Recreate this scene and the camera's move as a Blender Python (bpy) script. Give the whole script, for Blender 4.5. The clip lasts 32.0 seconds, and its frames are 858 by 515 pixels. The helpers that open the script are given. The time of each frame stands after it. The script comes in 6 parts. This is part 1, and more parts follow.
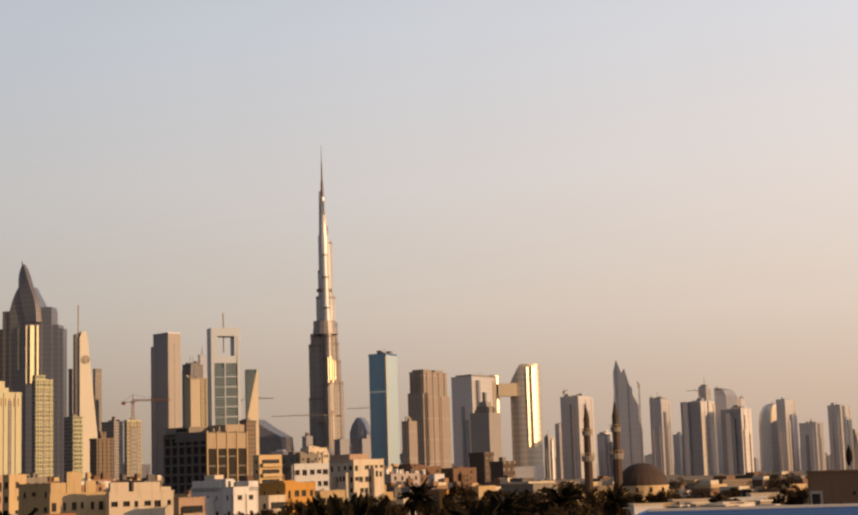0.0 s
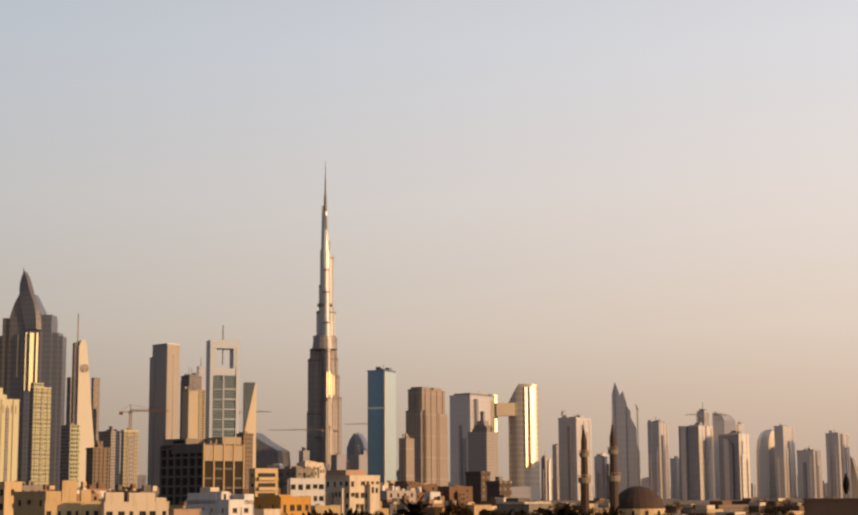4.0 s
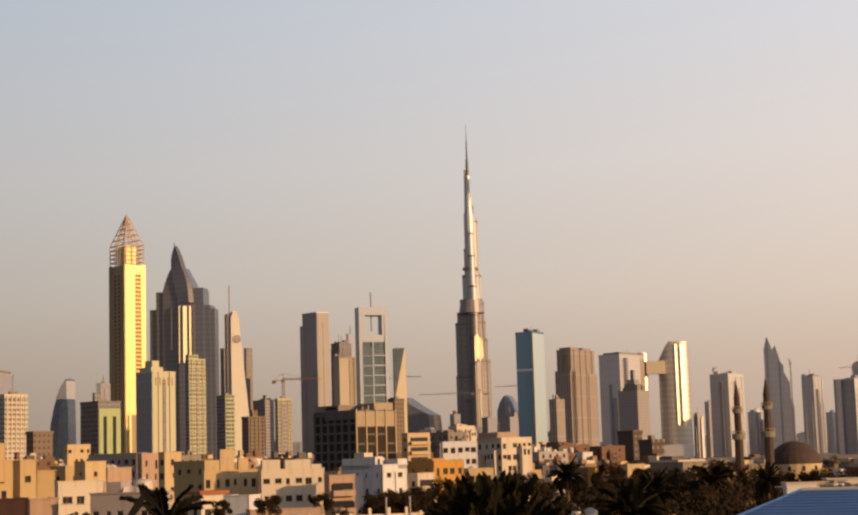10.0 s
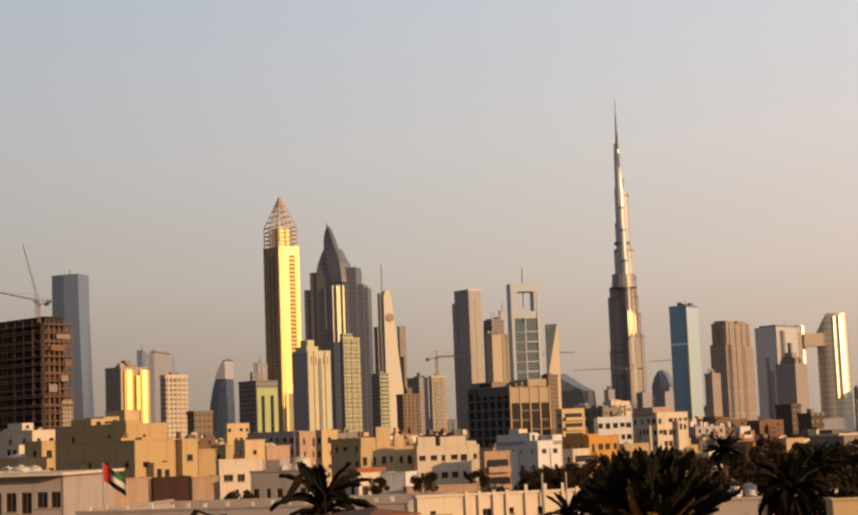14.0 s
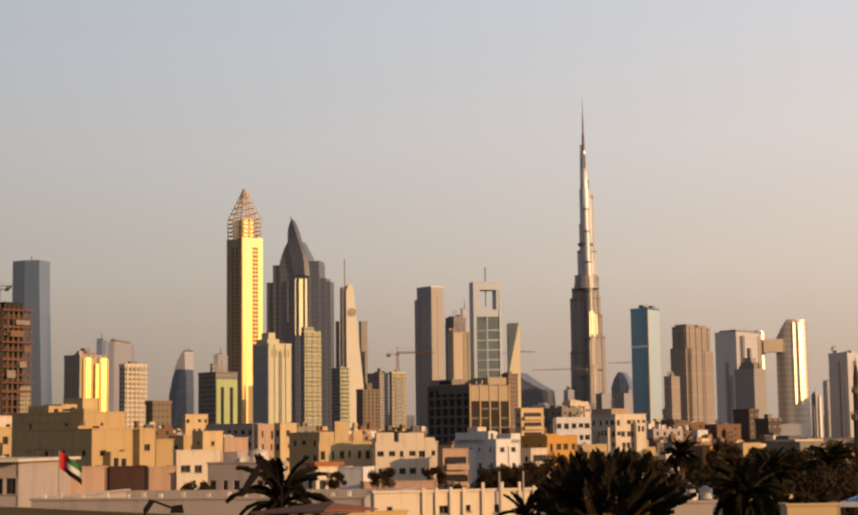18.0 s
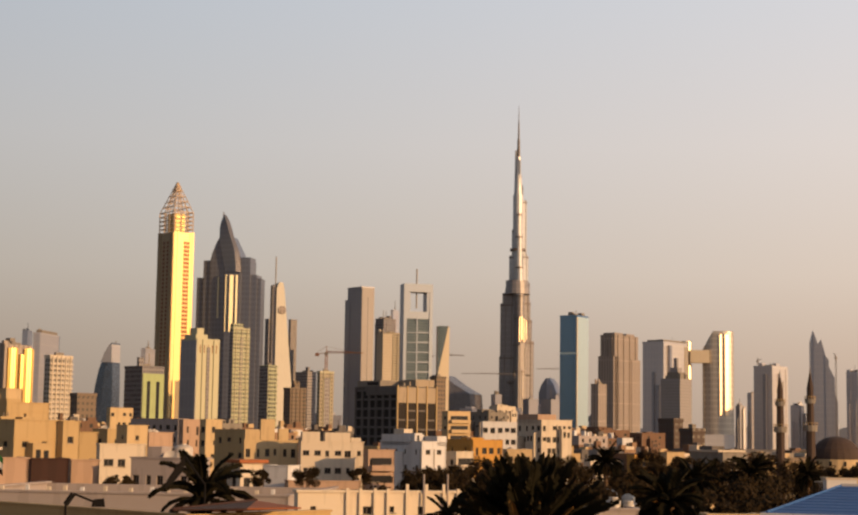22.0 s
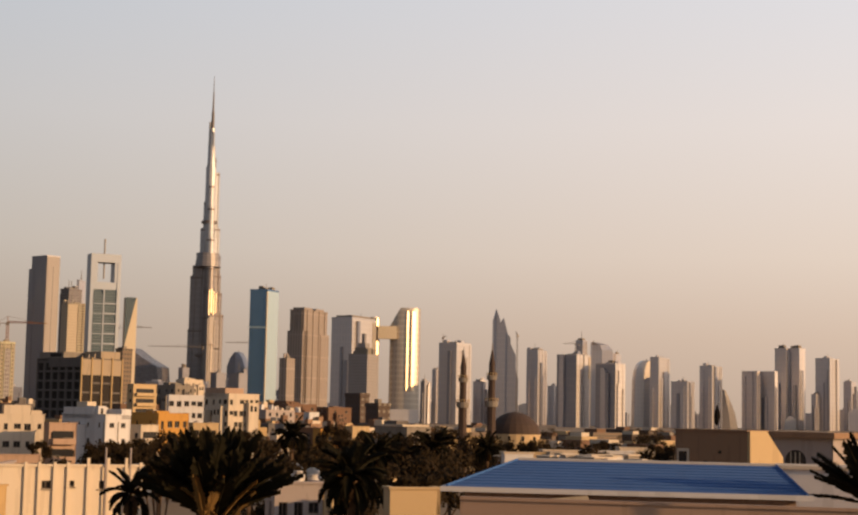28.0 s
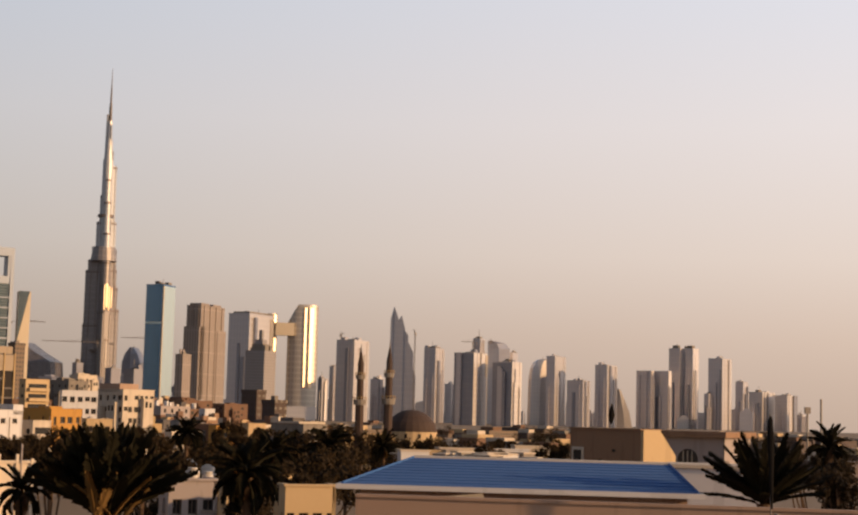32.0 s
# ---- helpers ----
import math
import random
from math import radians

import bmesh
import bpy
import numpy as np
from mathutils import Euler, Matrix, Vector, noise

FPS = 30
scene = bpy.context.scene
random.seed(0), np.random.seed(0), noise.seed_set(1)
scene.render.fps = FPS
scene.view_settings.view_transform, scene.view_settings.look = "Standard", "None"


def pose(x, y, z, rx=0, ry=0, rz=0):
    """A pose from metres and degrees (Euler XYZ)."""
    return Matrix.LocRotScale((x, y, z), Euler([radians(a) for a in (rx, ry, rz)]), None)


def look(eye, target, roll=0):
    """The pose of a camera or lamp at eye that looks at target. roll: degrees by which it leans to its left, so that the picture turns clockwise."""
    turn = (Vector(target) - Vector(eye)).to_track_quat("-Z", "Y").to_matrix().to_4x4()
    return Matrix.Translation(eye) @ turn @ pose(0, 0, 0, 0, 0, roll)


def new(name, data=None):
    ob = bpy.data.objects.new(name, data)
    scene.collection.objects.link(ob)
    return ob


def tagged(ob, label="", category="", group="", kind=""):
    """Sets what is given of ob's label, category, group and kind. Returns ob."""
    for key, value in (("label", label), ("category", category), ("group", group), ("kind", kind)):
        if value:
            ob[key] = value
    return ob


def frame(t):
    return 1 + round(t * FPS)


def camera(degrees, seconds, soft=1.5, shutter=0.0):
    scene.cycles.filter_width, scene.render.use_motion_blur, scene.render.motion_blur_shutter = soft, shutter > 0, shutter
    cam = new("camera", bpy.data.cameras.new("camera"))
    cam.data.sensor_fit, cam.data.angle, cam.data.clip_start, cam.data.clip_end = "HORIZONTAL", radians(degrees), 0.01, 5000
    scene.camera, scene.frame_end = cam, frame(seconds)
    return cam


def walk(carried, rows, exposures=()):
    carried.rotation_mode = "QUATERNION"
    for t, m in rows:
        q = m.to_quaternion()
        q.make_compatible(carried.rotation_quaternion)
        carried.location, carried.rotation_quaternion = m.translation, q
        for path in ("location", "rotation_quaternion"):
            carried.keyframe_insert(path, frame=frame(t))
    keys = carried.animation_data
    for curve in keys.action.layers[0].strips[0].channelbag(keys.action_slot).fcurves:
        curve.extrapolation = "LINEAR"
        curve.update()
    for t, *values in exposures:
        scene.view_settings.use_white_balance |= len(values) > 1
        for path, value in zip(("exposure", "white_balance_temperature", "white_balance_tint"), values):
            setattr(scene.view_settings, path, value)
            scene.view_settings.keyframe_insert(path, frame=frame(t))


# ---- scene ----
# ---- camera and walk ----
cam = camera(30.26, 32.0, soft=2.3)
EYE = 18.0
ROWS = [  # seconds, sideways sway, pitch, roll, yaw
    (0.0, 0.009, 7.813, 1.79, -6.045),
    (0.5, 0.011, 7.925, 2.18, -6.431),
    (1.0, 0.012, 8.117, 1.84, -6.659),
    (1.5, 0.012, 8.316, 1.38, -6.528),
    (2.0, 0.010, 8.223, 0.56, -6.168),
    (2.5, 0.009, 8.428, 1.00, -6.079),
    (4.5, 0.009, 8.431, 0.14, -6.133),
    (5.0, 0.009, 8.360, 0.09, -5.965),
    (5.5, 0.008, 8.151, 0.02, -5.934),
    (6.0, 0.007, 8.083, 0.26, -5.680),
    (6.5, 0.006, 7.974, 0.29, -5.400),
    (7.0, 0.003, 7.691, 0.14, -4.945),
    (7.5, -0.002, 7.524, 1.30, -4.037),
    (8.0, -0.008, 7.557, 2.51, -2.919),
    (8.5, -0.009, 7.295, 2.49, -2.592),
    (9.0, -0.013, 7.194, 2.20, -1.893),
    (9.5, -0.016, 7.146, 2.08, -1.220),
    (10.0, -0.019, 7.190, 1.70, -0.749),
    (10.5, -0.023, 7.268, 1.49, 0.068),
    (11.0, -0.027, 7.238, 1.36, 0.767),
    (11.5, -0.029, 7.115, 1.53, 1.280),
    (12.0, -0.032, 7.125, 1.18, 1.802),
    (12.5, -0.038, 6.968, 1.55, 2.984),
    (13.0, -0.046, 6.663, 2.45, 4.530),
    (13.5, -0.047, 6.514, 2.37, 4.631),
    (15.5, -0.048, 6.651, 1.18, 4.915),
    (16.0, -0.045, 6.386, 0.75, 4.350),
    (16.5, -0.044, 6.423, 0.86, 4.103),
    (17.0, -0.042, 6.501, 0.72, 3.793),
    (17.5, -0.041, 6.419, 0.77, 3.499),
    (18.0, -0.040, 6.365, 0.75, 3.311),
    (18.5, -0.039, 6.483, 0.60, 3.177),
    (19.0, -0.038, 6.493, 0.44, 2.865),
    (19.5, -0.036, 6.331, -0.02, 2.634),
    (20.0, -0.033, 6.527, -0.13, 1.893),
    (20.5, -0.030, 6.554, -0.52, 1.486),
    (21.0, -0.030, 6.516, -0.63, 1.444),
    (21.5, -0.028, 6.420, -0.75, 1.076),
    (22.0, -0.026, 6.418, -0.86, 0.668),
    (22.5, -0.025, 6.278, -1.17, 0.366),
    (23.0, -0.022, 6.287, -1.51, -0.162),
    (23.5, -0.019, 6.052, -1.49, -0.762),
    (24.0, -0.015, 6.050, -1.86, -1.372),
    (24.5, -0.010, 5.914, -1.82, -2.410),
    (25.0, 0.000, 6.217, -1.45, -4.443),
    (25.5, 0.016, 6.013, -1.63, -7.507),
    (27.5, 0.027, 5.742, -1.47, -9.633),
    (28.0, 0.032, 5.691, -1.20, -10.531),
    (28.5, 0.037, 5.413, -1.36, -11.481),
    (29.0, 0.042, 5.557, -1.32, -12.607),
    (29.5, 0.045, 5.529, -1.21, -13.025),
    (30.0, 0.050, 5.686, -0.69, -14.029),
    (30.5, 0.050, 5.700, -0.59, -14.139),
    (31.0, 0.049, 5.741, -0.56, -13.832),
    (31.5, 0.050, 5.688, -1.29, -14.043),
    (32.0, 0.051, 5.689, -1.54, -14.236),
]
walk(cam, [(t, pose(x, 0, EYE, 90 + p, r, yw)) for t, x, p, r, yw in ROWS],
     [(0.0, 0.0, 6480, 10), (2.5, 0.0, 6500, 10), (8.0, 0.0, 6480, 10), (27.0, 0.0, 6500, 10), (29.5, 0.0, 6270, 10.5), (32.0, 0.0, 6190, 11)])

# ---- world and sun ----
SUN_AZ, SUN_EL = 122.0, 12.0  # degrees clockwise from +y, and above the horizon
world = bpy.data.worlds.new("world")
scene.world = world
world.use_nodes = True
wt = world.node_tree
wt.nodes.clear()
sky = wt.nodes.new("ShaderNodeTexSky")
sky.sky_type = "NISHITA"
sky.sun_disc = False
sky.sun_elevation, sky.sun_rotation = radians(SUN_EL), radians(SUN_AZ)
sky.altitude, sky.air_density, sky.dust_density, sky.ozone_density = 0, 1.5, 7.0, 6.0
clear = wt.nodes.new("ShaderNodeBackground")
clear.inputs["Strength"].default_value = 0.05
# dusty evening air: warm and thick near the horizon, bluer above, brighter on the side of the sun
way = wt.nodes.new("ShaderNodeSeparateXYZ")
wt.links.new(wt.nodes.new("ShaderNodeTexCoord").outputs["Generated"], way.inputs[0])
air = wt.nodes.new("ShaderNodeValToRGB")
wt.links.new(way.outputs["Z"], air.inputs[0])
for k, (at, c) in enumerate(((0.0, (0.45, 0.347, 0.266)), (0.051, (0.537, 0.428, 0.340)), (0.101, (0.61, 0.52, 0.443)), (0.181, (0.635, 0.58, 0.54)), (0.277, (0.58, 0.585, 0.60)), (0.42, (0.46, 0.465, 0.48)), (0.60, (0.17, 0.155, 0.155)), (1.0, (0.09, 0.085, 0.09)))):
    e = air.color_ramp.elements[k] if k < 2 else air.color_ramp.elements.new(at)
    e.position, e.color = at, (*c, 1)
side = wt.nodes.new("ShaderNodeMath")
side.operation = "MULTIPLY_ADD"
wt.links.new(way.outputs["X"], side.inputs[0])
side.inputs[1].default_value, side.inputs[2].default_value = 0.60, 0.93
dusty = wt.nodes.new("ShaderNodeBackground")
warm = wt.nodes.new("ShaderNodeMix")
warm.data_type, warm.blend_type, warm.clamp_factor = "RGBA", "MULTIPLY", True
toward = wt.nodes.new("ShaderNodeMath")
toward.operation = "MULTIPLY_ADD"
wt.links.new(way.outputs["X"], toward.inputs[0])
toward.inputs[1].default_value, toward.inputs[2].default_value = 2.2, 0.35
wt.links.new(toward.outputs[0], warm.inputs["Factor"])
wt.links.new(air.outputs[0], warm.inputs[6])
warm.inputs[7].default_value = (1.05, 0.995, 0.965, 1)
wt.links.new(warm.outputs[2], dusty.inputs["Color"])
wt.links.new(side.outputs[0], dusty.inputs["Strength"])
both = wt.nodes.new("ShaderNodeAddShader")
wo = wt.nodes.new("ShaderNodeOutputWorld")
wt.links.new(sky.outputs[0], clear.inputs[0])
wt.links.new(clear.outputs[0], both.inputs[0])
wt.links.new(dusty.outputs[0], both.inputs[1])
wt.links.new(both.outputs[0], wo.inputs[0])
sun = new("sun", bpy.data.lights.new("sun", "SUN"))
sun.data.energy, sun.data.angle, sun.data.color = 4.9, radians(0.6), (1.0, 0.585, 0.265)
_sd = Vector((math.sin(radians(SUN_AZ)) * math.cos(radians(SUN_EL)), math.cos(radians(SUN_AZ)) * math.cos(radians(SUN_EL)), math.sin(radians(SUN_EL))))
sun.matrix_world = look(tuple(_sd * 1000), (0, 0, 0))
scene.view_settings.exposure = 0.0


# ---- materials ----
class Nodes:
    """A short way to write node trees."""

    def __init__(self, name):
        self.m = bpy.data.materials.new(name)
        self.m.use_nodes = True
        self.t = self.m.node_tree
        self.b = self.t.nodes["Principled BSDF"]

    def put(self, sock, v):
        if isinstance(v, bpy.types.NodeSocket):
            self.t.links.new(v, sock)
        elif isinstance(v, tuple) and len(v) == 3 and sock.type == "RGBA":
            sock.default_value = (*v, 1)
        else:
            sock.default_value = v

    def math(self, op, a, b=0.0):
        n = self.t.nodes.new("ShaderNodeMath")
        n.operation = op
        self.put(n.inputs[0], a)
        self.put(n.inputs[1], b)
        return n.outputs[0]

    def mix(self, f, a, b):
        n = self.t.nodes.new("ShaderNodeMix")
        n.data_type = "RGBA"
        self.put(n.inputs["Factor"], f)
        self.put(n.inputs[6], a)
        self.put(n.inputs[7], b)
        return n.outputs[2]

    def lerp(self, f, a, b):
        return self.math("ADD", self.math("MULTIPLY", f, b), self.math("MULTIPLY", self.math("SUBTRACT", 1.0, f), a))

    def coord(self):
        return self.t.nodes.new("ShaderNodeTexCoord").outputs["Object"]

    def xyz(self):
        n = self.t.nodes.new("ShaderNodeSeparateXYZ")
        self.put(n.inputs[0], self.coord())
        return n.outputs

    def noise(self, scale, detail=4.0, stretch=None):
        n = self.t.nodes.new("ShaderNodeTexNoise")
        src = self.coord()
        if stretch:
            mp = self.t.nodes.new("ShaderNodeMapping")
            mp.inputs["Scale"].default_value = stretch
            self.put(mp.inputs[0], src)
            src = mp.outputs[0]
        self.put(n.inputs["Vector"], src)
        n.inputs["Scale"].default_value = scale
        n.inputs["Detail"].default_value = detail
        return n.outputs["Fac"]

    def rand(self):
        return self.t.nodes.new("ShaderNodeObjectInfo").outputs["Random"]

    def bump(self, h, strength=0.3, dist=0.02):
        n = self.t.nodes.new("ShaderNodeBump")
        n.inputs["Strength"].default_value, n.inputs["Distance"].default_value = strength, dist
        self.put(n.inputs["Height"], h)
        self.put(self.b.inputs["Normal"], n.outputs[0])

    def done(self, color, rough, metal=0.0, spec=0.5):
        self.put(self.b.inputs["Base Color"], color)
        self.put(self.b.inputs["Roughness"], rough)
        self.put(self.b.inputs["Metallic"], metal)
        self.put(self.b.inputs["Specular IOR Level"], spec)
        return self.m


TONE = 0.585  # scales down every plaster and facade base colour


def dim(c, k):
    return tuple(min(1.0, v * k) for v in c)


def plaster(name, c, rough=0.85, stain=0.35, big=0.12, fine=2.5, metal=0.0):
    """Painted render: broad fading, streaks that run down, fine grain."""
    n = Nodes(name)
    c = (c[0] * TONE * 1.04, c[1] * TONE * 0.97, c[2] * TONE * 0.88) if not metal else dim(c, TONE)
    broad = n.noise(big, 3.0)
    streak = n.noise(0.9, 5.0, (1.0, 1.0, 0.12))
    grain = n.noise(fine, 6.0)
    col = n.mix(n.math("MULTIPLY", broad, 0.5), c, dim(c, 0.82))
    mask = n.math("MULTIPLY", n.math("GREATER_THAN", streak, 0.56), stain)
    col = n.mix(mask, col, dim(c, 0.62))
    col = n.mix(n.math("MULTIPLY", grain, 0.25), col, dim(c, 1.15))
    n.bump(grain, 0.25, 0.03)
    return n.done(col, rough, metal)


def facade(name, wall, glass, fh=3.6, bw=3.0, zf=0.4, bf=0.3, groughness=0.15, wrough=0.7, gmetal=0.0, wmetal=0.0, spec=0.6, vary=0.6):
    """A far facade: storeys with bands of windows between piers, all with their own gloss."""
    n = Nodes(name)
    wall, glass = dim(wall, TONE), dim(glass, TONE)
    x, y, z = n.xyz()
    fz = n.math("FRACT", n.math("DIVIDE", n.math("ADD", z, 500.0), fh))
    fb = n.math("FRACT", n.math("DIVIDE", n.math("ADD", n.math("ADD", x, y), 500.0), bw))
    win = n.math("MULTIPLY", n.math("GREATER_THAN", fz, zf), n.math("GREATER_THAN", fb, bf))
    broad = n.noise(0.015, 3.0)
    small = n.noise(0.25, 3.0)
    g = n.mix(n.math("MULTIPLY", small, vary), glass, dim(glass, 0.5))
    w = n.mix(n.math("MULTIPLY", broad, 0.6), wall, dim(wall, 0.75))
    w = n.mix(n.math("MULTIPLY", n.noise(0.4, 4.0, (1, 1, 0.1)), 0.3), w, dim(wall, 0.6))
    if vary > 0.5:
        n.bump(n.math("ADD", n.math("MULTIPLY", win, -1.0), n.math("MULTIPLY", small, 0.2)), 0.25, 0.3)
    return n.done(n.mix(win, w, g), n.lerp(win, wrough, n.math("ADD", groughness, n.math("MULTIPLY", small, 0.1))), n.lerp(win, wmetal, gmetal), spec)


def leafy(name, c, rough=0.6):
    n = Nodes(name)
    col = n.mix(n.rand(), c, dim(c, 0.6))
    col = n.mix(n.math("MULTIPLY", n.noise(3.0), 0.6), col, (c[0] * 1.5, c[1] * 1.1, c[2] * 0.8))
    return n.done(col, rough, 0.0, 0.12)


CREAM = plaster("cream_render", (0.76, 0.60, 0.37))
SAND = plaster("sand_render", (0.64, 0.49, 0.27))
OCHRE = plaster("ochre_render", (0.66, 0.48, 0.24))
ORANGE = plaster("orange_render", (0.72, 0.40, 0.09))
RIBWHITE = plaster("chalky_white_render", (1.02, 0.93, 0.79))
WHITE = plaster("white_render", (0.86, 0.79, 0.69))
COOL = plaster("cool_white_render", (0.92, 0.97, 1.08))
LILAC = plaster("lilac_grey_render", (0.52, 0.48, 0.50))
PINK = plaster("pink_render", (0.60, 0.44, 0.35))
BROWN = plaster("brown_block", (0.25, 0.15, 0.10))
# rusty shed metal; also the painted shade on the hipped roof's left slope
RUST_AND_SHADE = plaster("rust_sheet_and_roof_shade", (0.06, 0.024, 0.018), 0.9, 0.6)
GREY = plaster("grey_concrete", (0.34, 0.32, 0.30), stain=0.5)
# near-black colour in place of the shade inside open floors
VOID = plaster("painted_dark_interior", (0.035, 0.03, 0.028), 0.95)
DARKCON = plaster("raw_dark_concrete", (0.19, 0.18, 0.185), stain=0.6)
BLOCKWORK = plaster("dusty_blockwork", (0.52, 0.45, 0.36), stain=0.55)
ROOFGREY = plaster("roof_screed", (0.45, 0.41, 0.36), stain=0.2)
TERRACOTTA = plaster("terracotta_roof", (0.50, 0.17, 0.06), stain=0.3)
BLUEROOF = plaster("blue_roof_sheet", (0.05, 0.19, 0.60), 0.9, 0.2, 0.3)
STEEL = plaster("painted_steel", (0.30, 0.28, 0.27), 0.5, 0.3)
CRANE = plaster("orange_crane_paint", (0.30, 0.14, 0.07), 0.5)
BLACK = Nodes("black_cloth").done((0.012, 0.011, 0.011), 0.95, 0.0, 0.05)
BEIGE = plaster("brown_beige_render", (0.40, 0.26, 0.17))
PALEWHITE = plaster("pale_white_cladding", (0.95, 0.95, 0.88), 0.6, 0.12, 0.02, 0.3)
PALECREAM = plaster("pale_cream_cladding", (0.92, 0.84, 0.68), 0.6, 0.12, 0.02, 0.3)
TANK = plaster("white_tank", (0.75, 0.73, 0.70), 0.4, 0.15)
RED = plaster("red_cloth", (0.60, 0.02, 0.02), 0.9, 0.1)
GREEN = plaster("green_cloth", (0.03, 0.22, 0.06), 0.9, 0.1)
CLOTHWHITE = plaster("white_cloth", (0.75, 0.75, 0.75), 0.9, 0.1)
GLASS = Nodes("dark_pane").done((0.018, 0.018, 0.02), 0.2, 0.0, 0.35)
FRAME = plaster("window_frame", (0.13, 0.10, 0.08), 0.5)
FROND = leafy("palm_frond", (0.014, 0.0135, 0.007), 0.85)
DRY = leafy("dry_frond", (0.16, 0.105, 0.038), 0.85)
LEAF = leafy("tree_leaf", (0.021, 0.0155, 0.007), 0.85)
BARK = plaster("bark", (0.14, 0.09, 0.055), 0.95, 0.5, 1.0, 8.0)

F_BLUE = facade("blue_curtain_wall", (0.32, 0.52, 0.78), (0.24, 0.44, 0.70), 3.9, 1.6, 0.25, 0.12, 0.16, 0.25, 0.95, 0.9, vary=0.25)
F_STEEL = facade("steel_and_glass", (0.55, 0.51, 0.48), (0.42, 0.40, 0.40), 3.8, 1.5, 0.3, 0.25, 0.24, 0.36, 0.75, 0.7)
F_GOLD = facade("gold_facade", (0.95, 0.74, 0.36), (0.82, 0.56, 0.20), 3.6, 3.2, 0.45, 0.55, 0.34, 0.40, 0.6, 0.6)
F_SLATE = facade("slate_facade", (0.30, 0.28, 0.29), (0.20, 0.19, 0.21), 3.7, 2.4, 0.4, 0.4, 0.22, 0.45, 0.6, 0.35)
F_CREAM = facade("cream_tower", (0.52, 0.45, 0.32), (0.16, 0.14, 0.10), 3.5, 2.8, 0.55, 0.5, 0.2, 0.75)
F_GRID = facade("grid_tower", (0.62, 0.65, 0.41), (0.11, 0.11, 0.10), 4.2, 3.4, 0.42, 0.36, 0.2, 0.7)
F_TAN = facade("tan_tower", (0.60, 0.50, 0.43), (0.42, 0.35, 0.30), 36.0, 5.0, 0.06, 0.5, 0.42, 0.6, 0.35, 0.15)
# the next two are lightened to put distance haze into the base colour
F_HAZEGREY = facade("grey_tower", (1.12, 1.06, 1.06), (0.94, 0.90, 0.93), 14.8, 7.0, 0.12, 0.3, 0.34, 0.42, 0.75, 0.65, vary=0.25)
F_HAZEPALE = facade("haze_pale_tower", (1.20, 1.13, 1.08), (1.02, 0.96, 0.94), 11.1, 6.0, 0.2, 0.35, 0.36, 0.44, 0.75, 0.65, vary=0.25)
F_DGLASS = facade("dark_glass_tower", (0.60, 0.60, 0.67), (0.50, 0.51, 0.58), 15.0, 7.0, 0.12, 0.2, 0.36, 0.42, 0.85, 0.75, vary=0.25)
F_SLATEB = facade("blue_slate_glass", (0.33, 0.38, 0.46), (0.28, 0.34, 0.42), 3.8, 1.5, 0.2, 0.15, 0.22, 0.32, 1.0, 0.9, vary=0.25)
F_GREYBLUE = facade("grey_blue_glass", (0.58, 0.64, 0.72), (0.48, 0.55, 0.64), 3.8, 1.5, 0.2, 0.15, 0.25, 0.35, 0.95, 0.85, vary=0.25)
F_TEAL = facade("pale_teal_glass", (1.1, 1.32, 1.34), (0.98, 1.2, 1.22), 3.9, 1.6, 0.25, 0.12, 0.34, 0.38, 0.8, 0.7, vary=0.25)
F_ROSE = facade("rose_stone_tower", (0.50, 0.46, 0.45), (0.41, 0.38, 0.37), 3.6, 3.0, 0.5, 0.45, 0.4, 0.7, 0.3, 0.0)
F_PLUM = facade("plum_grey_tower", (0.44, 0.44, 0.50), (0.36, 0.36, 0.42), 3.7, 2.4, 0.4, 0.4, 0.34, 0.45, 0.7, 0.6, vary=0.25)
# dull olive copy of the gold hotel's cladding for its shaded side
SHADEGOLD = plaster("shaded_gold_olive", (0.50, 0.43, 0.30), 0.7, 0.2, 0.02, 0.3)
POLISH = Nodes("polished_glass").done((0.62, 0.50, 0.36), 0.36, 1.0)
F_BROWN = facade("brown_block_far", (0.14, 0.095, 0.075), (0.07, 0.045, 0.035), 3.4, 3.0, 0.6, 0.6, 0.4, 0.85)
F_BROWNS = facade("sand_brown_block", (0.30, 0.22, 0.155), (0.06, 0.045, 0.035), 3.4, 3.0, 0.55, 0.5, 0.4, 0.85)
F_CREAMP = facade("pale_cream_tower", (0.66, 0.55, 0.40), (0.50, 0.42, 0.32), 3.6, 3.0, 0.5, 0.5, 0.3, 0.6)
CREAMT = plaster("cream_cladding", (0.62, 0.62, 0.46), 0.6)
F_WHITE = facade("white_flats", (0.66, 0.61, 0.53), (0.14, 0.12, 0.10), 3.3, 3.2, 0.45, 0.4, 0.25, 0.8)


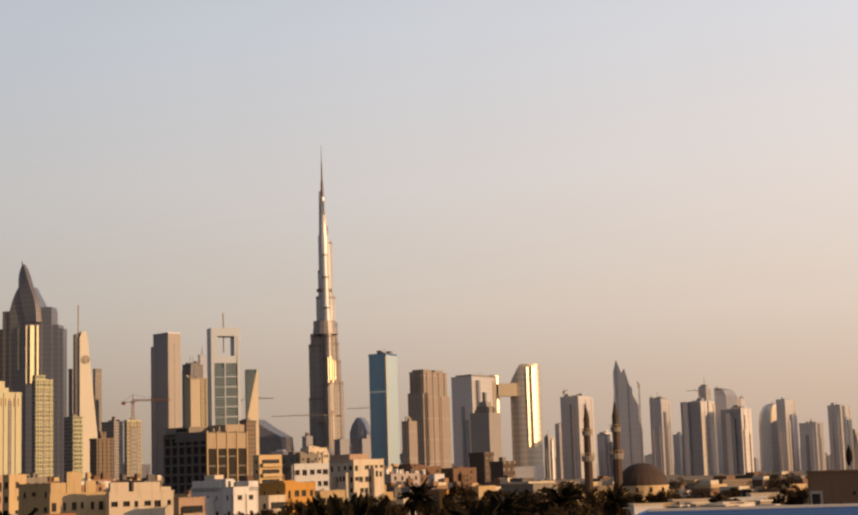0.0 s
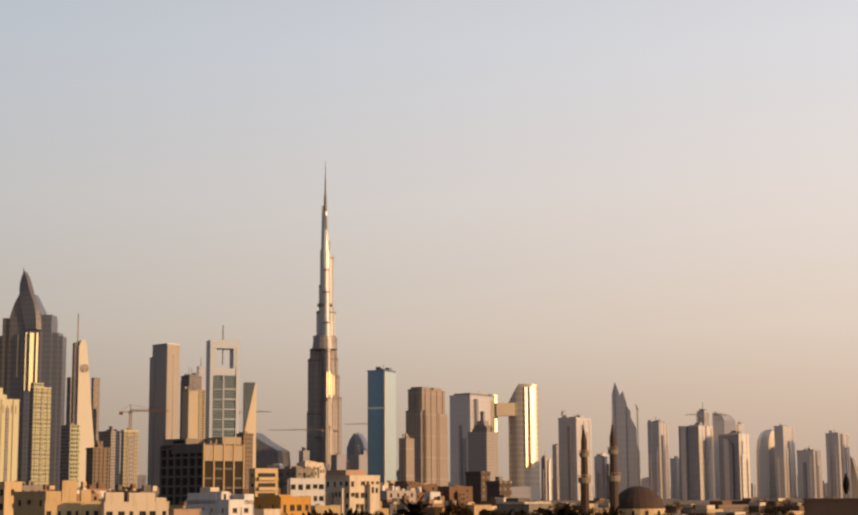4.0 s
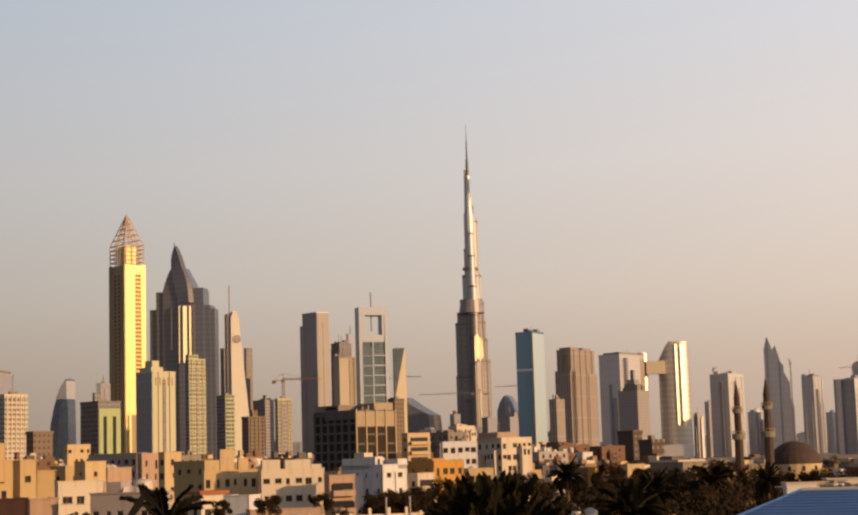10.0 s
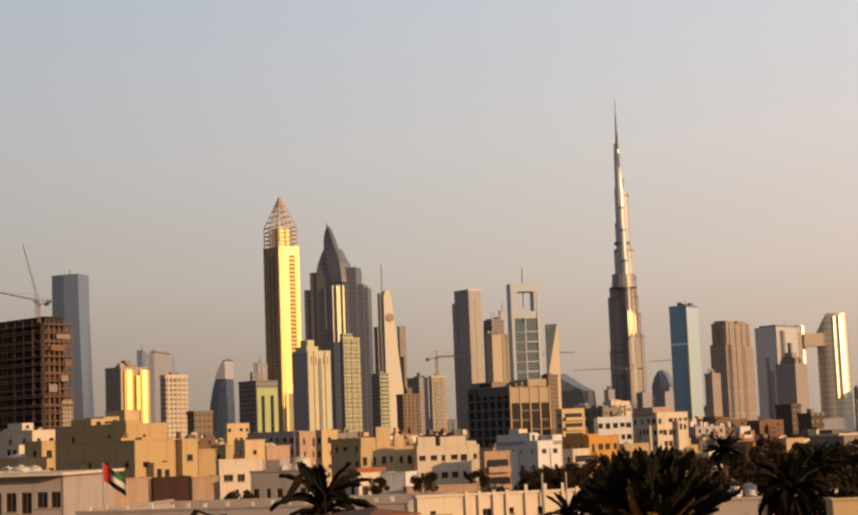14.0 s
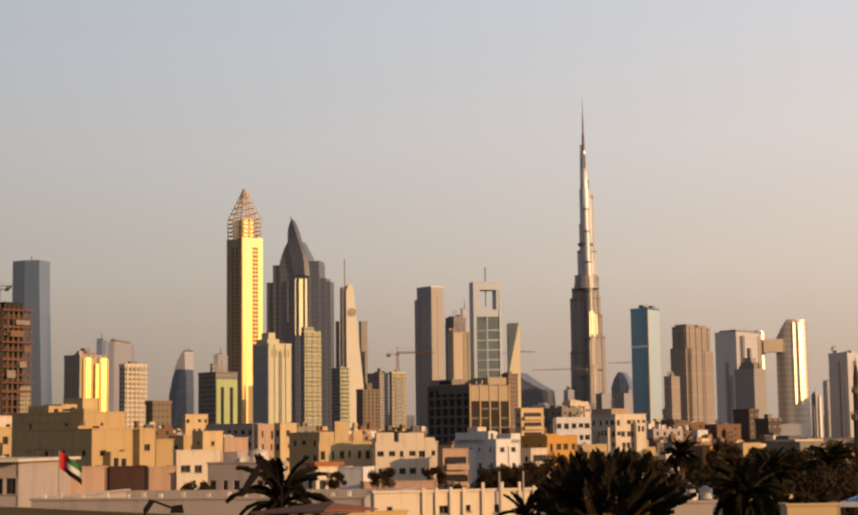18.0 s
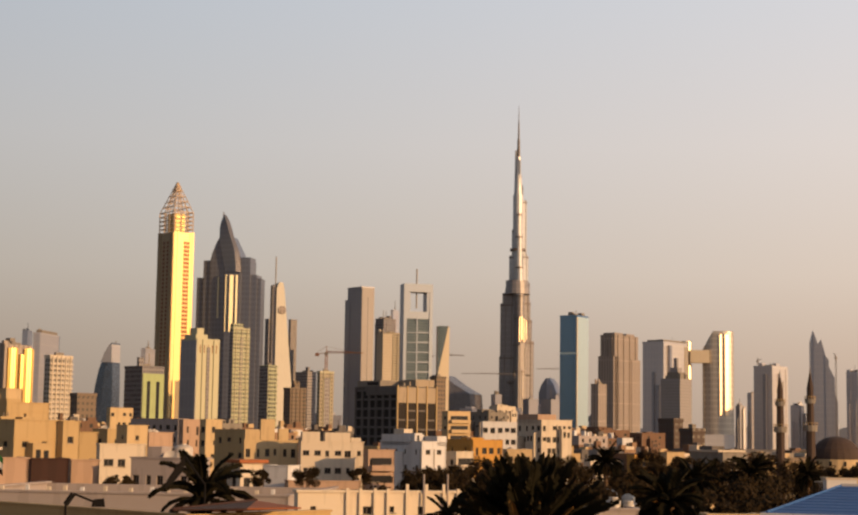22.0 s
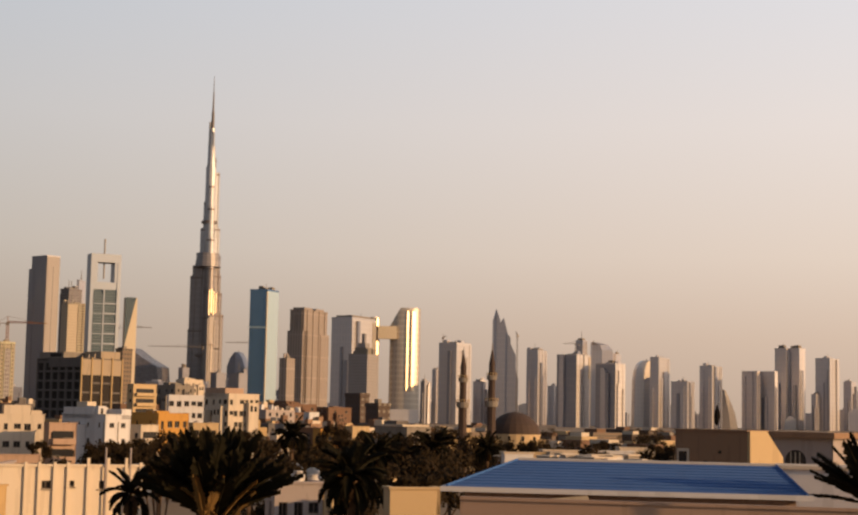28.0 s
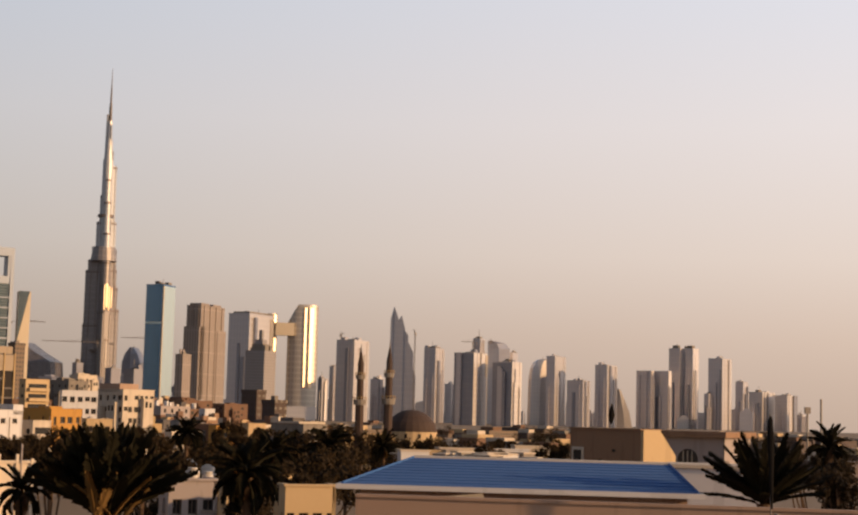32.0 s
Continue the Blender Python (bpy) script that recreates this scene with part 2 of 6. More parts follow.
# ---- building blocks ----
class M:
    """A growing mesh: corners and faces."""

    def __init__(self):
        self.v, self.f = [], []

    def quad(self, *p):
        i = len(self.v)
        self.v += [tuple(q) for q in p]
        self.f.append(tuple(range(i, i + len(p))))

    def loft(self, rings, cap=True):
        i, n = len(self.v), len(rings[0])
        for r in rings:
            self.v += [tuple(q) for q in r]
        for k in range(len(rings) - 1):
            for j in range(n):
                a, b = i + k * n + j, i + k * n + (j + 1) % n
                self.f.append((a, b, b + n, a + n))
        if cap:
            self.f.append(tuple(range(i + n - 1, i - 1, -1)))
            self.f.append(tuple(range(i + (len(rings) - 1) * n, i + len(rings) * n)))

    def prism(self, poly, z0, z1, k=1.0, c=(0, 0)):
        top = [((x - c[0]) * k + c[0], (y - c[1]) * k + c[1]) for x, y in poly]
        self.loft([[(x, y, z0) for x, y in poly], [(x, y, z1) for x, y in top]])

    def box(self, x0, x1, y0, y1, z0, z1):
        self.prism([(x0, y0), (x1, y0), (x1, y1), (x0, y1)], z0, z1)

    def bar(self, p, q, r, n=4):
        p, q = Vector(p), Vector(q)
        d = (q - p).normalized()
        u = d.orthogonal().normalized()
        w = d.cross(u)
        ring = [(u * math.cos(math.tau * (i + 0.5) / n) + w * math.sin(math.tau * (i + 0.5) / n)) * r for i in range(n)]
        self.loft([[p + o for o in ring], [q + o for o in ring]])

    def mesh(self, name, smooth=False):
        me = bpy.data.meshes.new(name)
        me.from_pydata(self.v, [], self.f)
        if smooth:
            me.polygons.foreach_set("use_smooth", [True] * len(me.polygons))
        me.update()
        return me


def part(name, m, material, parent=None, label="", smooth=False):
    me = m if isinstance(m, bpy.types.Mesh) else m.mesh(name, smooth)
    if not me.materials:
        me.materials.append(material)
    ob = new(name, me)
    if parent:
        ob.parent = parent
    if label:
        ob["label"] = label
    return ob


def thing(name, label, category, x, y, z=0.0, yaw=0.0, group="", kind=""):
    ob = new(name)
    ob.empty_display_size = 1
    ob.matrix_basis = pose(x, y, z, 0, 0, yaw)
    return tagged(ob, label, category, group, kind)


def circle(cx, cy, r, n=16, ry=None):
    return [(cx + r * math.cos(math.tau * i / n), cy + (ry or r) * math.sin(math.tau * i / n)) for i in range(n)]


# ---- ground ----
gm = M()
GN = 48
for i in range(GN):
    a0, a1 = math.tau * i / GN, math.tau * (i + 1) / GN
    gm.quad((0, 0, 0), (4900 * math.cos(a0), 4900 * math.sin(a0), 0), (4900 * math.cos(a1), 4900 * math.sin(a1), 0))
tagged(part("ground", gm, plaster("sandy_ground", (0.34, 0.27, 0.19), 0.95, 0.2, 0.02, 0.5)), "dusty sand-coloured city ground", "ground", kind="structure")


# ---- towers ----
def tower(label, x, y, a, b, h, yaw, mat, fins=0, sfins=0, strip=0.0, plant=0.35, top=2.0, mast=0.0, tiers=(), finmat=None, stripmat=None, name="tower", front=None, side=None, edge=None, bands=(), slabs=0):
    """A high-rise: body, parapet, piers on its two seen faces, a glazed strip, plant room and mast. tiers: (x0, x1, y0, y1, height) as shares."""
    r = thing(name, label, "tower", x, y, 0, yaw, "city towers")
    m = M()
    m.box(-b / 2, b / 2, -a / 2, a / 2, 0, h)
    part("body", m, mat, r)
    e = min(1.2, b * 0.04)
    for k in range(fins):
        u = -b / 2 + b * (k + 0.5) / fins
        m = M()
        m.box(u - e / 2, u + e / 2, -a / 2 - e, -a / 2 - 0.01, 0, h + top * 0.6)
        part("pier", m, finmat or mat, r)
    for k in range(sfins):
        u = -a / 2 + a * (k + 0.5) / sfins
        m = M()
        m.box(-b / 2 - e, -b / 2 - 0.01, u - e / 2, u + e / 2, 0, h + top * 0.6)
        part("pier", m, finmat or mat, r)
    # a paler sheet puts the sunlit face into the colour
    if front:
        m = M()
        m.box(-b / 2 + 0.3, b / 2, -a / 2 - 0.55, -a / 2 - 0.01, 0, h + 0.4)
        part("lit_front_cladding", m, front, r, "front sheet painted paler for its sunlit side")
    # a grey sheet paints in the shade on the left face
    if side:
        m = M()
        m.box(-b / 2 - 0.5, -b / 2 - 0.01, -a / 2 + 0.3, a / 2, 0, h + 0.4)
        part("shade_side_cladding", m, side, r)
    if edge:
        m = M()
        m.box(b * 0.36, b / 2 + 0.3, -a / 2 - 1.6, -a / 2 - 0.56, 0, h * 0.985)
        part("bright_edge", m, edge, r, "bright polished edge strip")
    for k in range(slabs):
        z = h * 0.15 + h * 0.83 * k / slabs
        m = M()
        m.box(-b / 2 - 0.2, b / 2 + 0.2, -a / 2 - 1.1, -a / 2 - 0.02, z, z + 1.0)
        part("balcony_slab", m, finmat or mat, r)
    for f in bands:
        m = M()
        m.box(-b / 2 - 0.75, b / 2 + 0.35, -a / 2 - 0.75, a / 2 + 0.1, h * f, h * f + 5)
        part("plant_band", m, F_SLATE, r, "dark louvred plant band")
    rt = random.Random(int(abs(x) + y))
    if plant and b > 12 and a > 8:
        for k in range(rt.randint(2, 5)):
            u, v = rt.uniform(-0.38, 0.38) * b, rt.uniform(-0.38, 0.38) * a
            w, d, q = rt.uniform(0.05, 0.14) * b, rt.uniform(0.05, 0.14) * a, rt.uniform(2, 7)
            m = M()
            m.box(u - w, u + w, v - d, v + d, h + 0.02, h + top + q)
            part("roof_unit", m, rt.choice((GREY, mat, mat)), r)
        if rt.random() < 0.4:
            u = rt.uniform(-0.3, 0.3) * b
            m = M()
            m.bar((u, 0, h), (u, 0, h + top + rt.uniform(8, 18)), 0.45, 5)
            part("antenna", m, STEEL, r)
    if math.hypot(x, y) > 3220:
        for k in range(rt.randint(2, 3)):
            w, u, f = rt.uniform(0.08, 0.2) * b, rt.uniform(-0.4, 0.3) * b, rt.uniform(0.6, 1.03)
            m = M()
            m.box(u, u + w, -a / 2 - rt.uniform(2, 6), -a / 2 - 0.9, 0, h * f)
            part("bay", m, rt.choice((F_HAZEPALE, F_HAZEGREY, F_DGLASS)), r)
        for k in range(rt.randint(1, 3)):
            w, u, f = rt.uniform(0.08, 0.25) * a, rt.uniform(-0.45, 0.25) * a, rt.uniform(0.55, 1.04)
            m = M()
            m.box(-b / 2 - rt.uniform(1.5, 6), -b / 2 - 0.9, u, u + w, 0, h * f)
            part("bay", m, rt.choice((F_HAZEGREY, F_HAZEGREY, F_DGLASS)), r)
    if strip:
        m = M()
        m.box(-b * strip / 2, b * strip / 2, -a / 2 - 0.6, -a / 2 - 0.02, 0, h * 0.94)
        part("glazed_strip", m, stripmat or F_SLATE, r, "dark glazed strip")
    if top:
        t = 0.8
        m = M()
        m.box(-b / 2 - 0.3, b / 2 + 0.3, -a / 2 - 0.3, -a / 2 + t, h + 0.02, h + top)
        m.box(-b / 2 - 0.3, b / 2 + 0.3, a / 2 - t, a / 2 + 0.3, h + 0.02, h + top)
        m.box(-b / 2 - 0.3, -b / 2 + t, -a / 2 + t, a / 2 - t, h + 0.02, h + top)
        m.box(b / 2 - t, b / 2 + 0.3, -a / 2 + t, a / 2 - t, h + 0.02, h + top)
        part("parapet", m, finmat or mat, r)
    if plant:
        m = M()
        m.box(-b * plant / 2, b * plant / 2, -a * plant / 2, a * plant / 2, h + 0.02, h + max(4, top * 2))
        part("plant_room", m, GREY, r)
    for x0, x1, y0, y1, hh in tiers:
        m = M()
        m.box(b * x0, b * x1, a * y0, a * y1, 0, h * hh)
        part("tier", m, mat, r)
    if mast:
        m = M()
        m.prism(circle(0, 0, 1.1, 6), h, h + mast, 0.3)
        part("mast", m, STEEL, r)
    return r


def tower_crane(label, x, y, z, h, jib, yaw, luff=0.0, mat=None):
    """A lattice mast, cab, jib and counter-jib; luff: the jib's rise in degrees."""
    mat = mat or CRANE
    r = thing("tower_crane", label, "crane", x, y, z, yaw, "cranes")
    s = min(1.3, max(0.8, h * 0.012))
    m = M()
    for sx in (-s, s):
        for sy in (-s, s):
            m.bar((sx, sy, 0), (sx, sy, h), s * 0.22)
    k = max(4, int(h / (s * 3)))
    for i in range(k):
        z0, z1 = h * i / k, h * (i + 1) / k
        m.bar((-s, -s, z0), (s, -s, z1), s * 0.14)
        m.bar((s, s, z0), (-s, s, z1), s * 0.14)
        m.bar((-s, s, z0), (-s, -s, z1), s * 0.14)
    part("mast", m, mat, r)
    m = M()
    m.box(-s * 1.5, s * 1.5, -s * 1.6, s * 1.6, h, h + s * 2.6)
    part("cab", m, STEEL, r)
    c, si = math.cos(radians(luff)), math.sin(radians(luff))
    m = M()
    p0, p1 = Vector((0, 0, h + s * 2)), Vector((jib * c, 0, h + s * 2 + jib * si))
    up = Vector((-si, 0, c)) * s * 1.6
    m.bar(p0 + Vector((0, -s, 0)), p1 + Vector((0, -s * 0.3, 0)), s * 0.22)
    m.bar(p0 + Vector((0, s, 0)), p1 + Vector((0, s * 0.3, 0)), s * 0.22)
    m.bar(p0 + up, p1 + up * 0.3, s * 0.22)
    n = 14
    for i in range(n):
        f0, f1 = i / n, (i + 1) / n
        m.bar(p0.lerp(p1, f0) + up * (1 - 0.7 * f0), p0.lerp(p1, f1) + Vector((0, s * (1 - 0.7 * f1), 0)), s * 0.12)
        m.bar(p0.lerp(p1, f0) + Vector((0, -s * (1 - 0.7 * f0), 0)), p0.lerp(p1, f1) + up * (1 - 0.7 * f1), s * 0.12)
    part("jib", m, mat, r)
    m = M()
    m.box(-jib * 0.3, 0, -s * 0.8, s * 0.8, h + s * 1.2, h + s * 1.7)
    m.box(-jib * 0.3, -jib * 0.2, -s * 1.2, s * 1.2, h - s, h + s * 1.2)
    part("counter_jib", m, mat, r)
    m = M()
    m.bar((0, 0, h + s * 2), (0, 0, h + s * 8), s * 0.35)
    m.bar((0, 0, h + s * 8), (-jib * 0.28, 0, h + s * 1.7), s * 0.1)
    m.bar((0, 0, h + s * 8), p0.lerp(p1, 0.7) + up * 0.5, s * 0.1)
    part("apex", m, mat, r)
    return r


# ---- villas and low buildings ----
def opened(m, p, L, H, ops, depth):
    """A wall sheet with openings and their reveals; p(u, n, z) maps to the building."""
    us = sorted({0.0, L, *(o[0] for o in ops), *(o[1] for o in ops)})
    zs = sorted({0.0, H, *(o[2] for o in ops), *(o[3] for o in ops)})
    for z0, z1 in zip(zs, zs[1:]):
        start = None
        for u0, u1 in zip(us, us[1:]):
            c, d = (u0 + u1) / 2, (z0 + z1) / 2
            hole = any(o[0] < c < o[1] and o[2] < d < o[3] for o in ops)
            if not hole and start is None:
                start = u0
            if hole and start is not None:
                m.quad(p(start, 0, z0), p(u0, 0, z0), p(u0, 0, z1), p(start, 0, z1))
                start = None
        if start is not None:
            m.quad(p(start, 0, z0), p(L, 0, z0), p(L, 0, z1), p(start, 0, z1))
    for u0, u1, z0, z1 in ops:
        m.quad(p(u0, 0, z0), p(u1, 0, z0), p(u1, depth, z0), p(u0, depth, z0))
        m.quad(p(u0, 0, z1), p(u0, depth, z1), p(u1, depth, z1), p(u1, 0, z1))
        m.quad(p(u0, 0, z0), p(u0, depth, z0), p(u0, depth, z1), p(u0, 0, z1))
        m.quad(p(u1, 0, z0), p(u1, 0, z1), p(u1, depth, z1), p(u1, depth, z0))


def wbox(m, p, u0, u1, n0, n1, z0, z1):
    m.loft([[p(u0, n0, z0), p(u1, n0, z0), p(u1, n1, z0), p(u0, n1, z0)], [p(u0, n0, z1), p(u1, n0, z1), p(u1, n1, z1), p(u0, n1, z1)]])


def window(p, o, depth, parent, bars=1):
    u0, u1, z0, z1 = o
    m = M()
    t = 0.07
    d0, d1 = depth - 0.07, depth - 0.01
    wbox(m, p, u0, u1, d0, d1, z0, z0 + t)
    wbox(m, p, u0, u1, d0, d1, z1 - t, z1)
    wbox(m, p, u0, u0 + t, d0, d1, z0 + t, z1 - t)
    wbox(m, p, u1 - t, u1, d0, d1, z0 + t, z1 - t)
    for k in range(bars):
        c = u0 + (u1 - u0) * (k + 1) / (bars + 1)
        wbox(m, p, c - 0.03, c + 0.03, d0, d1, z0 + t, z1 - t)
    w = part("window", m, FRAME, parent)
    m = M()
    wbox(m, p, u0 + t, u1 - t, depth - 0.005, depth + 0.015, z0 + t, z1 - t)
    part("pane", m, GLASS, w)
    m = M()
    wbox(m, p, u0 - 0.1, u1 + 0.1, -0.12, 0.1, z0 - 0.08, z0 - 0.004)
    part("sill", m, ROOFGREY, w)
    return w


def villa(label, x, y, a, b, h, yaw, mat, floors=3, nf=3, ns=2, ww=1.4, wh=1.5, par=1.0, glazed=True, depth=0.25, fh=3.4, name="villa", group="low-rise villas", balconies=0, skip=(), cat="house", rooms=True):
    """A flat-roofed rendered house with windows in its two seen faces, counted down from the roof."""
    r = thing(name, label, cat, x, y, 0, yaw, group)
    rv = random.Random(int(abs(x) * 10) + int(y))
    faces = (("front", lambda u, n, z: (-b / 2 + u, -a / 2 + n, z), b, nf), ("side", lambda u, n, z: (-b / 2 + n, a / 2 - u, z), a, ns))
    for side, p, L, cols in faces:
        ops = []
        for k in range(floors):
            zt = h - par - 0.7 - k * fh
            for j in range(cols):
                if (side, k, j) in skip or zt - wh < 0.3 or (glazed and rv.random() < 0.05):
                    continue
                c = L * (j + 0.5 + (rv.uniform(-0.1, 0.1) if glazed else 0)) / cols
                w = min(ww * (rv.choice((0.7, 0.9, 0.9, 1.2)) if glazed else 1), L / cols * 0.75)
                ops.append((c - w / 2, c + w / 2, zt - wh * (rv.choice((0.75, 0.9, 1.0)) if glazed else 1), zt))
        m = M()
        opened(m, p, L, h, ops, depth)
        part("wall", m, mat, r)
        if glazed:
            for o in ops:
                window(p, o, depth, r)
    m = M()
    m.box(-b / 2 + depth, b / 2 - depth, -a / 2 + depth + 0.02, a / 2 - 0.02, 0, h - par)
    part("core", m, VOID if not glazed else ROOFGREY, r)
    m = M()
    m.box(b / 2 - depth + 0.01, b / 2, -a / 2, a / 2, 0, h)
    part("wall", m, mat, r)
    m = M()
    m.box(-b / 2, b / 2 - depth, a / 2, a / 2 + 0.25, 0, h)
    part("wall", m, mat, r)
    m = M()
    c = 0.12
    m.box(-b / 2 - c, b / 2 + c, -a / 2 - c, -a / 2 + 0.3, h + 0.003, h + 0.15)
    m.box(-b / 2 - c, -b / 2 + 0.3, -a / 2 + 0.3, a / 2 + 0.3, h + 0.003, h + 0.15)
    m.box(b / 2 - 0.3, b / 2 + c, -a / 2 + 0.3, a / 2 + 0.3, h + 0.003, h + 0.15)
    part("coping", m, mat, r)
    if glazed and par > 0.5 and min(a, b) > 4 and h < EYE + 6 and math.hypot(x, y) > 145:
        for k in range(rv.randint(3, 6)):
            u, v2 = rv.uniform(-0.38, 0.38) * b, rv.uniform(-0.3, 0.38) * a
            q = pose(x, y, 0, 0, 0, yaw) @ Vector((u, v2, h - par))
            rv.choice((water_tank, ac_unit, ac_unit, dish))(q.x, q.y, q.z)
    if glazed and rooms and math.hypot(x, y) > 186 and min(a, b) > 6:
        for k in range(rv.randint(1, 3)):
            w, d, q = rv.uniform(0.12, 0.24) * b, rv.uniform(0.12, 0.24) * a, rv.uniform(0.5, 1.9)
            u, v2 = rv.uniform(-0.5 * b + w, 0.5 * b - w), rv.uniform(-0.42 * a + d, 0.45 * a - d)
            q += k * 0.013
            rr = block(r, mat, u - w, u + w, v2 - d, v2 + d, h - par + 0.02, h + q, "roof_room")
            m = M()
            c = rv.uniform(-0.6, 0.3) * w
            m.box(u + c, u + c + min(1.1, w * 0.6), v2 - d - 0.04, v2 - d - 0.005, h - par + 0.1, h + q - 0.5)
            part("opening", m, GLASS, rr, "dark roof-room opening")
        for side, p, L, cols in faces:
            for k in range(rv.randint(1, 2) if L > 9 else 0):
                w, q = rv.uniform(0.18, 0.34) * L, rv.uniform(1.2, 2.8)
                c, t2 = rv.uniform(0.02, 0.64) * L, h - par - rv.uniform(0.6, 4.2)
                m = M()
                wbox(m, p, c, c + w, -q - 0.01 * k, -0.012, 0, t2)
                an = part("annexe", m, mat, r)
                m = M()
                wbox(m, p, c - 0.08, c + w + 0.08, -q - 0.1, -0.014, t2 + 0.004, t2 + 0.16)
                part("coping", m, mat, an)
                for e in range(2):
                    f0 = c + w * (0.16 + 0.42 * e)
                    m = M()
                    wbox(m, p, f0, f0 + w * 0.26, -q - 0.04, -q - 0.012, t2 - 2.5, t2 - rv.uniform(0.7, 1.1))
                    part("window", m, GLASS, an, "dark window")
            m = M()
            zc = h - par - 0.45
            wbox(m, p, 0.05, L - 0.05, -0.09, -0.004, zc, zc + 0.2)
            part("string_course", m, mat, r)
            m = M()
            c = L * rv.choice((0.03, 0.97, 0.5))
            wbox(m, p, c - 0.06, c + 0.06, -0.16, -0.01, 0, h - par - 0.5)
            part("drain_pipe", m, ROOFGREY, r)
    for k in range(balconies):
        z0 = h - par - 0.7 - k * fh - wh - 0.9
        m = M()
        m.box(-b * 0.42, b * 0.42, -a / 2 - 1.3, -a / 2 - 0.01, z0, z0 + 0.18)
        m.box(-b * 0.42, b * 0.42, -a / 2 - 1.3, -a / 2 - 1.15, z0 + 0.18, z0 + 1.1)
        m.box(-b * 0.42, -b * 0.42 + 0.15, -a / 2 - 1.15, -a / 2 - 0.01, z0 + 0.18, z0 + 1.1)
        part("balcony", m, mat, r)
        m = M()
        m.box(-b * 0.38, b * 0.38, -a / 2 - 0.05, -a / 2 - 0.006, z0 + 0.2, z0 + 2.5)
        part("loggia", m, GLASS, r, "dark balcony opening")
    return r


def block(parent, mat, x0, x1, y0, y1, z0, z1, name="roof_block"):
    m = M()
    m.box(x0, x1, y0, y1, z0, z1)
    return part(name, m, mat, parent)


def water_tank(x, y, z, r=0.9, h=1.6, label="round white rooftop water tank"):
    t = thing("water_tank", label, "tank", x, y, z, 0, "rooftop tanks")
    m = M()
    rings = [(r, 0.0), (r * 1.03, h * 0.33), (r, h * 0.36), (r * 1.03, h * 0.66), (r, h * 0.7), (r, h * 0.85), (r * 0.55, h * 0.98), (0.2, h)]
    m.loft([[(u, v, zz) for u, v in circle(0, 0, rr, 14)] for rr, zz in rings])
    part("barrel", m, TANK, t, smooth=True)
    m = M()
    m.prism(circle(0, 0, 0.3, 10), h, h + 0.12)
    part("lid", m, TANK, t)
    return t


def ac_unit(x, y, z, yaw=0.0):
    t = thing("ac_unit", "pale rooftop air-conditioning unit", "air conditioner", x, y, z, yaw, "rooftop units")
    m = M()
    m.box(-0.7, 0.7, -0.45, 0.45, 0.1, 1.2)
    part("casing", m, TANK, t)
    m = M()
    m.prism(circle(0, 0, 0.36, 12), 1.2, 1.32)
    part("fan_guard", m, STEEL, t)
    m = M()
    for sx in (-0.6, 0.6):
        m.box(sx - 0.06, sx + 0.06, -0.4, 0.4, 0, 0.1)
    part("feet", m, STEEL, t)
    return t


def dish(x, y, z, yaw=0.0, r=0.7):
    t = thing("satellite_dish", "pale rooftop satellite dish on a short pole", "satellite dish", x, y, z, yaw, "rooftop dishes")
    m = M()
    tilt = Matrix.Rotation(radians(55), 4, "X")
    m.loft([[tuple(tilt @ Vector((u, v, 0.35 * rr * rr / r)) + Vector((0, 0, 1.1))) for u, v in circle(0, 0, rr, 14)] for rr in (0.05, r * 0.4, r * 0.75, r)], cap=False)
    part("bowl", m, TANK, t, smooth=True)
    m = M()
    m.bar((0, 0, 0), (0, 0, 1.1), 0.05, 6)
    part("pole", m, STEEL, t)
    return t


# ---- plants ----
def frond_mesh(name, L, droop, leaf, n=46, seed=0):
    """One feather leaf: an arching rib with two rows of narrow leaflets."""
    rnd = random.Random(seed)
    m = M()
    pts = []
    for i in range(n + 1):
        f = i / n
        ang = radians(62) - f * droop
        pts.append((0, 0) if i == 0 else (pts[-1][0] + math.cos(ang) * L / n, pts[-1][1] + math.sin(ang) * L / n))
    for i in range(n):
        (x0, z0), (x1, z1) = pts[i], pts[i + 1]
        w = 0.022 * (1 - i / n) + 0.004
        m.loft([[(x0, -w, z0), (x0, w, z0), (x0, 0, z0 - w)], [(x1, -w, z1), (x1, w, z1), (x1, 0, z1 - w)]], cap=False)
        if i > 3:
            f = i / n
            s = leaf * (0.45 + 1.1 * math.sin(math.pi * min(1, f * 0.9 + 0.08))) * rnd.uniform(0.75, 1.15)
            dx, dz = (x1 - x0) / (L / n), (z1 - z0) / (L / n)
            for sgn in (-1, 1):
                lift = rnd.uniform(0.15, 0.5)
                tip = (x0 + dx * s * 0.7, sgn * s * 0.72, z0 + dz * s * 0.7 + lift * s - 0.28 * s)
                b0 = (x0 + dx * 0.017, 0, z0 + dz * 0.017)
                b1 = (x0 - dx * 0.017, 0, z0 - dz * 0.017)
                mid = tuple((b0[k] + tip[k]) / 2 + (0, 0, 0.06)[k] for k in range(3))
                m.quad(b1, b0, mid)
                m.quad(b1, mid, tip)
    return m.mesh(name)


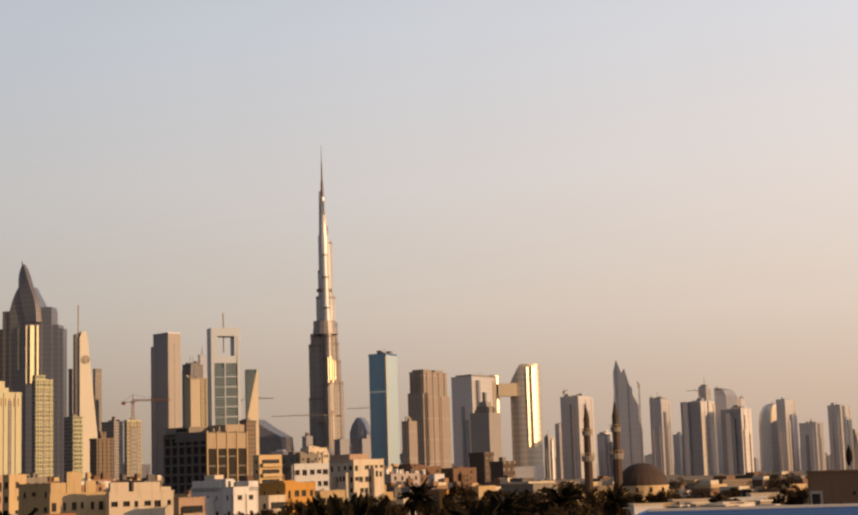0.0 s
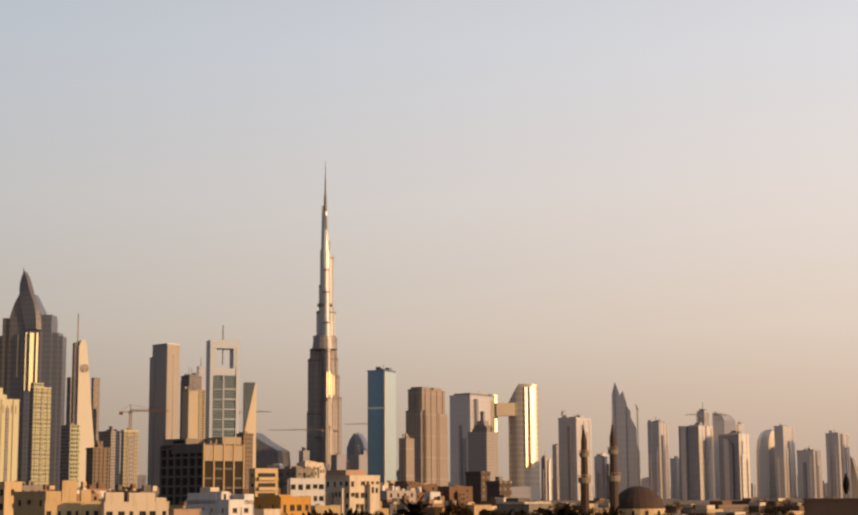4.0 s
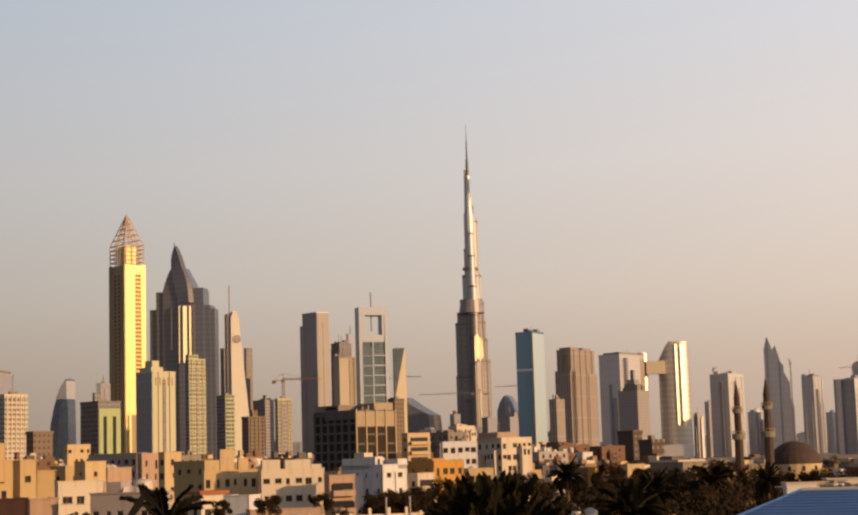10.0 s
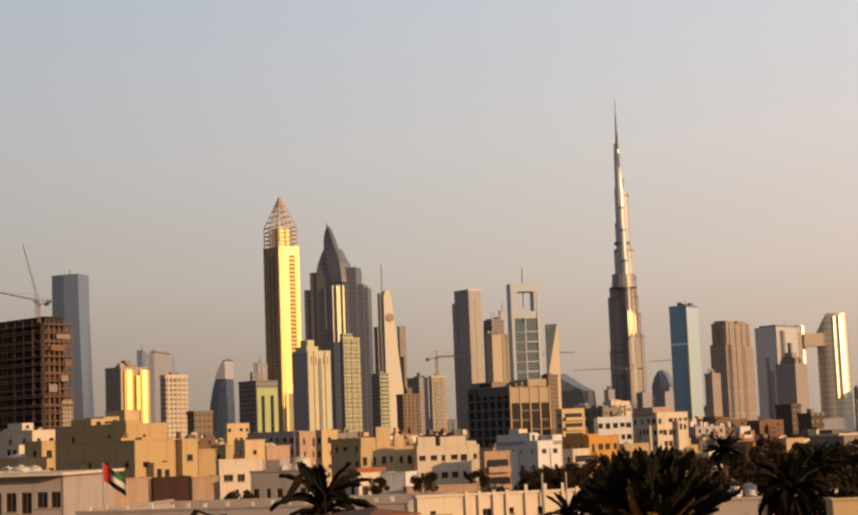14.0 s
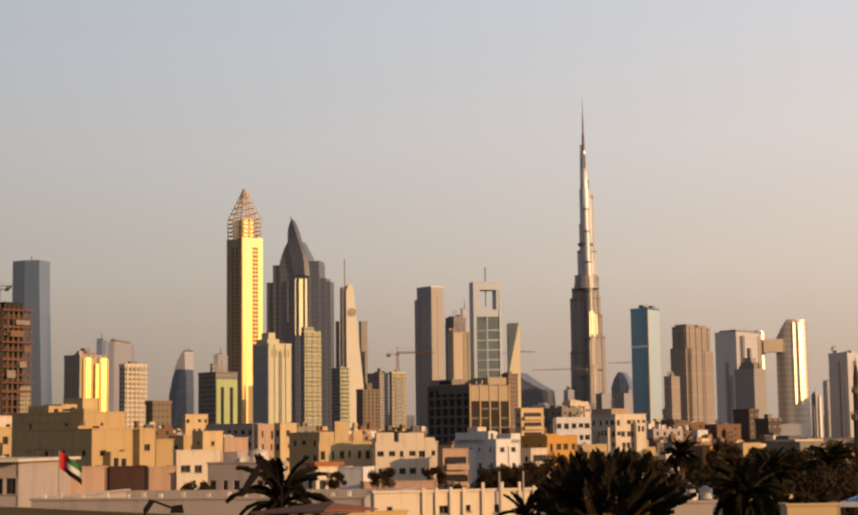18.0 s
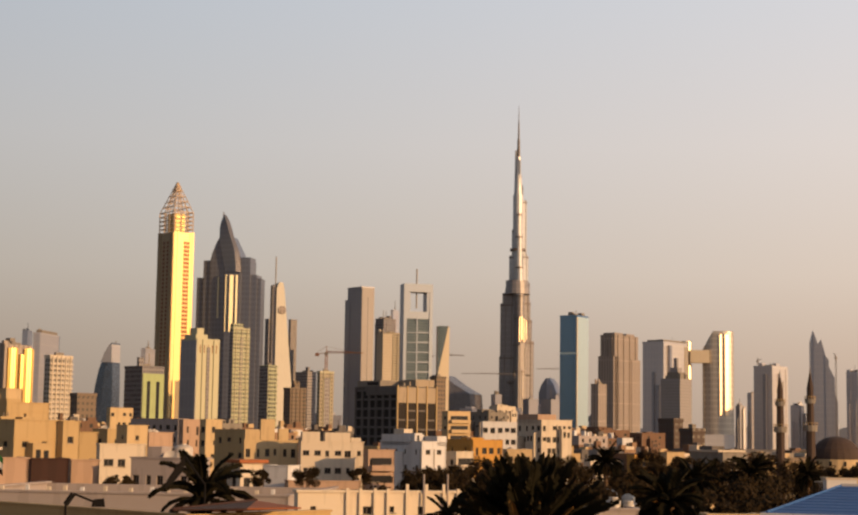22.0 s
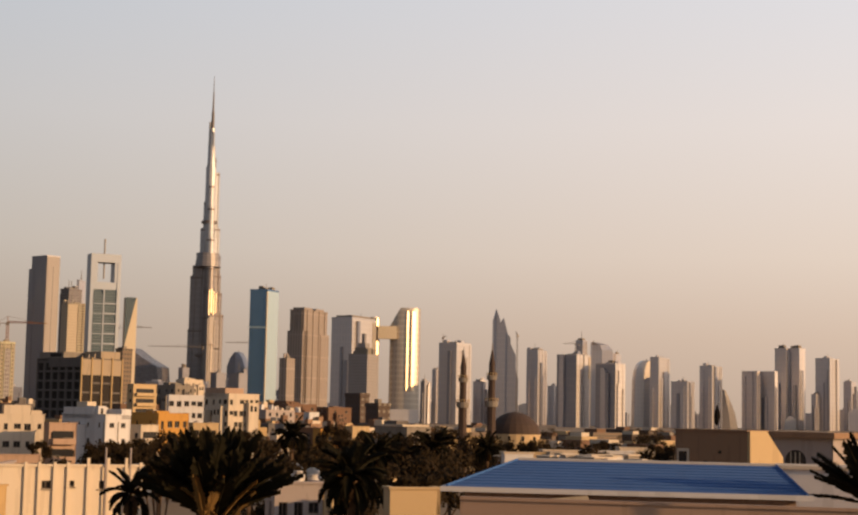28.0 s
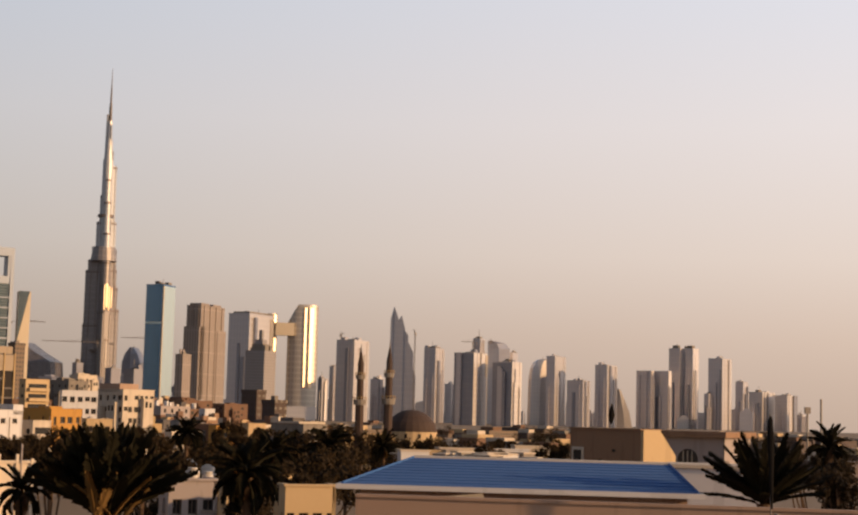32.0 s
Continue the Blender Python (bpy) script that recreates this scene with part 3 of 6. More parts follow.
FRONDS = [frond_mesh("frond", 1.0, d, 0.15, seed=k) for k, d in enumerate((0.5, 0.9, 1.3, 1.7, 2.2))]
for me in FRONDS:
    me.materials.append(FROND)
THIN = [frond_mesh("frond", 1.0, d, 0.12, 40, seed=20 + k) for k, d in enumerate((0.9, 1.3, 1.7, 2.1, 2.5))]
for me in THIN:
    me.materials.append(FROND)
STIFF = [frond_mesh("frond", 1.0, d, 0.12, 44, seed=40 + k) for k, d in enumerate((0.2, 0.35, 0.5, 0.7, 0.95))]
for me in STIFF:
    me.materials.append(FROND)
DRYUP = frond_mesh("dry_frond", 1.0, 0.4, 0.09, 36, seed=12)
DRYUP.materials.append(DRY)
DRYM = frond_mesh("dry_frond", 1.0, 2.6, 0.1, seed=9)
DRYM.materials.append(DRY)


def palm(label, x, y, h, L, n=34, seed=1, lean=0.0, top=80.0, low=95.0, dead=6, stiff=0.0, group="palms", thin=False, gold=0):
    rnd = random.Random(seed)
    r = thing("date_palm", label, "palm", x, y, 0, 0, group)
    m = M()
    rings = []
    k = int(h / 0.35)
    for i in range(k + 1):
        f = i / k
        rr = 0.30 - 0.08 * f + (0.04 if i % 2 else -0.02) + (0.12 if f > 0.93 else 0)
        rings.append([(u + lean * f * f, v, f * h) for u, v in circle(0, 0, rr, 9)])
    m.loft(rings)
    part("trunk", m, BARK, r)
    for i in range(n):
        f = (i + 0.5) / n
        el = radians(top - low * f) - radians(62) + radians(rnd.uniform(-6, 6))
        az = i * 2.39996 + rnd.uniform(-0.2, 0.2)
        ll = L * rnd.uniform(0.82, 1.08)
        me = (THIN if thin else STIFF if stiff else FRONDS)[min(4, int(f * (3.4 - stiff) + rnd.random() * 1.4))]
        o = part("frond", me, FROND, r)
        o.matrix_basis = Matrix.Translation((lean, 0, h - 0.1 + 0.25 * (1 - f))) @ Matrix.Rotation(az, 4, "Z") @ Matrix.Rotation(-el, 4, "Y") @ Matrix.Rotation(rnd.uniform(-0.4, 0.4), 4, "X") @ Matrix.Scale(ll, 4)
    for i in range(gold):
        o = part("dry_frond", DRYUP, DRY, r, "golden dry upright frond")
        o.matrix_basis = Matrix.Translation((lean + 0.5 * (i % 3) - 0.5, -1.7, h - 0.2)) @ Matrix.Rotation(-1.1 + i * 0.9, 4, "Z") @ Matrix.Rotation(radians(-8 + 9 * (i % 3)), 4, "Y") @ Matrix.Scale(L * 0.66, 4)
    for i in range(dead):
        o = part("dry_frond", DRYM, DRY, r, "withered hanging frond")
        o.matrix_basis = Matrix.Translation((lean, 0, h - 0.35)) @ Matrix.Rotation(i * 1.9 + seed, 4, "Z") @ Matrix.Rotation(radians(70), 4, "Y") @ Matrix.Scale(L * 0.6, 4)
    return r


def tree(label, x, y, h, rad, seed=1, leaves=4200, squash=0.7, mat=None, name="tree"):
    """A trunk that forks into limbs, and a ragged crown of single leaves in uneven clumps."""
    rnd = random.Random(seed)
    r = thing(name, label, "tree", x, y, 0, 0, "trees")
    m = M()
    zc = h - rad * squash
    m.loft([[(u, v, z) for u, v in circle(0, 0, q, 8)] for q, z in ((0.28, 0), (0.2, zc * 0.4), (0.16, zc * 0.8))])
    clumps = []
    for i in range(9 + int(rad * 3)):
        t, pz, q = rnd.uniform(0, math.tau), rnd.uniform(-0.75, 1), rnd.uniform(0.35, 1) ** 0.6
        c = Vector((math.cos(t) * rad * q * math.sqrt(max(0.05, 1 - pz * pz * 0.8)), math.sin(t) * rad * q * math.sqrt(max(0.05, 1 - pz * pz * 0.8)), zc + pz * rad * squash * 0.85))
        clumps.append((c, rad * rnd.uniform(0.2, 0.38)))
        if i < 8:
            m.bar((0, 0, zc * rnd.uniform(0.5, 0.8)), c, 0.06, 5)
    part("trunk", m, BARK, r)
    m = M()
    for i in range(leaves):
        c, q = clumps[i % len(clumps)]
        d = Vector((rnd.gauss(0, 1), rnd.gauss(0, 1), rnd.gauss(0, 0.8)))
        d = d.normalized() * q * rnd.uniform(0.5, 1.1)
        s = rad * rnd.uniform(0.05, 0.10)
        u = Vector((rnd.gauss(0, 1), rnd.gauss(0, 1), rnd.gauss(0, 1))).normalized()
        w = u.orthogonal().normalized()
        p = c + d
        m.quad(p - u * s, p + w * s * 0.5, p + u * s, p - w * s * 0.5)
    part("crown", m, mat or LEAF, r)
    return r


# ---- the tallest tower: three winged plan with spiralling setbacks ----
def spire_tower(label, x, y, H, yaw):
    r = thing("supertall_tower", label, "tower", x, y, 0, yaw, "city towers")
    k = H / 828.0
    # each wing: how far its tiers reach from the core, and how high each one rises
    wings = (((52, 178), (47, 242), (41, 306), (35, 360), (27, 430), (20, 505), (14, 560)),
             ((53, 250), (46, 302), (41, 345), (38, 392), (33, 458), (27, 592), (14, 625)),
             ((44, 212), (42, 340), (37, 365), (29, 396), (21, 456), (15, 520), (11, 608)))
    for wing, tiers in enumerate(wings):
        th = math.tau * wing / 3
        c, s = math.cos(th), math.sin(th)
        z0 = 0.0
        for i, (L, hh) in enumerate(tiers):
            half = min(11.5 - 0.55 * i, L * 0.8)
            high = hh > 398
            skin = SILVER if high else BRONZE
            m = M()
            nose = [(L - half + half * math.cos(a), half * math.sin(a)) for a in [math.pi * (j / 8 - 0.5) for j in range(9)]]
            poly = [(0, -half)] + nose + [(0, half)]
            m.prism([((u * c - v * s) * k, (u * s + v * c) * k) for u, v in poly], z0 * k, hh * k)
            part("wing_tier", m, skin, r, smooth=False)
            for v in (-half - 0.2, half + 0.2):
                for q in (0.25, 0.75):
                    u = max(2.0, (L - half) * q + half * 0.3)
                    m = M()
                    m.bar(((c * u - s * v) * k, (s * u + c * v) * k, z0 * k), ((c * u - s * v) * k, (s * u + c * v) * k, (hh + 3) * k), 0.8 * k, 6)
                    part("steel_pier", m, STEELW if high else PIERB, r)
            m = M()
            m.prism([((u * c - v * s) * k * 1.01, (u * s + v * c) * k * 1.01) for u, v in poly], (hh - 7) * k, (hh - 3) * k)
            part("plant_band", m, PIERB, r, "dark louvred plant band")
            z0 = hh - 25
    for q0, q1, z0, z1 in ((13, 12.5, 0, 604), (10.5, 8.5, 604, 655), (6.5, 5.5, 655, 700), (4.4, 3.2, 700, 742), (2.4, 1.6, 742, 785), (1.2, 0.4, 785, 828)):
        m = M()
        m.loft([[(u, v, z0 * k) for u, v in circle(0, 0, q0 * k, 12)], [(u, v, z1 * k) for u, v in circle(0, 0, q1 * k, 12)]])
        part("core" if z0 == 0 else "spire", m, SPIRE if z0 > 690 else SILVER, r)
    for a, z0, z1 in ((0.3, 604, 690), (2.4, 604, 668), (4.5, 604, 715)):
        m = M()
        m.bar((7.5 * math.cos(a) * k, 7.5 * math.sin(a) * k, z0 * k), (6 * math.cos(a) * k, 6 * math.sin(a) * k, z1 * k), 2.4 * k, 8)
        part("spire_pipe", m, STEELW, r)
    m = M()
    m.prism(circle(0, 0, 31 * k, 18), 362 * k, 395 * k, 0.86)
    part("plant_band", m, BRONZE, r, "dark bronze collar storeys")
    for z, q in ((150, 24), (470, 19)):
        m = M()
        m.prism(circle(0, 0, q * k, 18), (z - 3) * k, (z + 3) * k)
        part("plant_band", m, PIERB, r, "dark louvred plant band")
    # added panels: pale ones paint a sunlit strip, metal ones face the sun's glint
    for dist, off, w, z0, z1, mat in ((49.5, 0, 6.0, 60, 240, LITSTRIP), (49.5, -9.0, 1.2, 60, 236, LITSTRIP), (49.5, 9.2, 1.4, 60, 232, LITSTRIP), (44.5, -6.5, 0.8, 244, 304, GLINTPANEL), (45.0, -0.5, 1.3, 250, 306, GLINTPANEL), (44.0, 5.5, 0.8, 244, 300, GLINTPANEL), (47.0, 11.0, 0.6, 250, 296, GLINTPANEL)):
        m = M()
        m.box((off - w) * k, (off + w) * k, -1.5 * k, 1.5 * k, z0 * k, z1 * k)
        o = part("lit_bay", m, mat, r, "added panel turned to mimic the sun's glint" if mat is GLINTPANEL else "added pale strip in place of sunlit facade")
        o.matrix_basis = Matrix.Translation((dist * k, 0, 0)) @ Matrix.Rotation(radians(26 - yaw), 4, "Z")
    return r


SPIRE = plaster("dark_spire_steel", (0.22, 0.20, 0.20), 0.55, 0.2, 0.01, 0.3, 0.2)
STEELW = plaster("brushed_steel", (0.62, 0.60, 0.58), 0.36, 0.2, 0.01, 0.3, 0.6)
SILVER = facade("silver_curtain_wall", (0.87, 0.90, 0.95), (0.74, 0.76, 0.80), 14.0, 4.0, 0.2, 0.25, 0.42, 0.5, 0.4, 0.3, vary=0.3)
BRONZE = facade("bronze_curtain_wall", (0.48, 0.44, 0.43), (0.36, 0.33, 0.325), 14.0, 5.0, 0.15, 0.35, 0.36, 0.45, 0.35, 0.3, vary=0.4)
# pale colour that stands in for sunlight on the lower right wing
LITSTRIP = plaster("painted_sunlit_strip", (0.62, 0.56, 0.52), 0.65, 0.2, 0.02, 0.3, 0.1)
# warm metal for the added glint panels
GLINTPANEL = Nodes("sun_glint_panel").done((0.72, 0.58, 0.42), 0.48, 0.9)
PIERB = plaster("dark_bronze_metal", (0.27, 0.22, 0.20), 0.45, 0.2, 0.02, 0.3, 0.4)
spire_tower("silvery glass and steel supertall tower with stepped wings and a spire", 162.3, 3787.0, 819.0, 282)


# ---- gold hotel with a lattice crown ----
def lattice_tower(label, x, y, a, b, h, yaw, tip):
    r = thing("gold_tower", label, "tower", x, y, 0, yaw, "city towers")
    m = M()
    m.box(-b / 2, b / 2, -a / 2, a / 2, 0, h)
    # shade goes into the olive body; only the sunlit front is gold
    part("body", m, SHADEGOLD, r)
    m = M()
    m.box(-b / 2, b / 2, -a / 2 - 0.5, -a / 2 - 0.01, h * 0.3, h)
    part("lit_front_cladding", m, F_GOLD, r, "gold front cladding")
    m = M()
    m.box(b * 0.3, b / 2, -a / 2 - 0.5, -a / 2 - 0.01, 0, h * 0.3 - 0.01)
    part("lit_front_cladding", m, F_GOLD, r, "gold front cladding")
    for u in (-0.5, -0.28, 0.38, 0.5):
        m = M()
        m.box(b * u - 1.6, b * u + 1.6, -a / 2 - 1.2, -a / 2 - 0.02, 0, h + 1)
        part("pier", m, GOLDM, r, "smooth gold pier")
        m = M()
        m.box(-b / 2 - 1.2, -b / 2 - 0.02, a * u - 1.6, a * u + 1.6, 0, h + 1)
        part("pier", m, SHADEGOLD, r, "pier in the olive of the shaded side")
    n = int(h * 0.62 / 5.6)
    for i in range(n):
        z = h * 0.35 + i * 5.6
        for u in (0.10, 0.27):
            m = M()
            m.box(b * u - 2.3, b * u + 2.3, -a / 2 - 0.9, -a / 2 - 0.52, z + 0.8, z + 4.9)
            part("window", m, AMBER, r, "dark amber window")
        for u in (-0.12, 0.14):
            m = M()
            m.box(-b / 2 - 0.8, -b / 2 - 0.03, a * u - 2.0, a * u + 2.0, z + 1.0, z + 4.6)
            part("window", m, AMBER, r, "dark amber window")
    top, neck = h + (tip - h) * 0.40, h + (tip - h) * 0.42
    for sx in (-1, -0.33, 0.33, 1):
        for sy in (-1, -0.33, 0.33, 1):
            if abs(sx) == 1 or abs(sy) == 1:
                m = M()
                m.bar((sx * b / 2, sy * a / 2, h), (sx * b / 2, sy * a / 2, top), 0.9)
                m.bar((sx * b / 2, sy * a / 2, top), (sx * b * 0.02, sy * a * 0.02, tip), 0.75)
                part("crown_post", m, CROWN, r)
    for i in range(11):
        f = i / 10
        if f <= 0.5:
            z, q = h + (top - h) * f * 2, 1.0
        else:
            z, q = top + (tip - top) * (f - 0.5) * 1.8, 1 - (f - 0.5) * 1.8
        m = M()
        c = [(-b / 2 * q, -a / 2 * q, z), (b / 2 * q, -a / 2 * q, z), (b / 2 * q, a / 2 * q, z), (-b / 2 * q, a / 2 * q, z)]
        for j in range(4):
            m.bar(c[j], c[(j + 1) % 4], 0.75)
        part("crown_ring", m, CROWN, r)
    m = M()
    m.box(-b * 0.26, b * 0.26, -a * 0.26, a * 0.26, h, top - 1)
    part("crown_core", m, GOLDM, r)
    return r


GOLDM = plaster("gold_cladding", (0.95, 0.68, 0.28), 0.38, 0.15, 0.02, 0.4, 0.55)
AMBER = Nodes("amber_pane").done((0.15, 0.05, 0.013), 0.35, 0.3, 0.4)
CROWN = plaster("rose_gold_lattice", (1.0, 0.76, 0.52), 0.5, 0.15, 0.02, 0.4, 0.15)
lattice_tower("gold-clad hotel tower with an open lattice crown", -383.5, 2196.7, 40.3, 29.9, 293.4, 40.0, 366.0)


# ---- slate hotel with a petal-shaped spire ----
def petal_tower(label, x, y, h, w, yaw):
    r = thing("petal_tower", label, "tower", x, y, 0, yaw, "city towers")
    d = 0.5 * w
    for x0, x1, y0, y1, k in ((-0.555, -0.43, -0.30, 0.30, 0.728), (-0.44, 0.34, -0.36, 0.32, 0.803), (0.33, 0.44, -0.30, 0.30, 0.74), (0.2, 0.345, -0.42, 0.2, 0.815), (-0.03, 0.205, -0.62, -0.35, 0.745), (-0.32, 0.2, -0.42, 0.3, 0.803), (0.43, 0.5, -0.2, 0.25, 0.725)):
        m = M()
        m.box(w * x0, w * x1, d * y0, d * y1, 0, h * k)
        part("shaft", m, F_SLATEP, r)
    for u, q in ((-0.01, 1.1), (0.078, 2.3), (0.16, 1.1)):
        m = M()
        m.prism([(w * u - q, -d * 0.62 - 0.02), (w * u - q, -d * 0.62 - q * 1.5), (w * u + q, -d * 0.62 - 0.02)], h * 0.49, h * 0.735)
        part("bright_fin", m, PALEFIN, r, "pale polished fin")
    m = M()
    m.box(-w * 0.175 - 1.0, -w * 0.175 + 1.0, -d * 0.42 - 1.2, -d * 0.42 - 0.02, h * 0.55, h * 0.73)
    part("bright_fin", m, PALEFIN, r, "pale polished fin")
    m = M()
    m.loft([[(w * l, -d * 0.42, h * f), (w * q, -d * 0.42, h * f), (w * q, d * 0.3, h * f), (w * l, d * 0.3, h * f)] for f, l, q in ((0.803, -0.32, 0.2), (0.84, -0.285, 0.15), (0.875, -0.235, 0.08), (0.908, -0.172, 0.02))])
    part("shoulder", m, F_SLATEP, r, "dark sloping shoulder")
    petal = ((0.75, -0.05, 0.07, 0.20), (0.80, -0.09, 0.065, 0.185), (0.838, -0.12, 0.05, 0.163), (0.87, -0.145, 0.03, 0.12), (0.90, -0.163, 0.0, 0.07), (0.93, -0.166, -0.04, 0.04), (0.955, -0.158, -0.06, 0.012), (0.98, -0.135, -0.08, -0.025), (1.0, -0.10, -0.085, -0.07))
    for mat, pick in ((F_STEEL, lambda l, c, q: (l, c + (q - c) * 0.55)), (F_SLATE, lambda l, c, q: (c + (q - c) * 0.55, q))):
        m = M()
        rings = []
        for f, l, c, q in petal:
            e0, e1 = pick(l, c, q)
            y0, y1 = (-0.52, -0.66) if mat is F_STEEL else (-0.66, -0.50)
            rings.append([(w * e0, d * y0, h * f), (w * e1, d * y1, h * f), (w * e1, -d * 0.43, h * f), (w * e0, -d * 0.43, h * f)])
        m.loft(rings)
        part("petal", m, PETAL if mat is F_STEEL else F_SLATE, r, "paler front petal" if mat is F_STEEL else "dark petal half")
    m = M()
    m.prism([(-w * 0.2, -2), (-w * 0.17, -2), (-w * 0.17, 2), (-w * 0.2, 2)], h * 0.86, h * 1.025, 0.35, (-w * 0.185, 0))
    part("mast", m, STEEL, r)
    return r


F_SLATEP = facade("slate_blue_cladding", (0.36, 0.385, 0.465), (0.28, 0.30, 0.37), 7.4, 4.8, 0.4, 0.4, 0.34, 0.45, 0.7, 0.6, vary=0.25)
PALEFIN = plaster("pale_cladding", (0.95, 0.88, 0.60), 0.5, 0.2, 0.02, 0.4, 0.2)
PETAL = facade("grey_petal_cladding", (0.36, 0.41, 0.50), (0.29, 0.33, 0.41), 7.0, 40.0, 0.25, 0.0, 0.45, 0.5, 0.2, 0.2, vary=0.2)
petal_tower("slate-grey hotel tower with a pointed petal spire", -312.8, 2274.2, 328.7, 89.3, -8.7)


# ---- pale tower with one leaning edge and a mast ----
def sail_tower(label, x, y, h, yaw, w0, w1, d, mat, mast=0.0, seal=True):
    r = thing("tapered_tower", label, "tower", x, y, 0, yaw, "city towers")
    m = M()
    m.loft([[(0, -d / 2, 0), (w0, -d / 2, 0), (w0, d / 2, 0), (0, d / 2, 0)], [(0, -d / 2, h * 0.96), (w1, -d / 2, h * 0.96), (w1, d / 2, h * 0.96), (0, d / 2, h * 0.96)],
            [(w1 * 0.3, -d / 2, h), (w1 * 0.8, -d / 2, h), (w1 * 0.8, d / 2, h), (w1 * 0.3, d / 2, h)]])
    part("body", m, mat, r)
    m = M()
    m.box(-5, -0.02, -d / 2 + 3, d / 2, 0, h * 0.985)
    part("spine", m, F_SLATE, r, "dark glazed spine")
    if seal:
        m = M()
        rt = Matrix.Rotation(radians(90), 4, "X")
        m.loft([[tuple(rt @ Vector((u + w1 * 0.75, v + h * 0.83, zz)) ) for u, v in circle(0, 0, 5.5, 16)] for zz in (d / 2 + 0.05, d / 2 + 1.2)])
        part("round_window", m, F_TAN, r, "round opening")
    if mast:
        m = M()
        m.bar((0, 0, h * 0.9), (0, 0, h + mast), 0.9, 6)
        part("mast", m, STEEL, r)
    return r


sail_tower("cream tapered tower with a round opening and a tall mast", -235.7, 2137.2, 221.1, 15.9, 31.0, 10.5, 21.0, PALEWHITE, 269.04 - 233.45)


WHITEM = plaster("white_metal_panels", (0.52, 0.58, 0.68), 0.45, 0.12, 0.02, 0.3, 0.6)
F_DEEP = facade("deep_blue_glass", (0.22, 0.28, 0.32), (0.10, 0.15, 0.18), 3.8, 3.0, 0.2, 0.1, 0.25, 0.35, 0.7, 0.6)


# ---- tower with an open square frame on top ----
def frame_tower(label, x, y, a, b, h, yaw):
    r = thing("frame_tower", label, "tower", x, y, 0, yaw, "city towers")
    z1, z2 = h * 0.787, h * 0.95
    cw = b * 0.11
    m = M()
    m.box(-b / 2 + cw, b / 2 - cw, -a * 0.42, a / 2 - 1, 0, z1)
    part("body", m, F_DEEP, r)
    for sx in (-1, 1):
        m = M()
        m.box(min(sx * b / 2, sx * (b / 2 - cw)), max(sx * b / 2, sx * (b / 2 - cw)), -a / 2, a / 2, 0, h)
        part("column", m, WHITEM, r)
    m = M()
    m.box(-b / 2 + cw, b / 2 - cw, -a / 2, a / 2, z2, h - 0.02)
    part("beam", m, WHITEM, r)
    m = M()
    m.box(-b / 2 + cw, b / 2 - cw, -a / 2 + 1, a / 2 - 1, z1 + 0.02, z1 + 10)
    part("sky_floor", m, WHITEM, r)
    for u0, u1 in ((-b / 2 + cw + 0.02, -b * 0.27), (b * 0.3, b / 2 - cw - 0.02)):
        m = M()
        m.box(u0, u1, -a / 2 + 0.6, a / 2 - 0.6, z1 + 10.02, z2 - 0.02)
        part("frame_leg", m, WHITEM, r, "pale inner leg of the open frame")
    m = M()
    m.box(-b / 2 + cw + 0.02, -b * 0.06, -a / 2 - 0.4, -a * 0.42 - 0.02, 0, z1 - 6)
    part("glazed_panel", m, F_DEEP, r, "dark blue glass panel")
    m = M()
    m.box(-b * 0.06 + 0.02, -b * 0.02, -a / 2 - 1.2, -a * 0.42 - 0.02, 0, z1)
    part("mullion", m, WHITEM, r, "white upright")
    for i in range(9):
        z = h * 0.22 + i * h * 0.06
        m = M()
        m.box(0.02, b / 2 - cw - 0.02, -a / 2 - 1, -a * 0.42 - 0.02, z, z + 1.7)
        part("slab", m, WHITEM, r)
        m = M()
        m.box(-b / 2 + cw + 0.02, -b * 0.06, -a / 2 - 0.9, -a / 2 - 0.42, z, z + 0.8)
        part("spandrel", m, WHITEM, r, "white spandrel")
    m = M()
    m.bar((0, 0, z2 - 22), (0, 0, h + 22), 1.2, 6)
    part("mast", m, STEEL, r)
    return r


frame_tower("pale grey tower with an open square frame on top", -46.7, 2238.3, 22.7, 42.0, 230.9, 15.9)


# ---- twin round towers joined by a bridge ----
def round_shaft(parent, x, y, rx, ry, h, slope, mat):
    m = M()
    ring = circle(x, y, rx, 72, ry)
    m.loft([[(u, v, 0) for u, v in ring], [(u, v, h + slope * min(0.0, (u - x) / rx + 0.35)) for u, v in ring]])
    return part("shaft", m, mat, parent)


F_MIRROR = facade("mirror_glass", (0.90, 0.82, 0.72), (0.74, 0.67, 0.59), 12.0, 4.0, 0.3, 0.3, 0.34, 0.40, 0.55, 0.4)
sv = thing("bridged_twin_towers", "mirror-glass twin towers joined by a sky bridge", "tower", 514.90, 3413.35, 0, -5.8, "city towers")
round_shaft(sv, -9, 0, 15, 14, 228.34, 8, F_MIRROR)
round_shaft(sv, 62, 0, 33, 20, 249.50, 60, F_MIRROR)
block(sv, PALECREAM, 2, 42, -26, -4, 181.20, 208.58, "bridge")
block(sv, F_HAZEPALE, -40, 94, -26, -22, 0, 30, "podium")
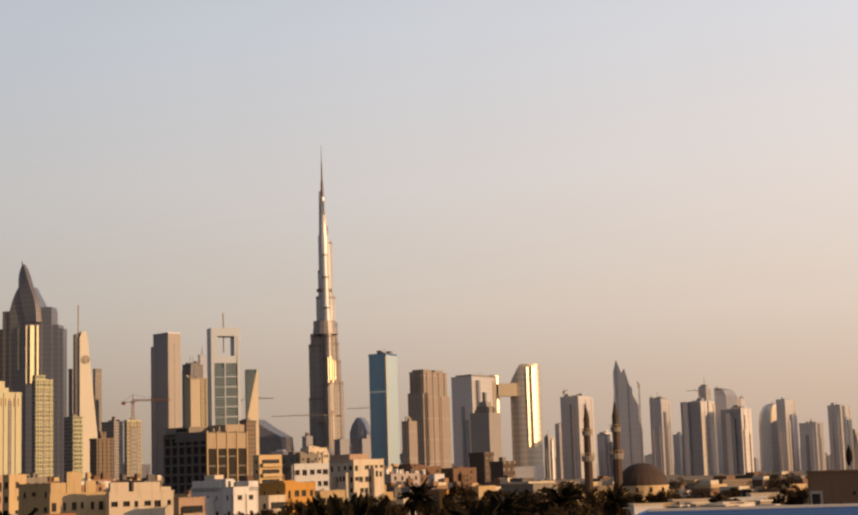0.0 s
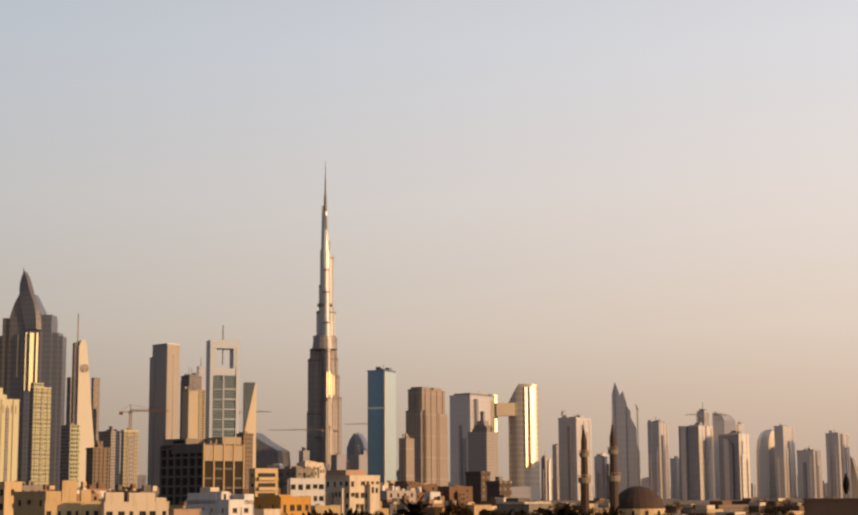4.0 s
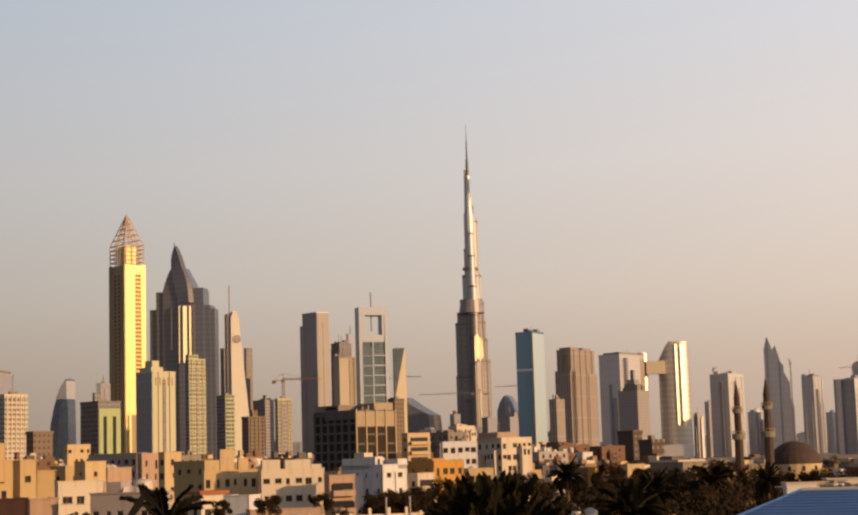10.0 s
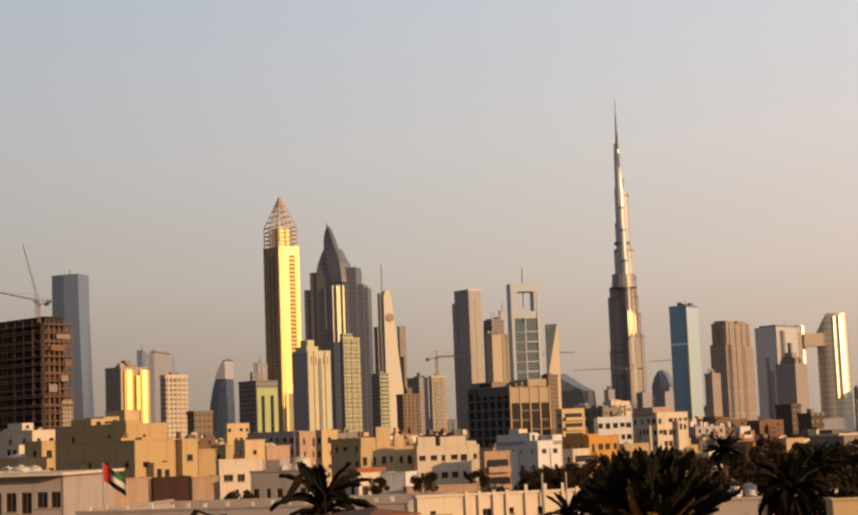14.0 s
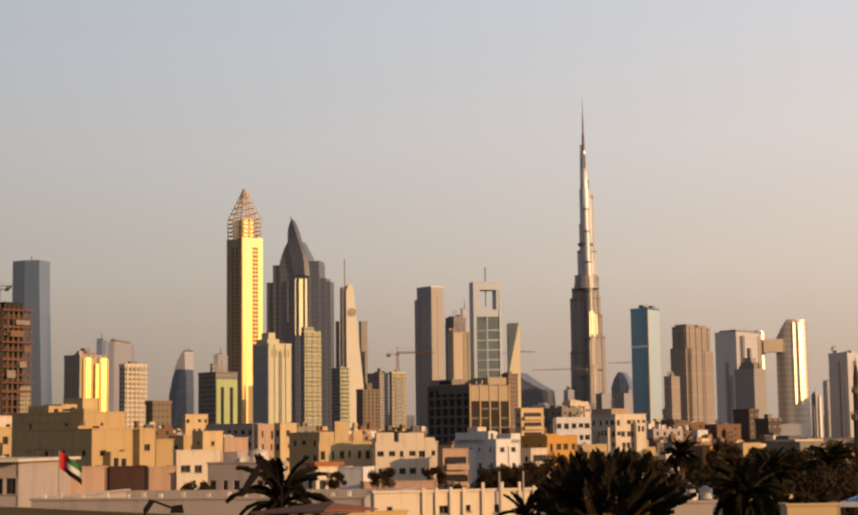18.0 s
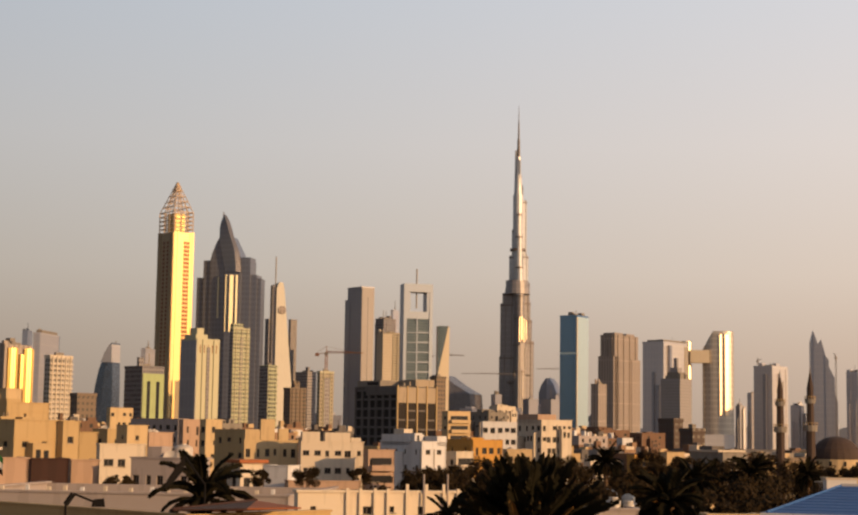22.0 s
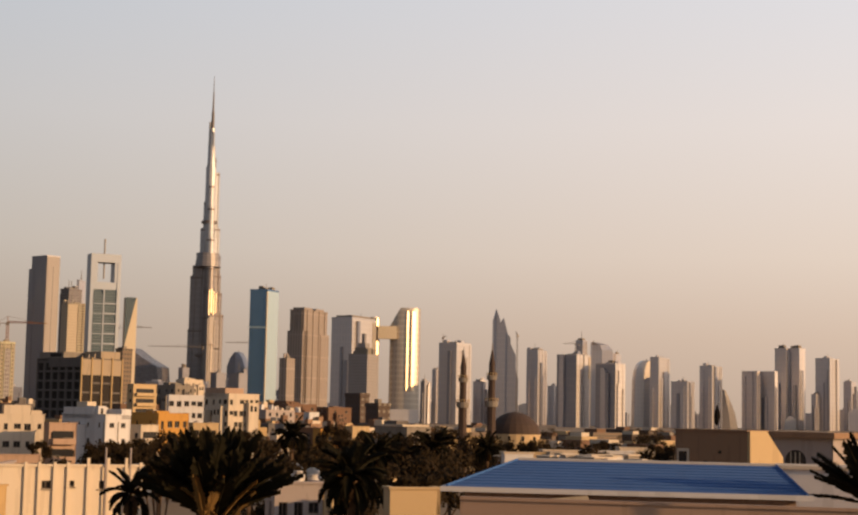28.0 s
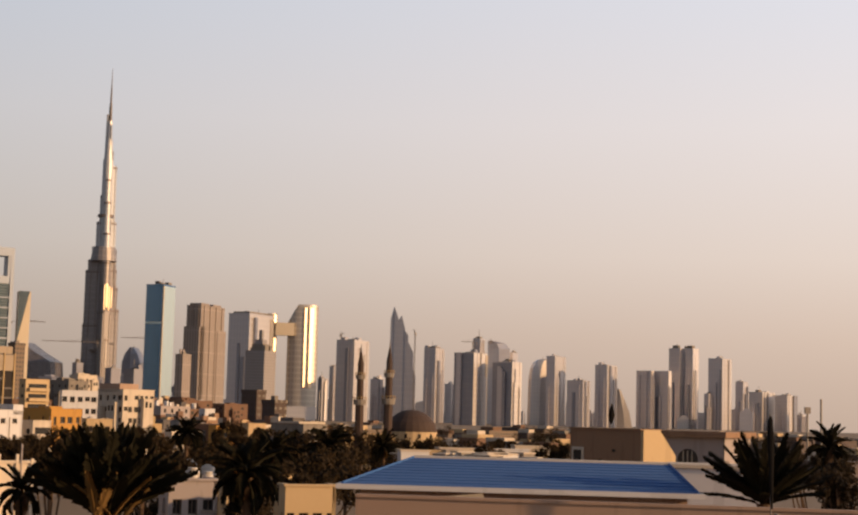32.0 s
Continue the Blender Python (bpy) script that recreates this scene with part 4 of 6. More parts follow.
# added warm metal panels, turned to imitate the sun's stripes on the shafts
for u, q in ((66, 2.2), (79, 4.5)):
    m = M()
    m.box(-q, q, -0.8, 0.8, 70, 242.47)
    o = part("lit_bay", m, POLISH, sv, "added polished panel turned to mirror the sun")
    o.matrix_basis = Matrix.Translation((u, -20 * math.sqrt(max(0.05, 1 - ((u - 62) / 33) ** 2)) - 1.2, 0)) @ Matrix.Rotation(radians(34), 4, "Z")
# one more added glint panel, on the left shaft
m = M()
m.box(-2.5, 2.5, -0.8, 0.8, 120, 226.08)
o = part("lit_bay", m, POLISH, sv, "added polished panel turned to mirror the sun")
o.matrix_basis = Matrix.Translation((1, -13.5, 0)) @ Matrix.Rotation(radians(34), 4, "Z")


# ---- dark glass towers with curved outlines ----
def curved_tower(label, x, y, h, yaw, w, d, mat, shape, cap=None):
    """shape: (share of height, left edge, right edge) as shares of w, lofted."""
    r = thing("curved_tower", label, "tower", x, y, 0, yaw, "city towers")
    m = M()
    m.loft([[(w * l, -d / 2, h * f), (w * (l + q) / 2, -d / 2 - d * 0.12, h * f), (w * q, -d / 2, h * f), (w * q, d / 2, h * f), (w * l, d / 2, h * f)] for f, l, q in shape])
    part("body", m, mat, r)
    if cap:
        m = M()
        m.loft([[(w * l - 0.3, -d / 2 - d * 0.13, h * f), (w * q + 0.3, -d / 2 - d * 0.13, h * f), (w * q + 0.3, d / 2 + 0.3, h * f), (w * l - 0.3, d / 2 + 0.3, h * f)] for f, l, q in cap])
        part("crown", m, F_HAZEPALE, r, "pale glass crown")
    m = M()
    q = shape[-1]
    m.bar((w * (q[1] + q[2]) / 2, 0, h * 0.95), (w * (q[1] + q[2]) / 2, 0, h * 1.02), 1.0, 6)
    part("mast", m, STEEL, r)
    return r


curved_tower("dark glass sail-shaped tower", -712.4, 3210.4, 194.6, -16.7, 48.8, 31.5, F_SLATEB, ((0, 0, 0.93), (0.3, 0.03, 0.93), (0.55, 0.12, 0.92), (0.72, 0.27, 0.90), (0.86, 0.47, 0.88), (0.95, 0.66, 0.87), (1.0, 0.82, 0.87)), ((0.80, 0.40, 0.885), (0.90, 0.56, 0.88), (0.985, 0.78, 0.875)))
curved_tower("blue-grey glass slab tower that widens towards its base", -813.1, 2528.5, 308.9, -14.6, 50.0, 32.2, F_GREYBLUE, ((0, 0, 1.18), (0.25, 0, 1.12), (0.6, 0, 1.04), (0.85, 0, 0.99), (0.99, 0, 0.98)))

def crest_tower(label, x, y, h, yaw, w, d, mat, steps):
    """A tower whose outline climbs in uneven steps; steps: left and right share, the heights of their edges, depth share."""
    r = thing("stepped_crest_tower", label, "tower", x, y, 0, yaw, "city towers")
    for x0, x1, k0, k1, q in steps:
        m = M()
        m.loft([[(w * x0, -d * q / 2, 0), (w * x1, -d * q / 2, 0), (w * x1, d * q / 2, 0), (w * x0, d * q / 2, 0)], [(w * x0, -d * q / 2, h * k0), (w * x1, -d * q / 2, h * k1), (w * x1, d * q / 2, h * k1), (w * x0, d * q / 2, h * k0)]])
        part("tier", m, mat, r)
    return r


crest_tower("jagged half-built tower with a stepped crest", 839.0, 3700.4, 274.5, -9.3, 54.8, 32.9, F_DGLASS, ((0, 0.13, 0.90, 1.0, 0.9), (0.13, 0.30, 0.995, 0.90, 1.0), (0.30, 0.46, 0.88, 0.925, 0.95), (0.46, 0.62, 0.92, 0.80, 0.85), (0.62, 0.76, 0.79, 0.75, 0.95), (0.76, 1.0, 0.70, 0.60, 0.8), (1.0, 1.12, 0.47, 0.40, 0.7), (-0.14, 0.0, 0.52, 0.55, 0.7)))
tower_crane("thin crane beside a half-built tower", 881.0, 3625.7, 0, 206.7, 11.0, 200, 60, STEEL)
curved_tower("slanting pale tower with a curved edge", 1535.1, 4017.0, 103.8, -8.5, 42.0, 27.4, F_ROSE, ((0, 0, 1.0), (0.4, 0, 0.8), (0.75, 0, 0.45), (0.98, 0, 0.2)))
curved_tower("pale tower with a rounded shoulder", 1276.1, 3973.9, 173.5, -5.5, 48.0, 36.9, F_HAZEPALE, ((0, 0, 1.0), (0.7, 0.04, 1), (0.86, 0.12, 1), (0.95, 0.3, 1), (0.99, 0.5, 1)))
curved_tower("low grey sloping hall", -26.9, 3667.8, 157.7, -20.1, 96.2, 82.4, F_SLATE, ((0, 0, 1.1), (0.72, 0, 1.0), (0.86, 0, 0.6), (0.99, 0, 0.3)))
curved_tower("grey hall with a pointed roof", 213.8, 3661.7, 153.3, -22.7, 42.1, 36.6, F_PLUM, ((0, 0, 1), (0.78, 0, 1), (0.9, 0.15, 0.85), (1.0, 0.4, 0.6)))


RUSTCON = plaster("raw_brown_concrete", (0.22, 0.10, 0.07), 0.95, 0.6)


def slab_stack(label, x, y, a, b, h, yaw, floors):
    """A tower under construction: bare slabs, columns, a dark core and scaffold poles."""
    r = thing("unfinished_tower", label, "tower", x, y, 0, yaw, "city towers")
    fh = h / floors
    for i in range(floors):
        m = M()
        e = (0.0, 1.8, 0.6, 2.6, 0.3)[i * 7 % 5]
        m.box(-b / 2 - e, b / 2 + e, -a / 2 - e, a / 2 + e, (i + 1) * fh - (1.3 if i % 4 else 2.2), (i + 1) * fh)
        part("slab", m, RUSTCON, r)
    for i in range(6):
        u = -b / 2 + b * i / 5
        m = M()
        m.box(u - 0.5, u + 0.5, -a / 2 + 0.6, -a / 2 + 1.1, 0, h)
        part("column", m, BROWN, r)
    for i in range(1, 6):
        u = -a / 2 + a * i / 5
        m = M()
        m.box(-b / 2 + 0.6, -b / 2 + 1.1, u - 0.5, u + 0.5, 0, h)
        part("column", m, BROWN, r)
    m = M()
    m.box(-b / 2 + 4, b / 2 - 4, -a / 2 + 4, a / 2 - 4, 0, h + 6)
    part("core", m, VOID, r)
    for k in range(2):
        n = 7
        for i in range(n):
            f = i / (n - 1)
            p = (-b / 2 + b * f, -a / 2 - 2.2) if k == 0 else (-b / 2 - 2.2, -a / 2 + a * f)
            m = M()
            m.bar((*p, 0), (*p, h + 3), 0.18)
            part("scaffold_pole", m, STEEL, r)
        for i in range(0, floors, 2):
            m = M()
            if k == 0:
                m.bar((-b / 2, -a / 2 - 2.2, i * fh + 1.2), (b / 2, -a / 2 - 2.2, i * fh + 1.2), 0.2)
            else:
                m.bar((-b / 2 - 2.2, -a / 2, i * fh + 1.2), (-b / 2 - 2.2, a / 2, i * fh + 1.2), 0.2)
            part("scaffold_rail", m, STEEL, r)
    for k, (u0, u1, z0, z1) in enumerate(((0.05, 0.3, 0.62, 0.66), (0.2, 0.45, 0.72, 0.76), (-0.4, -0.1, 0.55, 0.60), (-0.3, 0.2, 0.82, 0.86), (-0.1, 0.4, 0.9, 0.93))):
        m = M()
        m.box(b * u0, b * u1, -a / 2 - 3.0, -a / 2 - 2.5, h * z0, h * z1)
        part("netting", m, BROWN if k % 2 else GREY, r, "sheet of site netting")
    m = M()
    m.box(b * 0.12, b / 2 + 0.6, -a / 2 - 1.0, -a / 2 - 0.02, 0, h * 0.5)
    part("infill_wall", m, F_CREAM, r, "pale blockwork infill")
    return r


slab_stack("brown concrete tower under construction with scaffolding", -422.9, 1245.7, 71.7, 25.5, 119.9, 53.1, 19)
tower_crane("luffing crane on the unfinished tower", -404.7, 1211.6, 120.6, 12.8, 56.8, 135, 62, STEEL)
tower_crane("low luffing crane on the unfinished tower", -402.7, 1199.0, 123.9, 11.0, 45.8, 170, 14, STEEL)
tower_crane("orange tower crane with a level jib", -145.9, 1891.6, 0, 112.1, 44.0, -4)
tower_crane("far level-jib crane on a lattice mast", -19.3, 2909.0, 0, 162.7, 47.6, 0, 0, STEEL)
tower_crane("far level-jib crane on a lattice mast", 147.4, 3538.4, 0, 154.4, 119.1, 180, 0, STEEL)
tower_crane("far level-jib crane on a lattice mast", 269.3, 3531.2, 0, 166.9, 73.3, 180, 0, STEEL)

# ---- the other towers, from the east side to the west ----
tower("brown half-built tower wrapped in netting", -588.8, 1570.0, 53.9, 4.9, 182.7, 54.9, F_BROWN, plant=0)
tower("brown lower block of a half-built tower", -528.5, 1443.3, 24.5, 13.6, 129.4, 55.0, F_BROWN, plant=0)
gb_h = 88.4
gb = tower("bronze round-fronted tower with window bays tinted for sun glint", -378.7, 1365.7, 23.1, 27.0, 88.4, 50.7, F_TAN, plant=0.5)
LIME = plaster("lime_render", (0.54, 0.68, 0.36))
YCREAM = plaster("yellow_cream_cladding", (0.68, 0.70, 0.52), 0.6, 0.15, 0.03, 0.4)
# gold tint carries the glow of the sun mirrored in the bays
MIRGOLD = plaster("sun_glint_gold_glass", (1.0, 0.68, 0.22), 0.32, 0.1, 0.1, 0.6, 0.8)
GBA, GBB = 25.2 * 0.92, 29.4 * 0.92
# window bays turned so that their gold faces mirror the sun
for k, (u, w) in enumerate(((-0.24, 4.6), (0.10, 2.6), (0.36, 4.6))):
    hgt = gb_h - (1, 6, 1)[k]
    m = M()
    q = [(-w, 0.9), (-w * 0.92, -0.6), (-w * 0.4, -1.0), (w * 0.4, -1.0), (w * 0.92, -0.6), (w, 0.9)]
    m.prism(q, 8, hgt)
    o = part("lit_bay", m, MIRGOLD, gb, "mirror-glass bay tinted gold for the sun's glint")
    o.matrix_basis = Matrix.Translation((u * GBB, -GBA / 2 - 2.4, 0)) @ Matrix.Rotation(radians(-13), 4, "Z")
    for j in range(3):
        m = M()
        e = w * (-0.62 + 0.62 * j)
        m.box(e - 0.16, e + 0.16, -1.25, -1.02, 8, hgt + 0.3)
        part("mullion", m, AMBER, o, "dark mullion")
tower("grey slab tower behind", -623.7, 2338.5, 8.1, 20.5, 162.9, 84.9, F_HAZEGREY, top=1)
tower("grey round-topped tower with a flat roof", -571.6, 2247.7, 10.0, 79.7, 149.6, 84.6, F_HAZEGREY, plant=0.8, top=4)
tower("white balconied apartment tower", -275.5, 1119.2, 6.6, 18.9, 68.6, 49.3, F_WHITE, fins=5, finmat=WHITE, slabs=17)
tower("brown flat block with a flat roof", -202.9, 883.4, 6.7, 12.7, 36.8, 48.3, F_BROWNS, plant=0)
lime = [-242.2, 1263.7, 24.1, 21.0, 67.7, 46.0]
r = tower("lime-green and dark office block with black slots", *lime, F_SLATE, strip=0.96, stripmat=LIME, plant=0.3)
for u in (-0.22, 0.2):
    m = M()
    m.box(lime[3] * u - 1.5, lime[3] * u + 1.5, -lime[2] / 2 - 0.9, -lime[2] / 2 - 0.62, lime[4] * 0.3, lime[4] * 0.85)
    part("slot", m, GLASS, r, "black window slot")
tower("pale block with rooftop machinery", -358.7, 1889.7, 5.4, 33.6, 114.3, 81.0, F_HAZEGREY, mast=12)
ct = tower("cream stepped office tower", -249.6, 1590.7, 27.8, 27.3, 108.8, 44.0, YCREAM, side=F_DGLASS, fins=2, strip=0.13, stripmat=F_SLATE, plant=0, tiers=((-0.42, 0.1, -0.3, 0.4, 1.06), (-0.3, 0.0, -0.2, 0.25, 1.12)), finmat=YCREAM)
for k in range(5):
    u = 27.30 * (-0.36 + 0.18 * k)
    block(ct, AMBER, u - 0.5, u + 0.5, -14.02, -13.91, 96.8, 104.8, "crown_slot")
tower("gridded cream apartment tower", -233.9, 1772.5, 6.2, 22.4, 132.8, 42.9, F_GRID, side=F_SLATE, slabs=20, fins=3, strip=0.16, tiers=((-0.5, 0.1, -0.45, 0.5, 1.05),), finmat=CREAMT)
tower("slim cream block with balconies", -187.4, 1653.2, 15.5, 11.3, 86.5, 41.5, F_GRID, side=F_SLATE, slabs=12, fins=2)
tower("dark slab tower with a flat roof", -296.9, 2652.1, 10.9, 20.5, 206.7, 41.5, F_SLATE, plant=0)
tower("dark slab tower with a flat roof", -249.5, 2525.8, 5.8, 12.2, 197.2, 40.8, F_SLATE, plant=0)
tower("tan low office block", -134.9, 1400.2, 10.1, 17.2, 56.3, 40.8, F_BROWNS, fins=4)
tower("dark office block with a flat roof", -182.8, 2036.2, 27.0, 13.6, 95.0, 40.1, F_SLATE)
tower("cream block with an arched top", -112.9, 1460.2, 4.5, 15.6, 73.7, 39.7, F_CREAM, strip=0.4, finmat=CREAMT, fins=2)
tower("grey and tan slab tower with a dark seam", -140.2, 2499.1, 39.2, 23.5, 247.6, 38.1, F_PLUM, front=F_ROSE, strip=0.1, plant=0, tiers=((-0.52, 0.2, 0.3, 0.66, 0.93),))
tower("dark glass block with a flat roof", -100.8, 2420.8, 26.3, 12.2, 184.7, 37.3, F_SLATE, mast=24)
tower("cream block with balconies", -79.3, 2162.5, 7.8, 23.7, 155.1, 37.4, F_CREAM, fins=3)
tower("thin dark tower behind", -100.6, 2929.6, 4.3, 32.8, 246.3, 72.1, F_HAZEGREY, mast=20, plant=0)
gt = [-9.0, 2324.8, 11.5, 17.0, 177.8, 12.5]
r = tower("cream tower with a slanted dark gable", *gt, PALECREAM, plant=0, top=0)
m = M()
m.loft([[(-gt[3] / 2, -gt[2] / 2 - 0.6, gt[4] * 0.6), (gt[3] * 0.4, -gt[2] / 2 - 0.6, gt[4] + 0.5), (-gt[3] / 2, -gt[2] / 2 - 0.6, gt[4] + 0.5)], [(-gt[3] / 2, -gt[2] / 2 - 0.02, gt[4] * 0.6), (gt[3] * 0.4, -gt[2] / 2 - 0.02, gt[4] + 0.5), (-gt[3] / 2, -gt[2] / 2 - 0.02, gt[4] + 0.5)]])
part("gable_glazing", m, F_DEEP, r, "dark slanted glazing")
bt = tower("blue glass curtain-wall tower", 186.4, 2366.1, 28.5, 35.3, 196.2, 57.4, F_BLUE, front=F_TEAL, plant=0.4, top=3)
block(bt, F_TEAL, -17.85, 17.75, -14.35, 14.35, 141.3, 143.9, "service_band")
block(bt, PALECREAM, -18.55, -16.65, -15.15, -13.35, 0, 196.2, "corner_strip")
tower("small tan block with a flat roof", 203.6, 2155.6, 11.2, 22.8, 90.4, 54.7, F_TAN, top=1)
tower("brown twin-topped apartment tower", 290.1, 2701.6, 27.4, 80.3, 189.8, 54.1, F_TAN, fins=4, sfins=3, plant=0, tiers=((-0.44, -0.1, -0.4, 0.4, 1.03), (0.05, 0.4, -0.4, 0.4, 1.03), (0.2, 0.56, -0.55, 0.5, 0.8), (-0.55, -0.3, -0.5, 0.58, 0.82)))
tower("pale glass apartment tower", 452.0, 3320.3, 49.0, 101.2, 214.8, 52.4, F_HAZEGREY, front=F_HAZEPALE, edge=POLISH, plant=0.8, top=4)
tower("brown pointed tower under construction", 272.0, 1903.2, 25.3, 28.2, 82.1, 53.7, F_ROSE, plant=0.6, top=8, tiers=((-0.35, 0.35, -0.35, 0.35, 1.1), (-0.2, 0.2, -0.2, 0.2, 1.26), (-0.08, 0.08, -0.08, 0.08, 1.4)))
tower("slim tower with a bright edge", 712.9, 3528.5, 45.8, 66.1, 180.6, 48.5, F_HAZEGREY, front=F_HAZEPALE, edge=F_HAZEPALE, mast=10)
tower("low grey tower with a flat roof", 689.1, 3624.5, 9.6, 30.5, 123.2, 59.3, F_HAZEGREY)
tower("low grey tower with a flat roof", 816.6, 3735.8, 19.4, 38.5, 99.6, 57.6, F_HAZEGREY)
tower("grey square tower with a flat roof", 985.3, 3848.3, 29.3, 63.3, 183.0, 55.6, F_HAZEGREY, front=F_HAZEPALE, edge=F_HAZEPALE, fins=3, plant=0.7, top=3)
tower("blue-grey square glass tower with a pale side", 903.9, 3218.5, 47.9, 53.9, 149.2, 42.2, F_DGLASS, front=F_HAZEPALE, edge=POLISH, fins=2, finmat=F_HAZEGREY)
tower("tall grey tower with a stepped top", 1157.3, 4044.8, 19.4, 33.6, 219.1, 54.0, F_HAZEGREY, plant=0.6, top=5, mast=30, tiers=((-0.75, 0.6, -0.6, 0.6, 0.86),))
curved_tower("grey tower with a sloping curved roof", 1189.0, 4066.8, 221.4, -14.2, 57.7, 37.2, F_HAZEGREY, ((0, 0, 1.0), (0.9, 0, 1.0), (0.96, 0, 0.8), (0.995, 0, 0.25)))
tower("small square tower with a frame top", 1264.5, 4075.4, 8.1, 37.6, 187.7, 52.8, F_HAZEGREY, plant=0.5, top=4)
tower("low slab tower beside a taller neighbour", 1084.7, 4057.6, 18.3, 33.8, 100.6, 55.0, F_HAZEGREY)
tower("blue-grey square glass tower with a pale side", 973.2, 3182.5, 48.1, 38.3, 131.7, 40.7, F_DGLASS, front=F_HAZEPALE, fins=2, finmat=F_HAZEGREY, plant=0.3)
tower("pale slab tower with a flat roof", 1319.5, 3886.9, 22.7, 79.3, 176.2, 51.3, F_HAZEGREY, front=F_HAZEPALE, edge=F_HAZEPALE)
tower("low slab tower with a flat roof", 1330.5, 3742.0, 41.6, 54.3, 112.4, 50.3, F_HAZEGREY, fins=2, mast=14)
tower("pale tower with a rounded bright side", 1439.0, 3839.6, 32.3, 73.7, 156.2, 49.5, F_HAZEGREY, front=F_HAZEPALE, edge=F_HAZEPALE, fins=2)
tower("broad twin slab tower", 1521.6, 3777.3, 43.2, 14.9, 144.1, 37.8, F_HAZEGREY, front=F_HAZEPALE, plant=0)
tower("broad twin slab tower", 1561.4, 3760.8, 43.0, 14.8, 144.2, 37.2, F_HAZEGREY, front=F_HAZEPALE, plant=0)
tower("notched twin hotel tower", 1740.8, 4095.8, 35.3, 20.3, 213.5, 36.9, F_HAZEGREY, strip=0.16, stripmat=F_HAZEPALE, plant=0.5, top=8, mast=20)
tower("notched twin hotel tower", 1777.7, 4079.5, 30.1, 31.2, 213.5, 36.4, F_HAZEGREY, strip=0.16, stripmat=F_HAZEPALE, plant=0.5, top=8, mast=20)
tower("low slab tower with a flat roof", 1766.4, 3941.2, 13.1, 21.6, 94.1, 45.9, F_HAZEGREY)
tower("tapered grey tower with a flat roof", 1810.0, 3961.8, 39.1, 69.6, 189.1, 45.3, F_HAZEGREY, front=F_HAZEPALE, edge=F_HAZEPALE, fins=2)
tower("grey slab tower with a flat roof", 1905.8, 4028.4, 22.1, 36.8, 131.0, 44.6, F_HAZEGREY)
tower("broad far apartment slab", 2024.8, 4149.9, 43.1, 104.8, 106.9, 44.0, F_HAZEPALE, fins=3)
tower("broad far apartment slab", 2085.6, 4120.0, 37.3, 79.9, 99.2, 43.1, F_HAZEPALE, fins=3)
tower("low far block with a flat roof", 2101.0, 4059.2, 16.6, 20.7, 45.4, 42.5, F_HAZEPALE)
tower("dark brown office block behind the concrete shell", -8.2, 1250.0, 7.1, 10.6, 62.6, 45.4, F_BROWNS, plant=0.3)
tower("pale block with a bright upper box", -80.4, 1978.4, 10.9, 16.4, 141.5, 47.3, F_CREAMP, plant=0.3)
tower("dark stepped block between two towers", -94.2, 2348.1, 17.0, 25.5, 187.3, 47.3, F_SLATE, plant=0.3)
tower("pale grey block beside the tall tower", 149.4, 2896.1, 15.7, 23.5, 85.2, 42.0, F_PLUM, plant=0.3)
tower("grey block beside the tall tower", 87.7, 2898.7, 10.8, 16.3, 93.0, 43.3, F_PLUM, plant=0.3)
tower("grey low block under the blue tower", 171.6, 2594.3, 23.6, 35.5, 77.8, 41.2, F_PLUM, plant=0.3)
tower("pale low tower in the haze", 631.3, 3442.6, 12.8, 19.2, 90.5, 34.6, F_PLUM, plant=0.3)
tower("pale low tower in the haze", 836.1, 3809.3, 14.7, 22.1, 104.8, 32.6, F_DGLASS, plant=0.3)
tower_crane("far level-jib crane beside a grey tower", 1133.4, 4017.0, 0, 210.3, 33.0, 180, 0, STEEL)
tower_crane("far level-jib crane on a dark tower", 698.8, 3600.7, 0, 195.4, 9.2, 0, 20, STEEL)

# ---- far blocks that close the gaps between the towers ----
rnd = random.Random(31)
for k in range(64):
    t = radians(-20 + 46 * (k + rnd.random()) / 64)
    d = rnd.uniform(2970, 4170) if t < radians(6) else rnd.uniform(4400, 4850)
    rise = rnd.uniform(8, 58) if t < radians(6) else rnd.uniform(2, 34)
    w, dp, h = rnd.uniform(22, 60), rnd.uniform(20, 40), 18 + rise * d / 2900
    r = thing("far_block", "hazy far city block with a flat roof", "building", math.sin(t) * d, math.cos(t) * d, 0, rnd.uniform(58, 70), "far city blocks")
    # right-hand blocks take the haze-lightened colours; no haze is modelled
    mat = rnd.choice((F_PLUM, F_DGLASS, F_HAZEGREY, F_DGLASS)) if t < radians(6) else rnd.choice((F_HAZEGREY, F_HAZEPALE))
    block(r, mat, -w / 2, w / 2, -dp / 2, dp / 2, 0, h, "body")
    block(r, F_HAZEGREY, -w * 0.3, -w * 0.3 + w * rnd.uniform(0.2, 0.5), -dp * 0.3, dp * 0.2, h + 0.02, h + rnd.uniform(3, 9), "roof_room")
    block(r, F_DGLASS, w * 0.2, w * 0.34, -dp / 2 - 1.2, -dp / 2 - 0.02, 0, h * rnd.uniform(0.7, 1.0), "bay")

# ---- the roof that the viewer stands on ----
own = thing("wall_own_roof", "plain flat roof that the view is taken from", "roof", 0, -5.0, 0, 0, kind="structure")
block(own, GREY, -5, 5, -6, 6, 0, EYE - 1.6, "wall")

